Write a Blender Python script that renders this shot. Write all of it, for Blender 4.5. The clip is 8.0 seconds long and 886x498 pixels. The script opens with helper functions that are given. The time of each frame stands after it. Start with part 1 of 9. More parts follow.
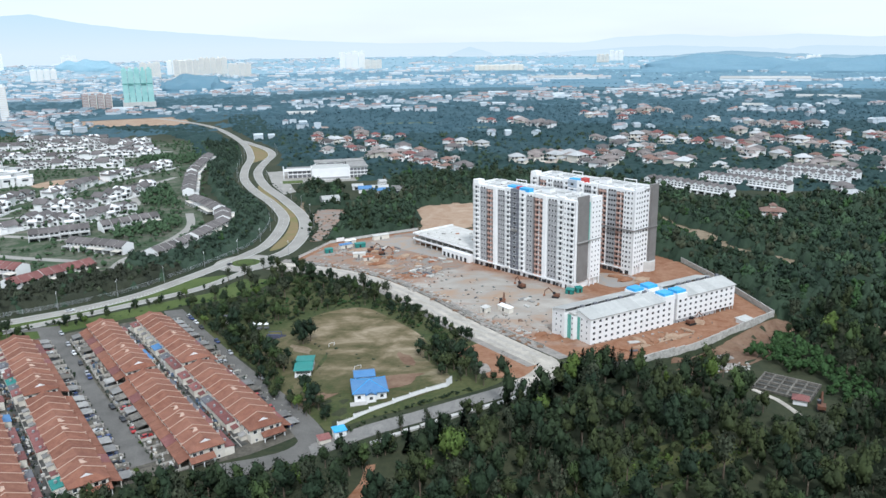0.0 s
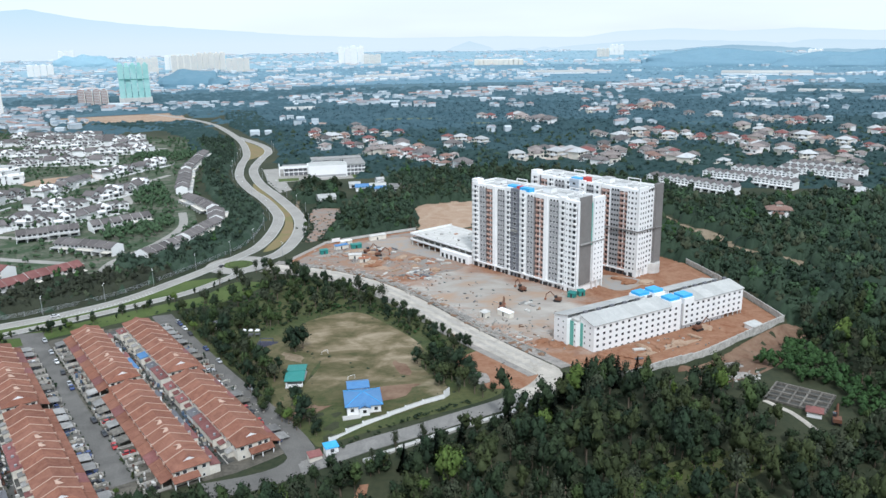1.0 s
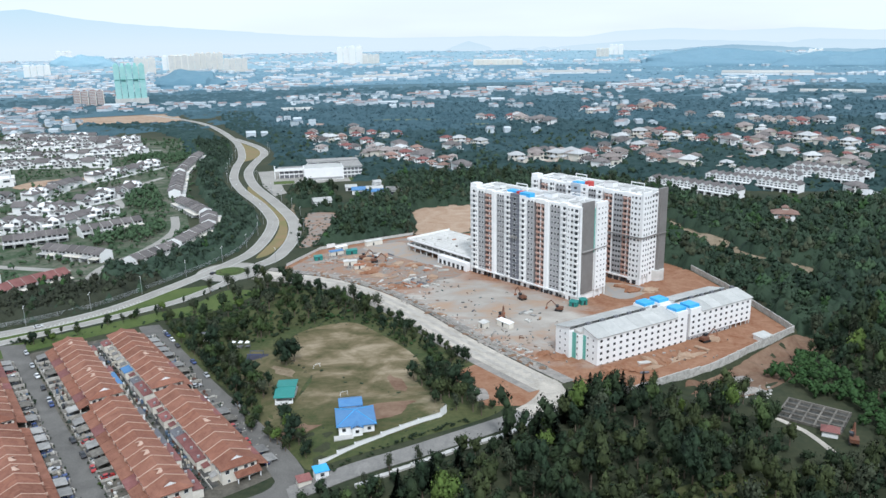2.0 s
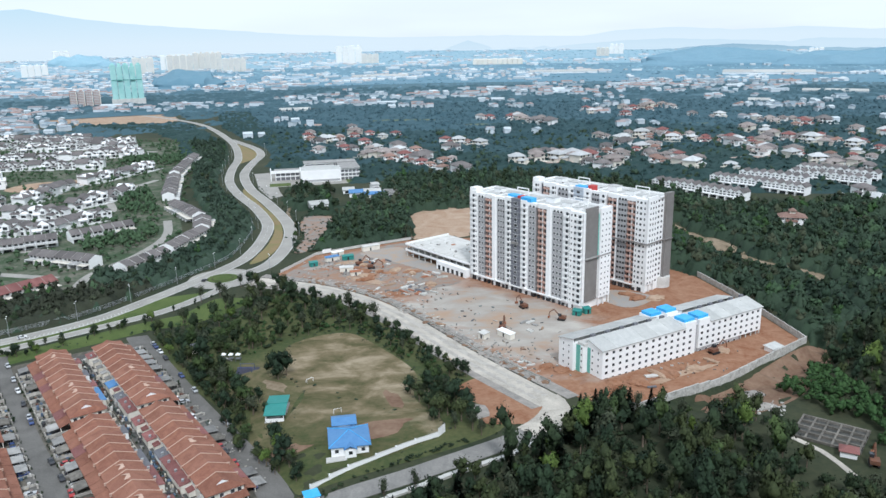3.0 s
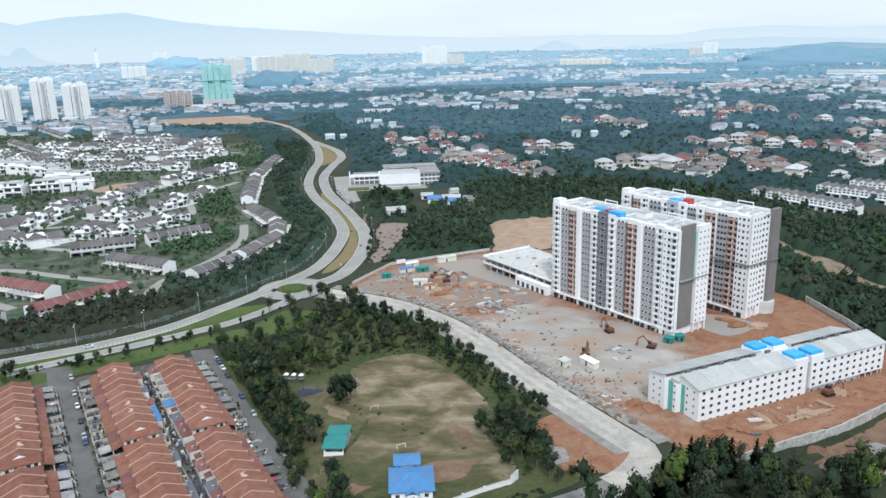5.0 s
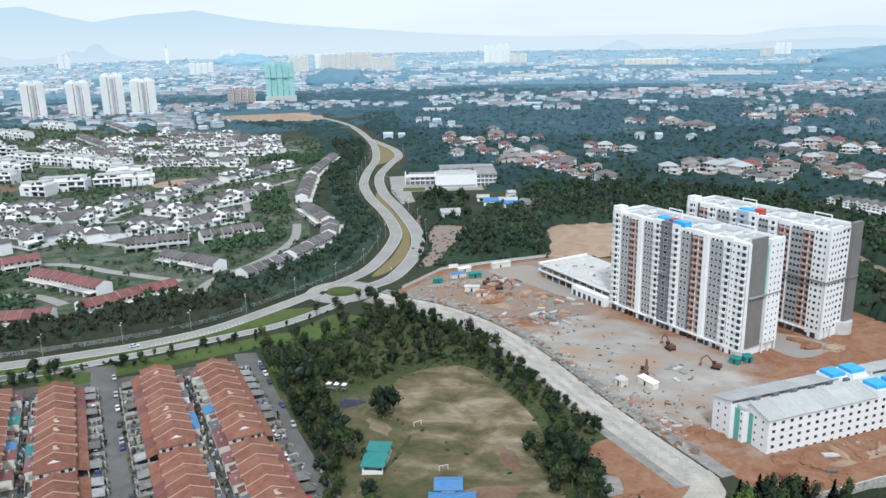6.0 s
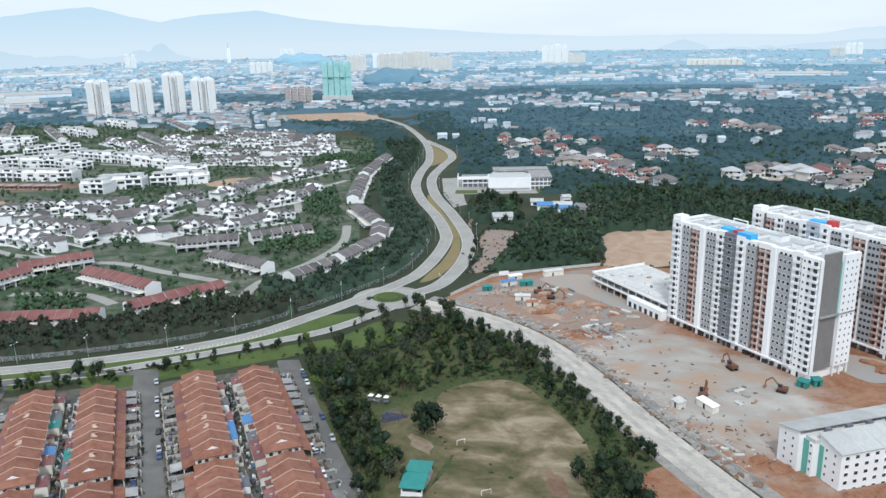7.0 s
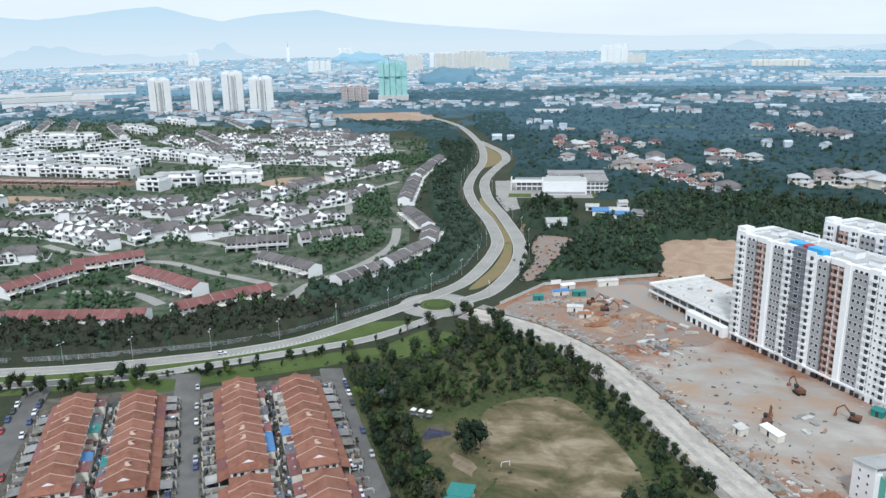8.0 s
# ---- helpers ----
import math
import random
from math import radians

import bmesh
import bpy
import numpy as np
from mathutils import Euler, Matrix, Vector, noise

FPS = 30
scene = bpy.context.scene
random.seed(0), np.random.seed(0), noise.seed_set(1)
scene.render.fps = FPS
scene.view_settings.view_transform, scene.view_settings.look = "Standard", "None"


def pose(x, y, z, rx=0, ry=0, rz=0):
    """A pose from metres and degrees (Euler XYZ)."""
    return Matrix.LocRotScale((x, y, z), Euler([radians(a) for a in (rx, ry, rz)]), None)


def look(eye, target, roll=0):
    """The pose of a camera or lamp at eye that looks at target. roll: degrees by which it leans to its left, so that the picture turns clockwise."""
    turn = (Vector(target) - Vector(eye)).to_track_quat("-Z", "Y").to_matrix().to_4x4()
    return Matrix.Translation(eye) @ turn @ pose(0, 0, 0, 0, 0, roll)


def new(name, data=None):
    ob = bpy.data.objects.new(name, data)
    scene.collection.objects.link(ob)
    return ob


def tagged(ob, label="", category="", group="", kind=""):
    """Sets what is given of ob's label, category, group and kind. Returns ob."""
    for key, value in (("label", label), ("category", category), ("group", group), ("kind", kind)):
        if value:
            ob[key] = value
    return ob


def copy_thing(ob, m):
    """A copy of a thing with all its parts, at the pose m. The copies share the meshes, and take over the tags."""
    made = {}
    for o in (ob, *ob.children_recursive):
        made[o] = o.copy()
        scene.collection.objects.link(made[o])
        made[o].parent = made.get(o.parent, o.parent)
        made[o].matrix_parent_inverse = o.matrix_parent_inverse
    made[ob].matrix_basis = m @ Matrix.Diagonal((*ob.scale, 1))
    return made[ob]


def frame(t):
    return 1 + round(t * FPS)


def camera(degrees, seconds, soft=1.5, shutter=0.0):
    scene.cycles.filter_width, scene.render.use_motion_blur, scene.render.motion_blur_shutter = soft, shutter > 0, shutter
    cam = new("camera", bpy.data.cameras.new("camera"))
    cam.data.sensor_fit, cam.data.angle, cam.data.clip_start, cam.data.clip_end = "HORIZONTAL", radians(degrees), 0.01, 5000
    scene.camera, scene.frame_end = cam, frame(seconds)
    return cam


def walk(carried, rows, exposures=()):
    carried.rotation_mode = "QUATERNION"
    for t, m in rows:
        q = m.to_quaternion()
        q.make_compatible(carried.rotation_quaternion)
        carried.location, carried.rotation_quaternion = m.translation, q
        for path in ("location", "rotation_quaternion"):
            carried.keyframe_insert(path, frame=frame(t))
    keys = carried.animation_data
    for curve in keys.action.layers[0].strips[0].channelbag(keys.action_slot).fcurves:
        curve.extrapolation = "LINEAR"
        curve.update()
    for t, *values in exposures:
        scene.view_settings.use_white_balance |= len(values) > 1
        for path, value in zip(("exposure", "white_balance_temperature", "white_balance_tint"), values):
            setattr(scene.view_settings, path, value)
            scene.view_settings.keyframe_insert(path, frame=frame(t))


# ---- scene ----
cam = camera(59.3, 8.0)
PATH = [
    (0, (0.133, -9.977, 137.466), (0.049, -8.048, 136.947), -0.9),
    (0.5, (0.426, -2.554, 137.554), (0.343, -0.627, 137.023), -1.0),
    (1, (0.692, 4.568, 137.657), (0.608, 6.494, 137.125), -1.0),
    (1.5, (0.945, 11.768, 137.719), (0.862, 13.694, 137.187), -1.0),
    (3, (1.251, 33.263, 137.788), (1.169, 35.189, 137.254), -1.1),
    (3.5, (1.331, 40.293, 137.795), (1.233, 42.218, 137.261), -1.1),
    (4, (1.456, 47.123, 137.906), (1.298, 49.045, 137.373), -1.1),
    (4.5, (1.561, 53.669, 138.074), (1.334, 55.584, 137.543), -1.1),
    (4.7, (1.492, 56.378, 138.073), (1.24, 58.29, 137.543), -1.3),
    (6, (1.564, 76.75, 137.457), (1.126, 78.629, 136.928), -1.2),
    (6.5, (1.239, 83.615, 137.432), (0.732, 85.476, 136.905), -1.2),
    (7, (0.654, 90.088, 137.672), (0.082, 91.93, 137.145), -1.2),
    (7.5, (-0.187, 96.617, 137.928), (-0.825, 98.438, 137.402), -1.2),
    (8, (-1.399, 103.062, 138.13), (-2.101, 104.859, 137.604), -1.1),
]
walk(cam, [(t, look(eye, target, roll)) for t, eye, target, roll in PATH], [(0.0, -0.10, 5900, 10), (8.0, -0.20, 5900, 10)])


# ---- light ----
SUN_ELEV, SUN_ROT = radians(50), radians(168)
world = bpy.data.worlds.new("world")
scene.world = world
world.use_nodes = True
wn, wl = world.node_tree.nodes, world.node_tree.links
wn.clear()
w_out = wn.new("ShaderNodeOutputWorld")
w_bg = wn.new("ShaderNodeBackground")
w_bg.inputs["Strength"].default_value = 0.132
w_sky = wn.new("ShaderNodeTexSky")
w_sky.sky_type = "NISHITA"
w_sky.sun_disc = False
w_sky.sun_elevation, w_sky.sun_rotation = SUN_ELEV, SUN_ROT
w_sky.air_density, w_sky.dust_density, w_sky.ozone_density = 1.0, 1.0, 2.0
w_co = wn.new("ShaderNodeTexCoord")
w_map = wn.new("ShaderNodeMapping")
w_map.inputs["Scale"].default_value = (1.0, 1.0, 7.0)
w_noise = wn.new("ShaderNodeTexNoise")
w_noise.inputs["Scale"].default_value = 2.6
w_noise.inputs["Detail"].default_value = 7.0
w_ramp = wn.new("ShaderNodeValToRGB")
w_ramp.color_ramp.elements[0].position, w_ramp.color_ramp.elements[1].position = 0.36, 0.62
w_ramp.color_ramp.elements[0].color = (0.80, 0.80, 0.80, 1)
w_ramp.color_ramp.elements[1].color = (0.97, 0.97, 0.97, 1)
w_mix = wn.new("ShaderNodeMixRGB")
w_mix.inputs["Color2"].default_value = (7.85, 8.4, 8.65, 1)
wl.new(w_co.outputs["Generated"], w_map.inputs["Vector"])
wl.new(w_map.outputs["Vector"], w_noise.inputs["Vector"])
wl.new(w_noise.outputs["Fac"], w_ramp.inputs["Fac"])
wl.new(w_ramp.outputs["Color"], w_mix.inputs["Fac"])
wl.new(w_sky.outputs["Color"], w_mix.inputs["Color1"])
wl.new(w_mix.outputs["Color"], w_bg.inputs["Color"])
wl.new(w_bg.outputs["Background"], w_out.inputs["Surface"])
sun = new("sun", bpy.data.lights.new("sun", "SUN"))
sun.data.energy, sun.data.angle, sun.data.color = 2.75, radians(8), (1.0, 0.98, 0.95)
sun_dir = Vector((math.cos(SUN_ELEV) * math.sin(SUN_ROT), math.cos(SUN_ELEV) * math.cos(SUN_ROT), math.sin(SUN_ELEV)))
sun.matrix_world = look(sun_dir * 900, (0, 0, 0))
scene.view_settings.exposure = 0.0


# ---- materials ----
def mat(name, a, b=None, rough=0.8, scale=0.3, fine=4.0, bump=0.0, metal=0.0, rand=0.0, island=0.0, palette=None, spec=0.3, contrast=(0.35, 0.65), warp=1.0):
    """Two colours mixed by coarse and fine noise in world metres; rand or island vary the value piece by piece; palette picks a colour per island."""
    m = bpy.data.materials.new(name)
    m.use_nodes = True
    n, l = m.node_tree.nodes, m.node_tree.links
    p = n["Principled BSDF"]
    p.inputs["Roughness"].default_value = rough
    p.inputs["Metallic"].default_value = metal
    p.inputs["Specular IOR Level"].default_value = spec
    b = b or tuple(c * 0.8 for c in a)
    geo = n.new("ShaderNodeNewGeometry")
    n1, n2 = n.new("ShaderNodeTexNoise"), n.new("ShaderNodeTexNoise")
    n1.inputs["Scale"].default_value, n2.inputs["Scale"].default_value = scale, fine
    n1.inputs["Detail"].default_value = 4.0
    n1.inputs["Distortion"].default_value = warp
    for k in (n1, n2):
        l.new(geo.outputs["Position"], k.inputs["Vector"])
    add = n.new("ShaderNodeMixRGB")
    add.inputs["Fac"].default_value = 0.35
    l.new(n1.outputs["Fac"], add.inputs["Color1"])
    l.new(n2.outputs["Fac"], add.inputs["Color2"])
    ramp = n.new("ShaderNodeValToRGB")
    ramp.color_ramp.elements[0].position, ramp.color_ramp.elements[1].position = contrast
    ramp.color_ramp.elements[0].color = (*a, 1)
    ramp.color_ramp.elements[1].color = (*b, 1)
    l.new(add.outputs["Color"], ramp.inputs["Fac"])
    col = ramp.outputs["Color"]
    if palette:
        pal = n.new("ShaderNodeValToRGB")
        pal.color_ramp.interpolation = "CONSTANT"
        els = pal.color_ramp.elements
        while len(els) < len(palette):
            els.new(0.5)
        for i, c in enumerate(palette):
            els[i].position = i / len(palette)
            els[i].color = (*c, 1)
        l.new(geo.outputs["Random Per Island"], pal.inputs["Fac"])
        mul = n.new("ShaderNodeMixRGB")
        mul.blend_type = "MULTIPLY"
        mul.inputs["Fac"].default_value = 1.0
        l.new(pal.outputs["Color"], mul.inputs["Color1"])
        l.new(col, mul.inputs["Color2"])
        col = mul.outputs["Color"]
    if rand or island:
        if rand:
            r = n.new("ShaderNodeObjectInfo").outputs["Random"]
        else:
            r = geo.outputs["Random Per Island"]
        amt = rand or island
        mr = n.new("ShaderNodeMapRange")
        mr.inputs["To Min"].default_value, mr.inputs["To Max"].default_value = 1 - amt, 1 + amt
        l.new(r, mr.inputs["Value"])
        hs = n.new("ShaderNodeHueSaturation")
        l.new(mr.outputs["Result"], hs.inputs["Value"])
        l.new(col, hs.inputs["Color"])
        col = hs.outputs["Color"]
    l.new(col, p.inputs["Base Color"])
    if bump:
        bp = n.new("ShaderNodeBump")
        bp.inputs["Strength"].default_value = bump
        bp.inputs["Distance"].default_value = 0.3
        l.new(n2.outputs["Fac"], bp.inputs["Height"])
        l.new(bp.outputs["Normal"], p.inputs["Normal"])
    return m


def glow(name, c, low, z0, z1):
    """Emission with haze painted in, for hills so far off that they are backdrop: c at the crest, low at the foot."""
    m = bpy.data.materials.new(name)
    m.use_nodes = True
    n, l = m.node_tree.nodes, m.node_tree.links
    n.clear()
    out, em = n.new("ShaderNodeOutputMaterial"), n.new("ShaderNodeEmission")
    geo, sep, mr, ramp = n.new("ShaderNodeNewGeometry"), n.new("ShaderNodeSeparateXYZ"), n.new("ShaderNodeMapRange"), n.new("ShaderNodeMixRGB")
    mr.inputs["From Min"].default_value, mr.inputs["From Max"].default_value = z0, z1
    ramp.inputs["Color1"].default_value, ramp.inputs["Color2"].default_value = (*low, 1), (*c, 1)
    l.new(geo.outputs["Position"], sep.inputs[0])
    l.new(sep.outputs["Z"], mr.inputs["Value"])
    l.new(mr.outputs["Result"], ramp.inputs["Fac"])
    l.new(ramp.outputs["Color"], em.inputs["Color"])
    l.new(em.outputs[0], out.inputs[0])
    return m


M_GROUND = mat("scrub_ground", (0.020, 0.031, 0.015), (0.052, 0.056, 0.029), 0.95, 0.02, 0.5, 0.3)
M_GRASS = mat("mown_grass", (0.050, 0.082, 0.019), (0.096, 0.128, 0.036), 0.95, 0.06, 1.5, 0.2)
M_SCRUB = mat("rough_grass", (0.036, 0.056, 0.017), (0.096, 0.100, 0.040), 0.95, 0.035, 0.6, 0.4)
M_BALD = mat("bare_pale_soil", (0.17, 0.13, 0.08), (0.30, 0.24, 0.17), 0.95, 0.06, 0.6, 0.2, contrast=(0.40, 0.66), warp=2.5)
M_BROWNSOIL = mat("brown_soil", (0.145, 0.085, 0.054), (0.225, 0.150, 0.102), 0.95, 0.06, 0.7, 0.2, warp=2.0)
M_EARTH = mat("red_earth", (0.215, 0.092, 0.046), (0.315, 0.18, 0.112), 0.95, 0.07, 0.8, 0.6, warp=2.0)
M_SAND = mat("pale_earth", (0.30, 0.19, 0.12), (0.42, 0.32, 0.235), 0.95, 0.05, 0.7, 0.4, warp=2.0)
M_GRAVEL = mat("grey_gravel", (0.30, 0.285, 0.265), (0.37, 0.275, 0.20), 0.95, 0.03, 0.45, 0.4, warp=3.0, contrast=(0.42, 0.60))
M_DUST = mat("dusty_rubble_ground", (0.20, 0.19, 0.175), (0.35, 0.32, 0.285), 0.95, 0.12, 0.9, 0.6, warp=1.5)
M_CONCRETE_ROAD = mat("dusty_concrete_road", (0.32, 0.295, 0.255), (0.55, 0.505, 0.435), 0.9, 0.06, 1.5, 0.1, warp=2.0)
M_ASPHALT = mat("grey_asphalt", (0.104, 0.100, 0.092), (0.165, 0.158, 0.145), 0.85, 0.08, 2.0, 0.1)
M_BLVD = mat("pale_worn_asphalt", (0.265, 0.255, 0.232), (0.355, 0.34, 0.308), 0.85, 0.05, 1.5, 0.1)
M_ACCESS = mat("worn_grey_asphalt", (0.165, 0.16, 0.15), (0.25, 0.24, 0.222), 0.85, 0.12, 1.5, 0.1, warp=2.0)
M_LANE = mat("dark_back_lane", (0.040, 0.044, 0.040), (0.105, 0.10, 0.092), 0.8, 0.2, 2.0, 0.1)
M_LINE = mat("road_paint", (0.56, 0.55, 0.52), (0.46, 0.45, 0.42), 0.7, 0.5, 3.0)
M_KERB = mat("kerb_concrete", (0.42, 0.41, 0.39), (0.55, 0.54, 0.51), 0.9, 0.3, 3.0)
M_MEDIAN = mat("dry_median_grass", (0.17, 0.165, 0.065), (0.24, 0.165, 0.09), 0.95, 0.08, 0.8, 0.2)
M_WHITE = mat("white_render", (0.86, 0.86, 0.85), (0.80, 0.80, 0.785), 0.75, 0.15, 1.5)
M_CREAM = mat("cream_render", (0.74, 0.70, 0.62), (0.62, 0.58, 0.50), 0.8, 0.2, 1.5, rand=0.08)
M_GREYWALL = mat("mid_grey_render", (0.33, 0.33, 0.335), (0.40, 0.40, 0.40), 0.8, 0.2, 1.5)
M_PAVING = mat("grimy_paving", (0.098, 0.092, 0.080), (0.23, 0.212, 0.182), 0.9, 0.35, 2.0, rand=0.25)
M_YARD = mat("trodden_yard_ground", (0.066, 0.062, 0.050), (0.15, 0.135, 0.110), 0.95, 0.12, 1.0, 0.2, warp=2.0)
M_YARDWALL = mat("weathered_yard_wall", (0.26, 0.25, 0.225), (0.52, 0.49, 0.44), 0.9, 0.3, 1.5, rand=0.2)
M_DARKWALL = mat("dark_grey_render", (0.12, 0.125, 0.14), (0.16, 0.16, 0.17), 0.75, 0.2, 1.5)
M_GABLEGREY = mat("warm_grey_render", (0.18, 0.17, 0.16), (0.22, 0.21, 0.20), 0.8, 0.2, 1.5)
M_TERRACOTTA = mat("terracotta_render", (0.38, 0.225, 0.175), (0.48, 0.33, 0.27), 0.8, 0.2, 1.5)
M_TERRA_PALE = mat("pale_terracotta_render", (0.50, 0.30, 0.24), (0.58, 0.42, 0.36), 0.8, 0.2, 1.5)
M_COREWALL = mat("slate_grey_render", (0.145, 0.155, 0.18), (0.185, 0.19, 0.21), 0.75, 0.2, 1.5)
M_PALEBLUE = mat("pale_blue_grey_render", (0.42, 0.48, 0.55), (0.50, 0.55, 0.60), 0.75, 0.2, 1.5)
M_BAREBRICK = mat("bare_brickwork", (0.36, 0.17, 0.10), (0.42, 0.27, 0.19), 0.9, 0.5, 2.0)
M_GREEN_GLASS = mat("green_glazing", (0.10, 0.36, 0.30), (0.13, 0.42, 0.36), 0.3, 0.3, 2.0, spec=0.5)
M_WINDOW = mat("dark_window_glass", (0.025, 0.03, 0.035), (0.06, 0.065, 0.07), 0.15, 0.4, 2.0, spec=0.6, rand=0.5)
M_CONCRETE = mat("raw_concrete", (0.48, 0.47, 0.44), (0.62, 0.61, 0.58), 0.9, 0.12, 1.2, warp=2.0)
M_DIRTWALL = mat("stained_concrete", (0.30, 0.29, 0.26), (0.58, 0.57, 0.53), 0.9, 0.25, 1.2, warp=2.0)
M_METALROOF = mat("pale_metal_sheet", (0.385, 0.39, 0.372), (0.49, 0.49, 0.465), 0.65, 0.1, 1.0, rand=0.14, warp=2.0)
M_ROOF_EDGE = mat("weathered_flat_roof", (0.36, 0.36, 0.35), (0.52, 0.52, 0.50), 0.85, 0.12, 1.0, warp=2.0)
M_BLUE = mat("bright_blue_sheet", (0.05, 0.36, 0.72), (0.08, 0.42, 0.78), 0.5, 0.4, 2.0)
M_BLUETILE = mat("blue_roof_sheet", (0.07, 0.19, 0.39), (0.10, 0.235, 0.44), 0.5, 0.3, 2.0)
M_TEAL = mat("teal_roof_sheet", (0.025, 0.19, 0.17), (0.04, 0.24, 0.21), 0.5, 0.3, 2.0)
M_RED = mat("red_sheet", (0.50, 0.05, 0.05), (0.42, 0.07, 0.06), 0.6, 0.5, 2.0)
M_TILE = mat("terracotta_roof_tile", (0.192, 0.081, 0.053), (0.290, 0.138, 0.093), 0.85, 0.12, 2.5, 0.5, rand=0.08, warp=2.0)
M_TILE2 = mat("weathered_roof_tile", (0.180, 0.072, 0.047), (0.275, 0.126, 0.082), 0.85, 0.2, 2.5, 0.5, rand=0.12, warp=2.0)
M_CAP = mat("pale_ridge_mortar", (0.44, 0.29, 0.22), (0.52, 0.38, 0.30), 0.85, 0.5, 3.0)
M_PARTYCAP = mat("dull_party_wall_mortar", (0.27, 0.25, 0.23), (0.40, 0.38, 0.35), 0.9, 0.4, 2.0)
M_BROWNROOF = mat("brown_grey_roof_tile", (0.104, 0.096, 0.094), (0.168, 0.152, 0.146), 0.85, 0.1, 2.0, 0.4, rand=0.25)
M_MAROON = mat("maroon_roof_tile", (0.17, 0.068, 0.062), (0.24, 0.11, 0.10), 0.85, 0.15, 2.0, 0.4, rand=0.1)
# Distance haze is mixed into this tile and the next: lighter and greyer.
M_ORANGE = mat("orange_roof_tile", (0.19, 0.105, 0.082), (0.29, 0.20, 0.165), 0.85, 0.1, 2.0, 0.4, rand=0.25)
M_HILLROOF = mat("hazed_roof_tile", (0.19, 0.160, 0.148), (0.29, 0.258, 0.24), 0.85, 0.1, 2.0, 0.4, rand=0.25)
M_PALEROOF = mat("pale_concrete_roof", (0.40, 0.41, 0.41), (0.52, 0.53, 0.53), 0.85, 0.1, 1.5, rand=0.15)
M_MAROONSHEET = mat("maroon_awning_sheet", (0.17, 0.065, 0.06), (0.25, 0.11, 0.10), 0.7, 0.3, 2.0, rand=0.2)
M_GREYSHEET = mat("grey_awning_sheet", (0.185, 0.182, 0.175), (0.335, 0.325, 0.305), 0.7, 0.2, 2.0, rand=0.3)
M_LEAF = mat("leaves", (0.012, 0.024, 0.012), (0.037, 0.058, 0.024), 0.8, 0.06, 2.2, 0.5, island=0.22, spec=0.25, contrast=(0.36, 0.66))
M_LEAF_OLIVE = mat("olive_leaves", (0.022, 0.033, 0.013), (0.061, 0.078, 0.028), 0.8, 0.06, 2.2, 0.5, island=0.22, spec=0.25, contrast=(0.36, 0.66))
M_LEAF_DEEP = mat("deep_green_leaves", (0.010, 0.022, 0.012), (0.030, 0.053, 0.025), 0.8, 0.06, 2.2, 0.5, island=0.22, spec=0.25, contrast=(0.36, 0.66))
M_LEAF_BRIGHT = mat("bright_leaves", (0.052, 0.092, 0.019), (0.110, 0.160, 0.036), 0.8, 0.1, 2.2, 0.5, island=0.22, spec=0.25)
M_LEAF_GREY = mat("greyish_leaves", (0.036, 0.048, 0.028), (0.068, 0.080, 0.048), 0.8, 0.1, 2.2, 0.5, island=0.22, spec=0.2)
M_LEAF_BELT = mat("grey_green_belt_leaves", (0.020, 0.039, 0.026), (0.043, 0.066, 0.045), 0.8, 0.05, 1.2, 0.5, island=0.2, spec=0.2)
M_LEAF_FRESH = mat("fresh_green_leaves", (0.026, 0.050, 0.016), (0.066, 0.098, 0.032), 0.8, 0.08, 2.2, 0.5, island=0.22, spec=0.25)
M_LEAF_UMBER = mat("brownish_belt_leaves", (0.024, 0.030, 0.019), (0.047, 0.053, 0.034), 0.8, 0.05, 1.2, 0.5, island=0.2, spec=0.2)
M_LEAF_CREEP = mat("creeper_leaves", (0.025, 0.064, 0.019), (0.049, 0.098, 0.031), 0.8, 0.1, 2.2, 0.5, island=0.22, spec=0.25)
M_LEAF_MID = mat("woodland_leaves", (0.018, 0.037, 0.024), (0.048, 0.079, 0.044), 0.8, 0.02, 1.2, 0.5, island=0.2, spec=0.25, contrast=(0.3, 0.7))
# Distance haze is mixed into this colour and the next four.
M_LEAF_FAR = mat("distant_woodland_hazed", (0.020, 0.043, 0.043), (0.043, 0.076, 0.072), 0.9, 0.02, 0.35, 0.6, spec=0.1, contrast=(0.3, 0.7))
M_PLAIN = mat("far_plain_hazed", (0.135, 0.245, 0.31), (0.17, 0.275, 0.335), 0.95, 0.004, 0.05, spec=0.05)
M_SANDHAZE = mat("far_bare_earth_hazed", (0.30, 0.215, 0.175), (0.38, 0.30, 0.26), 0.95, 0.04, 0.4, warp=2.0)
M_GRASSHAZE = mat("far_rough_grass_hazed", (0.075, 0.115, 0.075), (0.14, 0.165, 0.105), 0.95, 0.03, 0.3, warp=2.0)
M_PLAIN_NEAR = mat("nearer_plain_hazed", (0.072, 0.135, 0.168), (0.105, 0.172, 0.20), 0.95, 0.006, 0.06, spec=0.05)
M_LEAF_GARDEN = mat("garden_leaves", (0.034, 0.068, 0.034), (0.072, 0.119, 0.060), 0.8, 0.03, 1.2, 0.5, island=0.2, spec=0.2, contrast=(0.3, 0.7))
# Hillside scrub with the blue of distance haze painted in.
M_HILLGROUND = mat("hillside_scrub_hazed", (0.029, 0.057, 0.062), (0.049, 0.079, 0.078), 0.95, 0.01, 0.1, spec=0.05)
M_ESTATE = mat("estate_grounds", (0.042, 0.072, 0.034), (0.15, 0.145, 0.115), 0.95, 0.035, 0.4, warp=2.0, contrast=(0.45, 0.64))
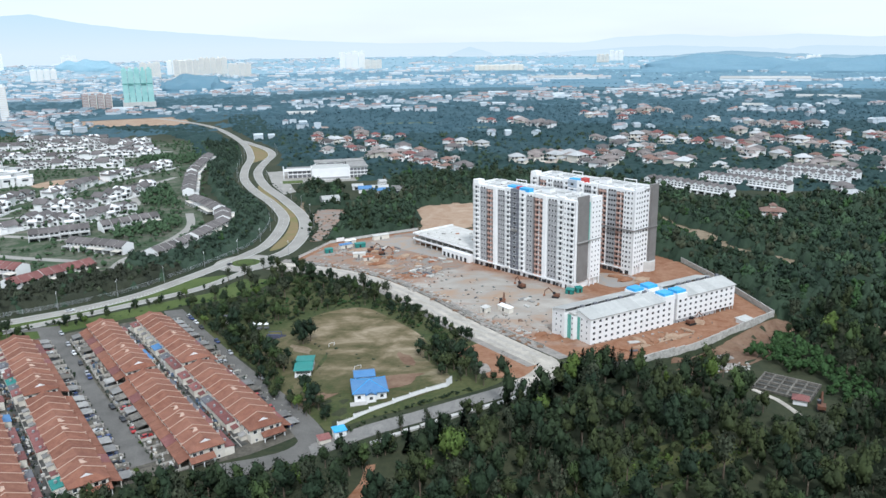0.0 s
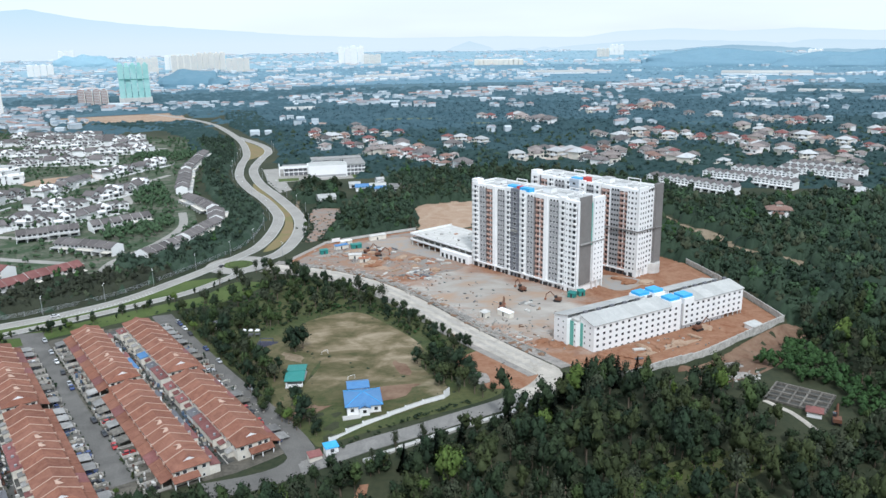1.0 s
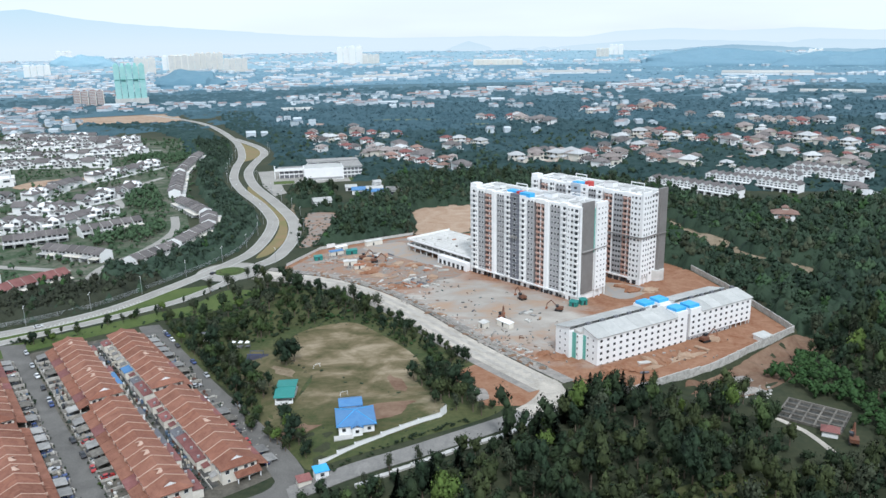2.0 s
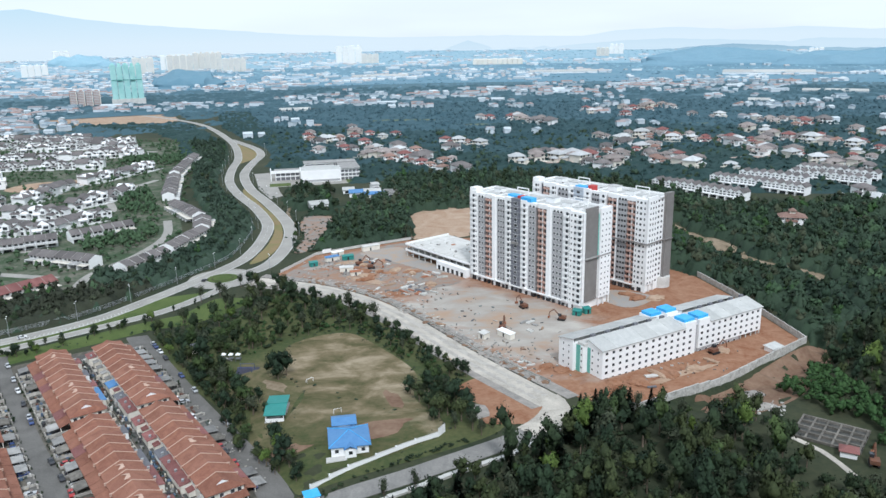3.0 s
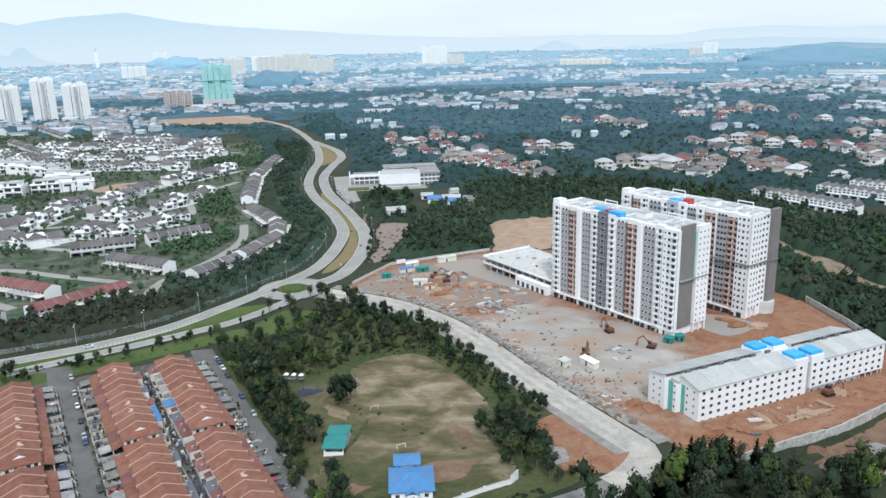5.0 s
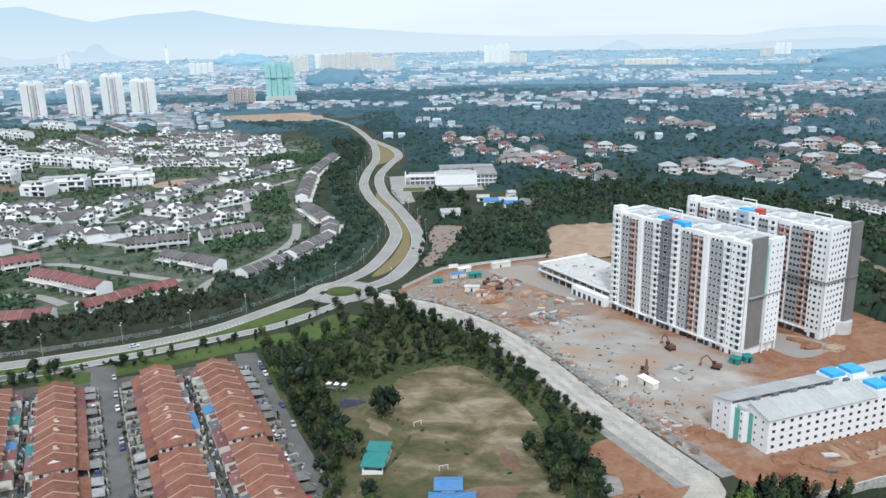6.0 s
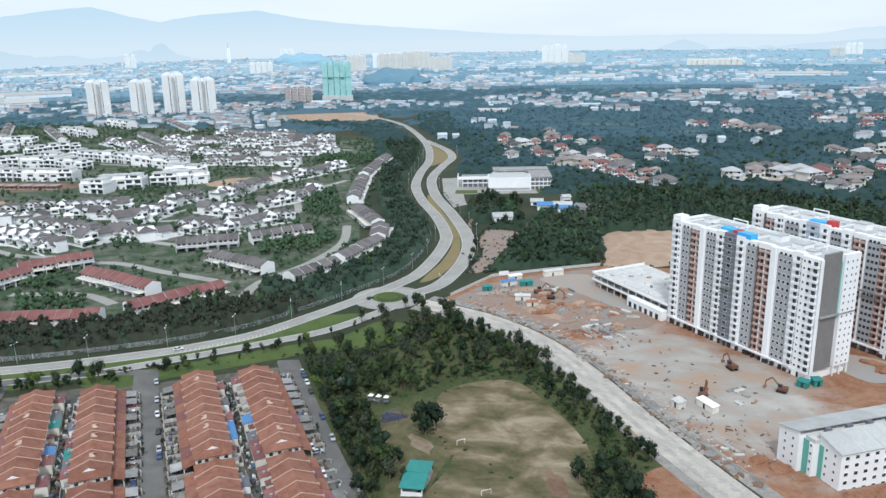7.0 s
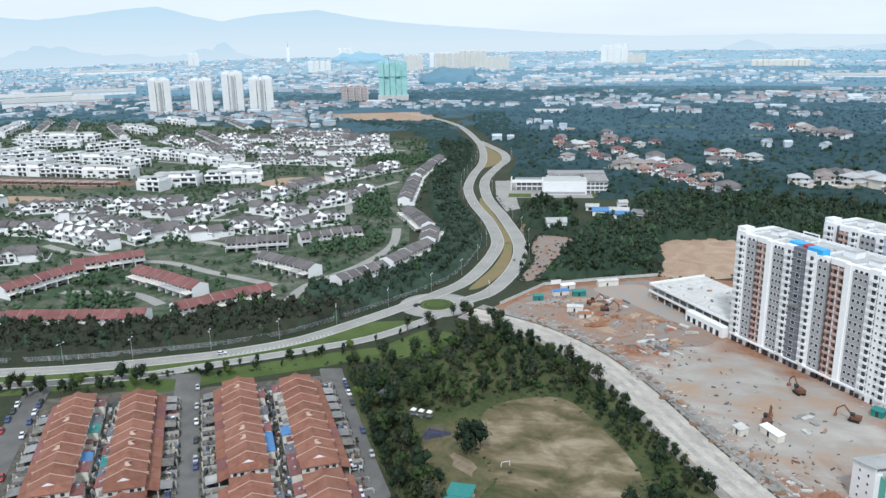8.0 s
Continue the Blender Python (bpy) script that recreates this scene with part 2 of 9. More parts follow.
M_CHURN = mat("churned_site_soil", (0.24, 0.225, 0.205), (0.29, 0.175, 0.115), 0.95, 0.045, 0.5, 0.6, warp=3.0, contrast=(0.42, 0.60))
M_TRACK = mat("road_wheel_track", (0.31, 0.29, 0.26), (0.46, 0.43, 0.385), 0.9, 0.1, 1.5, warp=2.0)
# Woods and plain step bluer and paler: haze put into the base colour.
M_LEAF_FARMID = mat("middle_woodland_hazed", (0.030, 0.062, 0.071), (0.056, 0.096, 0.104), 0.9, 0.016, 0.3, 0.6, spec=0.05, contrast=(0.3, 0.7))
M_LEAF_FAR2 = mat("far_woodland_hazed", (0.046, 0.091, 0.112), (0.078, 0.132, 0.154), 0.9, 0.014, 0.25, 0.6, spec=0.05, contrast=(0.3, 0.7))
M_LEAF_HAZE = mat("farther_woodland_hazed", (0.125, 0.228, 0.295), (0.165, 0.27, 0.335), 0.95, 0.006, 0.1, island=0.15, spec=0.05, contrast=(0.3, 0.7))
M_LEAF_BLUE_HAZE = mat("hazy_blue_woodland", (0.165, 0.285, 0.36), (0.205, 0.325, 0.395), 0.95, 0.006, 0.1, spec=0.05, contrast=(0.3, 0.7))
M_LEAF_PALE_HAZE = mat("farthest_woodland_hazed", (0.24, 0.385, 0.46), (0.29, 0.43, 0.50), 0.95, 0.006, 0.1, island=0.1, spec=0.05)
M_PLAIN_PALE = mat("farthest_plain_hazed", (0.25, 0.385, 0.46), (0.31, 0.43, 0.49), 0.95, 0.004, 0.05, spec=0.05)
# Town walls and roofs carry the blue-grey of haze in their base colours.
M_FAR_WALL = mat("far_walls_hazed", (0.58, 0.63, 0.66), (0.44, 0.50, 0.54), 0.9, 0.05, 0.5, island=0.15)
M_FAR_ROOF = mat("far_roofs_hazed", (0.95, 0.95, 0.95), (0.8, 0.8, 0.8), 0.9, 0.05, 0.5, island=0.1, palette=[(0.40, 0.29, 0.26), (0.42, 0.48, 0.52), (0.30, 0.29, 0.30), (0.56, 0.62, 0.65), (0.36, 0.30, 0.29), (0.22, 0.28, 0.32)])
M_HAZE_ROOF = mat("distant_roofs_hazed", (0.95, 0.95, 0.95), (0.8, 0.85, 0.88), 0.9, 0.05, 0.5, island=0.1, palette=[(0.52, 0.47, 0.45), (0.42, 0.52, 0.58), (0.70, 0.73, 0.74), (0.58, 0.50, 0.46), (0.30, 0.41, 0.48), (0.60, 0.62, 0.62)])
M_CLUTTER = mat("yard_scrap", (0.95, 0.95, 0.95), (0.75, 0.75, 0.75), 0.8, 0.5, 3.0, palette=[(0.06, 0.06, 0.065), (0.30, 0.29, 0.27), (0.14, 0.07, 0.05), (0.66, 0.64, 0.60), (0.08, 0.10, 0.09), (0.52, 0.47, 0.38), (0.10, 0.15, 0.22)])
# Net green is lightened to paint in the haze before the tower.
M_NET = mat("green_safety_net_hazed", (0.28, 0.54, 0.51), (0.40, 0.63, 0.60), 0.9, 0.05, 0.4)
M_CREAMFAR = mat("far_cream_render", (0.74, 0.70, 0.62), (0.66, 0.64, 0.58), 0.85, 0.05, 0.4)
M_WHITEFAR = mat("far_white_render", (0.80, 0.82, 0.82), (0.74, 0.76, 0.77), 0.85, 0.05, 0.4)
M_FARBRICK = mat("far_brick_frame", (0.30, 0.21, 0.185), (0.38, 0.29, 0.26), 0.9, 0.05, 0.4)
M_COURT = mat("dark_rubber_court", (0.035, 0.036, 0.055), (0.06, 0.06, 0.085), 0.9, 0.3, 2.0)
M_BARK = mat("bark", (0.12, 0.09, 0.065), (0.20, 0.16, 0.12), 0.95, 1.0, 5.0, 0.5)
M_METAL = mat("galvanised_steel", (0.45, 0.46, 0.47), (0.36, 0.37, 0.38), 0.5, 1.0, 5.0, metal=0.5)
M_TYRE = mat("tyre_rubber", (0.02, 0.02, 0.02), (0.03, 0.03, 0.03), 0.9)
M_CARGLASS = mat("car_glass", (0.02, 0.025, 0.03), (0.03, 0.035, 0.04), 0.1, spec=0.6)
M_CARS = [mat("car_paint_" + n, c, tuple(v * 0.9 for v in c), 0.3, spec=0.5) for n, c in
          (("white", (0.75, 0.75, 0.75)), ("silver", (0.45, 0.46, 0.47)), ("black", (0.03, 0.03, 0.035)), ("red", (0.40, 0.03, 0.03)), ("blue", (0.04, 0.07, 0.20)))]


def spread(name, outer, inner, centre, angle, half, scale=0.06, stretch=1.0):
    """Outer soil with a ragged spread of another soil over an oval of the plan: two outer colours, three inner ones."""
    m = mat(name, outer[0], outer[1], 0.95, 0.06, 0.7, 0.4, warp=2.5)
    n, l = m.node_tree.nodes, m.node_tree.links
    p = n["Principled BSDF"]
    base = p.inputs["Base Color"].links[0].from_socket
    geo, mp, ln, st = n.new("ShaderNodeNewGeometry"), n.new("ShaderNodeMapping"), n.new("ShaderNodeVectorMath"), n.new("ShaderNodeMapping")
    mp.vector_type = "TEXTURE"
    mp.inputs["Location"].default_value = (*centre, 0)
    mp.inputs["Rotation"].default_value = (0, 0, radians(angle))
    mp.inputs["Scale"].default_value = (half[0], half[1], 1000)
    st.inputs["Rotation"].default_value = (0, 0, radians(-12))
    st.inputs["Scale"].default_value = (1 / stretch, stretch, 1)
    ln.operation = "LENGTH"
    l.new(geo.outputs["Position"], mp.inputs["Vector"])
    l.new(geo.outputs["Position"], st.inputs["Vector"])
    l.new(mp.outputs["Vector"], ln.inputs[0])
    n1, n2 = n.new("ShaderNodeTexNoise"), n.new("ShaderNodeTexNoise")
    for q, sc, de in ((n1, scale, 6.0), (n2, scale * 0.8, 9.0)):
        q.inputs["Scale"].default_value, q.inputs["Detail"].default_value, q.inputs["Distortion"].default_value = sc, de, 0.3
        q.inputs["Roughness"].default_value = 0.62
        l.new(st.outputs["Vector"], q.inputs["Vector"])
    add, mr = n.new("ShaderNodeMath"), n.new("ShaderNodeMapRange")
    add.operation = "MULTIPLY_ADD"
    add.inputs[1].default_value = 1.6
    l.new(n1.outputs["Fac"], add.inputs[0])
    l.new(ln.outputs["Value"], add.inputs[2])
    mr.inputs["From Min"].default_value, mr.inputs["From Max"].default_value = 1.5, 1.95
    mr.inputs["To Min"].default_value, mr.inputs["To Max"].default_value = 1.0, 0.0
    l.new(add.outputs[0], mr.inputs["Value"])
    ramp = n.new("ShaderNodeValToRGB")
    ramp.color_ramp.elements[0].position, ramp.color_ramp.elements[1].position = 0.36, 0.66
    ramp.color_ramp.elements.new(0.50)
    for e, c in zip(ramp.color_ramp.elements, inner):
        e.color = (*c, 1)
    l.new(n2.outputs["Fac"], ramp.inputs["Fac"])
    mix = n.new("ShaderNodeMixRGB")
    l.new(mr.outputs["Result"], mix.inputs["Fac"])
    l.new(base, mix.inputs["Color1"])
    l.new(ramp.outputs["Color"], mix.inputs["Color2"])
    l.new(mix.outputs["Color"], p.inputs["Base Color"])
    return m


M_SITE = spread("site_soil", ((0.215, 0.092, 0.046), (0.315, 0.18, 0.112)), ((0.36, 0.255, 0.18), (0.335, 0.305, 0.268), (0.43, 0.40, 0.355)), (12, 398), -52, (72, 38), 0.05, 1.25)
M_PITCHEDGE = mat("trodden_dry_grass", (0.060, 0.070, 0.024), (0.15, 0.122, 0.066), 0.95, 0.06, 0.5, 0.2, warp=2.0)
M_PITCH = spread("pitch_soil", ((0.040, 0.056, 0.016), (0.104, 0.092, 0.042)), ((0.064, 0.064, 0.023), (0.155, 0.124, 0.068), (0.32, 0.262, 0.178)), (-53, 336), -62, (64, 40), 0.085, 1.18)


# ---- building helpers ----
class MB:
    """Collects vertices and faces for one mesh."""

    def __init__(self):
        self.v, self.f = [], []

    def add(self, verts, faces, m=None):
        k = len(self.v)
        self.v += [tuple(m @ Vector(p)) for p in verts] if m else [tuple(p) for p in verts]
        self.f += [tuple(i + k for i in q) for q in faces]
        return self

    def box(self, x0, y0, z0, x1, y1, z1, m=None):
        return self.add([(x0, y0, z0), (x1, y0, z0), (x1, y1, z0), (x0, y1, z0), (x0, y0, z1), (x1, y0, z1), (x1, y1, z1), (x0, y1, z1)],
                        [(3, 2, 1, 0), (4, 5, 6, 7), (0, 1, 5, 4), (1, 2, 6, 5), (2, 3, 7, 6), (3, 0, 4, 7)], m)

    def quad(self, a, b, c, d, m=None):
        return self.add([a, b, c, d], [(0, 1, 2, 3)], m)

    def slab(self, pts, thick, m=None):
        """A flat polygon with thickness, its top at the given points."""
        n = len(pts)
        low = [(p[0], p[1], p[2] - thick) for p in pts]
        return self.add(list(pts) + low, [tuple(range(n)), tuple(range(2 * n - 1, n - 1, -1))] + [(i, i + n, (i + 1) % n + n, (i + 1) % n) for i in range(n)], m)

    def gable_wall(self, x0, x1, y0, y1, z0, ze, zr, m=None):
        """A house body whose ridge runs along x: walls with pointed ends."""
        ym = (y0 + y1) / 2
        return self.add([(x0, y0, z0), (x1, y0, z0), (x1, y1, z0), (x0, y1, z0), (x0, y0, ze), (x1, y0, ze), (x1, y1, ze), (x0, y1, ze), (x0, ym, zr), (x1, ym, zr)],
                        [(3, 2, 1, 0), (0, 1, 5, 4), (2, 3, 7, 6), (1, 2, 6, 9, 5), (3, 0, 4, 8, 7), (4, 5, 9, 8), (6, 7, 8, 9)], m)

    def gable_roof(self, x0, x1, y0, y1, ze, zr, t=0.25, m=None):
        ym = (y0 + y1) / 2
        self.slab([(x0, y0, ze), (x1, y0, ze), (x1, ym, zr), (x0, ym, zr)], t, m)
        return self.slab([(x0, ym, zr), (x1, ym, zr), (x1, y1, ze), (x0, y1, ze)], t, m)

    def hip_roof(self, x0, x1, y0, y1, ze, zr, t=0.25, m=None):
        ym, r = (y0 + y1) / 2, (y1 - y0) / 2
        xa, xb = (x0 + r, x1 - r) if x1 - x0 > 2 * r else ((x0 + x1) / 2 - 0.01, (x0 + x1) / 2 + 0.01)
        A, B, C, D, P, Q = (x0, y0, ze), (x1, y0, ze), (x1, y1, ze), (x0, y1, ze), (xa, ym, zr), (xb, ym, zr)
        low = [(p[0], p[1], p[2] - t) for p in (A, B, C, D)]
        return self.add([A, B, C, D, P, Q] + low, [(0, 1, 5, 4), (1, 2, 5), (2, 3, 4, 5), (3, 0, 4), (9, 8, 7, 6), (0, 6, 7, 1), (1, 7, 8, 2), (2, 8, 9, 3), (3, 9, 6, 0)], m)

    def tube(self, a, b, r0, r1, n=6):
        a, b = Vector(a), Vector(b)
        q = (b - a).to_track_quat("Z", "Y")
        ring = [Vector((math.cos(i * math.tau / n), math.sin(i * math.tau / n), 0)) for i in range(n)]
        return self.add([a + q @ (p * r0) for p in ring] + [b + q @ (p * r1) for p in ring],
                        [(i, (i + 1) % n, (i + 1) % n + n, i + n) for i in range(n)] + [tuple(range(2 * n - 1, n - 1, -1))[::-1], tuple(range(n))[::-1]])

    def mesh(self, name, material):
        me = bpy.data.meshes.new(name)
        me.from_pydata(self.v, [], self.f)
        me.materials.append(material)
        me.update()
        return me


def part(name, mb, material, parent=None, label="", m=None):
    ob = new(name, mb.mesh(name, material) if isinstance(mb, MB) else mb)
    if parent:
        ob.parent = parent
    if m is not None:
        ob.matrix_basis = m
    if label:
        ob["label"] = label
    return ob


def joined(name, *pairs):
    """One mesh of several pieces, each with its material."""
    me = bpy.data.meshes.new(name)
    v, f, mi, slots = [], [], [], []
    for mb, m in pairs:
        if m not in slots:
            slots.append(m)
        f += [tuple(i + len(v) for i in q) for q in mb.f]
        mi += [slots.index(m)] * len(mb.f)
        v += mb.v
    me.from_pydata(v, [], f)
    for m in slots:
        me.materials.append(m)
    me.polygons.foreach_set("material_index", mi)
    me.update()
    return me


def thing(name, label, category, m=None, group="", kind=""):
    ob = new(name)
    ob.empty_display_size = 0.5
    if m is not None:
        ob.matrix_basis = m
    return tagged(ob, label, category, group, kind)


def ground(x, y):
    rise = max(0.0, (y - 2200) / 2700) ** 1.2 * (40 - 0.008 * x)
    d, s = (x - 62) * 0.616 - (y - 296) * 0.788, (x - 62) * 0.788 + (y - 296) * 0.616
    dip = 4.5 * min(1, max(0, (d - 0.6) / 4)) * math.exp(-(max(d - 8, 0) / 14) ** 2) * min(1, max(0, (s - 5) / 20)) * min(1, max(0, (128 - s) / 15))
    bank = 1 / (1 + math.exp(max(-50, min(50, (103 - 0.787 * x - 0.617 * y) / 5))))
    return rise + 1.2 / (1 + math.exp(max(-50, min(50, (y - 430) / 30)))) - dip + 5.5 * bank * math.exp(-((x + 15) / 65) ** 2 - ((y - 262) / 60) ** 2)


def ground_np(x, y):
    rise = np.maximum(0.0, (y - 2200) / 2700) ** 1.2 * (40 - 0.008 * x)
    d, s = (x - 62) * 0.616 - (y - 296) * 0.788, (x - 62) * 0.788 + (y - 296) * 0.616
    dip = 4.5 * np.clip((d - 0.6) / 4, 0, 1) * np.exp(-(np.maximum(d - 8, 0) / 14) ** 2) * np.clip((s - 5) / 20, 0, 1) * np.clip((128 - s) / 15, 0, 1)
    bank = 1 / (1 + np.exp(np.clip((103 - 0.787 * x - 0.617 * y) / 5, -50, 50)))
    return rise + 1.2 / (1 + np.exp(np.clip((y - 430) / 30, -50, 50))) - dip + 5.5 * bank * np.exp(-((x + 15) / 65) ** 2 - ((y - 262) / 60) ** 2)


# occupancy of the plan, for planting: 4 m cells
OX, OY, CELL = -1400, 100, 4.0
occupied = np.zeros((700, 600), bool)


def mark_disc(x, y, r):
    i0, i1 = int((x - r - OX) / CELL), int((x + r - OX) / CELL) + 1
    j0, j1 = int((y - r - OY) / CELL), int((y + r - OY) / CELL) + 1
    i0, j0 = max(i0, 0), max(j0, 0)
    if i1 <= 0 or j1 <= 0:
        return
    occupied[i0:i1, j0:j1] = True


def taken(x, y):
    i, j = int((x - OX) / CELL), int((y - OY) / CELL)
    return 0 <= i < 700 and 0 <= j < 600 and occupied[i, j]


def inside(x, y, poly):
    hit = False
    for (ax, ay), (bx, by) in zip(poly, poly[1:] + poly[:1]):
        if (ay > y) != (by > y) and x < (bx - ax) * (y - ay) / (by - ay) + ax:
            hit = not hit
    return hit


def inside_np(x, y, poly):
    hit = np.zeros(x.shape, bool)
    for (ax, ay), (bx, by) in zip(poly, poly[1:] + poly[:1]):
        if ay == by:
            continue
        hit ^= ((ay > y) != (by > y)) & (x < (bx - ax) * (y - ay) / (by - ay) + ax)
    return hit


def mark_poly(poly, grow=0):
    xs, ys = [p[0] for p in poly], [p[1] for p in poly]
    for x in np.arange(min(xs), max(xs), CELL):
        for y in np.arange(min(ys), max(ys), CELL):
            if inside(x, y, poly):
                mark_disc(x, y, grow)


def spline(pts, step=4.0, closed=False):
    """Catmull-Rom through the points, resampled."""
    P = [Vector((*p[:2], 0)) for p in pts]
    out = []
    n = len(P)
    for i in range(n if closed else n - 1):
        g = (lambda k: P[k % n]) if closed else (lambda k: P[max(0, min(n - 1, k))])
        a, b, c, d = g(i - 1), g(i), g(i + 1), g(i + 2)
        k = max(1, int((c - b).length / step))
        for j in range(k):
            t = j / k
            out.append(0.5 * ((2 * b) + (c - a) * t + (2 * a - 5 * b + 4 * c - d) * t * t + (3 * b - a - 3 * c + d) * t ** 3))
    if not closed:
        out.append(P[-1])
    return [(p.x, p.y) for p in out]


def offset(line, d):
    """The line moved d metres to its left."""
    out = []
    for i, (x, y) in enumerate(line):
        ax, ay = line[max(0, i - 1)]
        bx, by = line[min(len(line) - 1, i + 1)]
        k = math.hypot(bx - ax, by - ay) or 1
        out.append((x - (by - ay) / k * d, y + (bx - ax) / k * d))
    return out


def ribbon(name, line, width, material, lift=0.12, thick=0.3, label="", grow=2.0, kind="structure"):
    """A road: a slab of that width that follows a line over the ground."""
    L, R = offset(line, width / 2), offset(line, -width / 2)
    mb = MB()
    n = len(line)
    vs = []
    for (lx, ly), (rx, ry) in zip(L, R):
        zl, zr = ground(lx, ly) + lift, ground(rx, ry) + lift
        vs += [(lx, ly, zl), (rx, ry, zr), (lx, ly, zl - thick), (rx, ry, zr - thick)]
    fs = []
    for i in range(n - 1):
        a, b = 4 * i, 4 * i + 4
        fs += [(a, a + 1, b + 1, b), (a + 1, a + 3, b + 3, b + 1), (a + 2, a, b, b + 2)]
    mb.add(vs, fs)
    for x, y in line:
        mark_disc(x, y, width / 2 + grow)
    return tagged(part(name, mb, material), label, "", "", kind)


def patch(name, poly, material, lift=0.08, label="", grow=0, mark=True, rough=0.0, smooth=True, cut=8.0):
    """A piece of ground surface with its own material, laid over the ground."""
    line = spline(poly, 3.0, True) if smooth else poly
    bm = bmesh.new()
    bm.faces.new([bm.verts.new((x, y, 0)) for x, y in line])
    xs, ys = [p[0] for p in line], [p[1] for p in line]
    for axis, lo, hi in ((0, min(xs), max(xs)), (1, min(ys), max(ys))):
        c = lo + cut
        while c < hi:
            co, no = [0, 0, 0], [0, 0, 0]
            co[axis], no[axis] = c, 1
            bmesh.ops.bisect_plane(bm, geom=bm.verts[:] + bm.edges[:] + bm.faces[:], plane_co=co, plane_no=no)
            c += cut
    for v in bm.verts:
        v.co.z = ground(v.co.x, v.co.y) + lift + (rough * max(0.0, noise.noise(Vector((v.co.x * 0.12, v.co.y * 0.12, 3.0))) + 0.15) if rough else 0)
    bmesh.ops.recalc_face_normals(bm, faces=bm.faces[:])
    for f in bm.faces:
        if f.normal.z < 0:
            f.normal_flip()
    me = bpy.data.meshes.new(name)
    bm.to_mesh(me)
    bm.free()
    me.materials.append(material)
    if mark:
        mark_poly(poly, grow)
    return tagged(new(name, me), label, "", "", "structure")


# ---- ground: one sheet to the horizon ----
gx = np.unique(np.concatenate([np.arange(-300, 261, 5.0), np.arange(-1500, 1501, 50.0), np.arange(-5600, 5601, 400.0)]))
gy = np.unique(np.concatenate([np.arange(140, 521, 5.0), np.arange(-300, 1801, 50.0), np.arange(-5200, 5601, 200.0)]))
GX, GY = np.meshgrid(gx, gy, indexing="ij")
GZ = ground_np(GX, GY)
nx, ny = GX.shape
ids = np.arange(nx * ny).reshape(nx, ny)
me = bpy.data.meshes.new("ground")
me.from_pydata(np.stack([GX, GY, GZ], -1).reshape(-1, 3).tolist(), [],
               np.stack([ids[:-1, :-1], ids[1:, :-1], ids[1:, 1:], ids[:-1, 1:]], -1).reshape(-1, 4).tolist())
me.materials.append(M_GROUND)
tagged(new("ground", me), "green scrubby ground stretching to the horizon", "ground", "", "structure")

# ---- roads ----
BLVD_FAR = spline([(-470, 255), (-380, 285), (-291, 325), (-262, 340), (-236, 357), (-212, 375), (-190, 399), (-175, 430), (-162, 462), (-153, 487), (-147, 510), (-147, 545), (-152, 587), (-161, 617),
                   (-183, 665), (-214, 722), (-241, 785), (-260, 856), (-280, 948), (-330, 1085), (-423, 1268), (-512, 1384), (-640, 1500)])
BLVD_NEAR = spline([(-460, 235), (-370, 268), (-280, 315), (-242, 335), (-220, 353), (-201, 370), (-181, 389), (-160, 411), (-147, 436), (-141, 452)])
BLVD_RIGHT = spline([(-136, 478), (-127, 500), (-128, 551), (-141, 605), (-174, 677), (-210, 748), (-238, 827), (-250, 905), (-256, 960), (-280, 1020), (-338, 1108)])
SITE_ROAD = spline([(-128, 462), (-112, 457), (-86, 446), (-58, 424), (-33, 393), (-7, 353), (14, 322), (30, 300)])
ACCESS = spline([(28, 306), (31, 296), (24, 280), (9, 265), (-17, 247), (-38, 236.5), (-50, 231), (-57, 228)])
ROAD_1 = spline([(-213, 347), (-207, 338), (-157, 273), (-122, 232), (-112, 219)])
ROAD_2 = spline([(-160, 374), (-154, 365), (-110, 306), (-81, 269), (-62, 243), (-58, 234), (-62, 226), (-72, 220), (-86, 215)])
ROAD_L = spline([(-268, 322), (-258, 307), (-236, 276), (-175, 195)])
CROSS = spline([(-300, 306), (-266, 322), (-236, 340), (-208, 348)])
ribbon("road", BLVD_FAR, 8.0, M_BLVD, 0.14, label="pale worn asphalt carriageway of the boulevard")
ribbon("road", BLVD_NEAR, 5.6, M_BLVD, 0.15, label="pale worn asphalt carriageway beside the terraces")
ribbon("road", BLVD_RIGHT, 8.6, M_BLVD, 0.16, label="pale asphalt carriageway running towards the town")
ribbon("road", SITE_ROAD, 13, M_CONCRETE_ROAD, 0.18, label="dusty pale concrete road along the building site")
ribbon("road", ACCESS, 7.6, M_ACCESS, 0.22, label="grey asphalt access road beside the wood", grow=3)
ribbon("road", ROAD_1, 10, M_ASPHALT, 0.13, label="grey asphalt street between two terraces")
ribbon("road", ROAD_2, 9.5, M_ASPHALT, 0.14, label="grey asphalt street beside the park")
ribbon("road", ROAD_L, 10, M_ASPHALT, 0.15, label="grey asphalt residential street")
ribbon("road", CROSS, 5.5, M_ASPHALT, 0.16, label="grey asphalt cross street")
for line in (offset(BLVD_FAR, 4.2), offset(BLVD_FAR, -4.2), offset(BLVD_NEAR, 3.0), offset(BLVD_NEAR, -3.0), offset(BLVD_RIGHT, 4.5), offset(BLVD_RIGHT, -4.5)):
    ribbon("kerb", line, 0.5, M_KERB, 0.30, 0.4, "pale concrete kerb", 0)
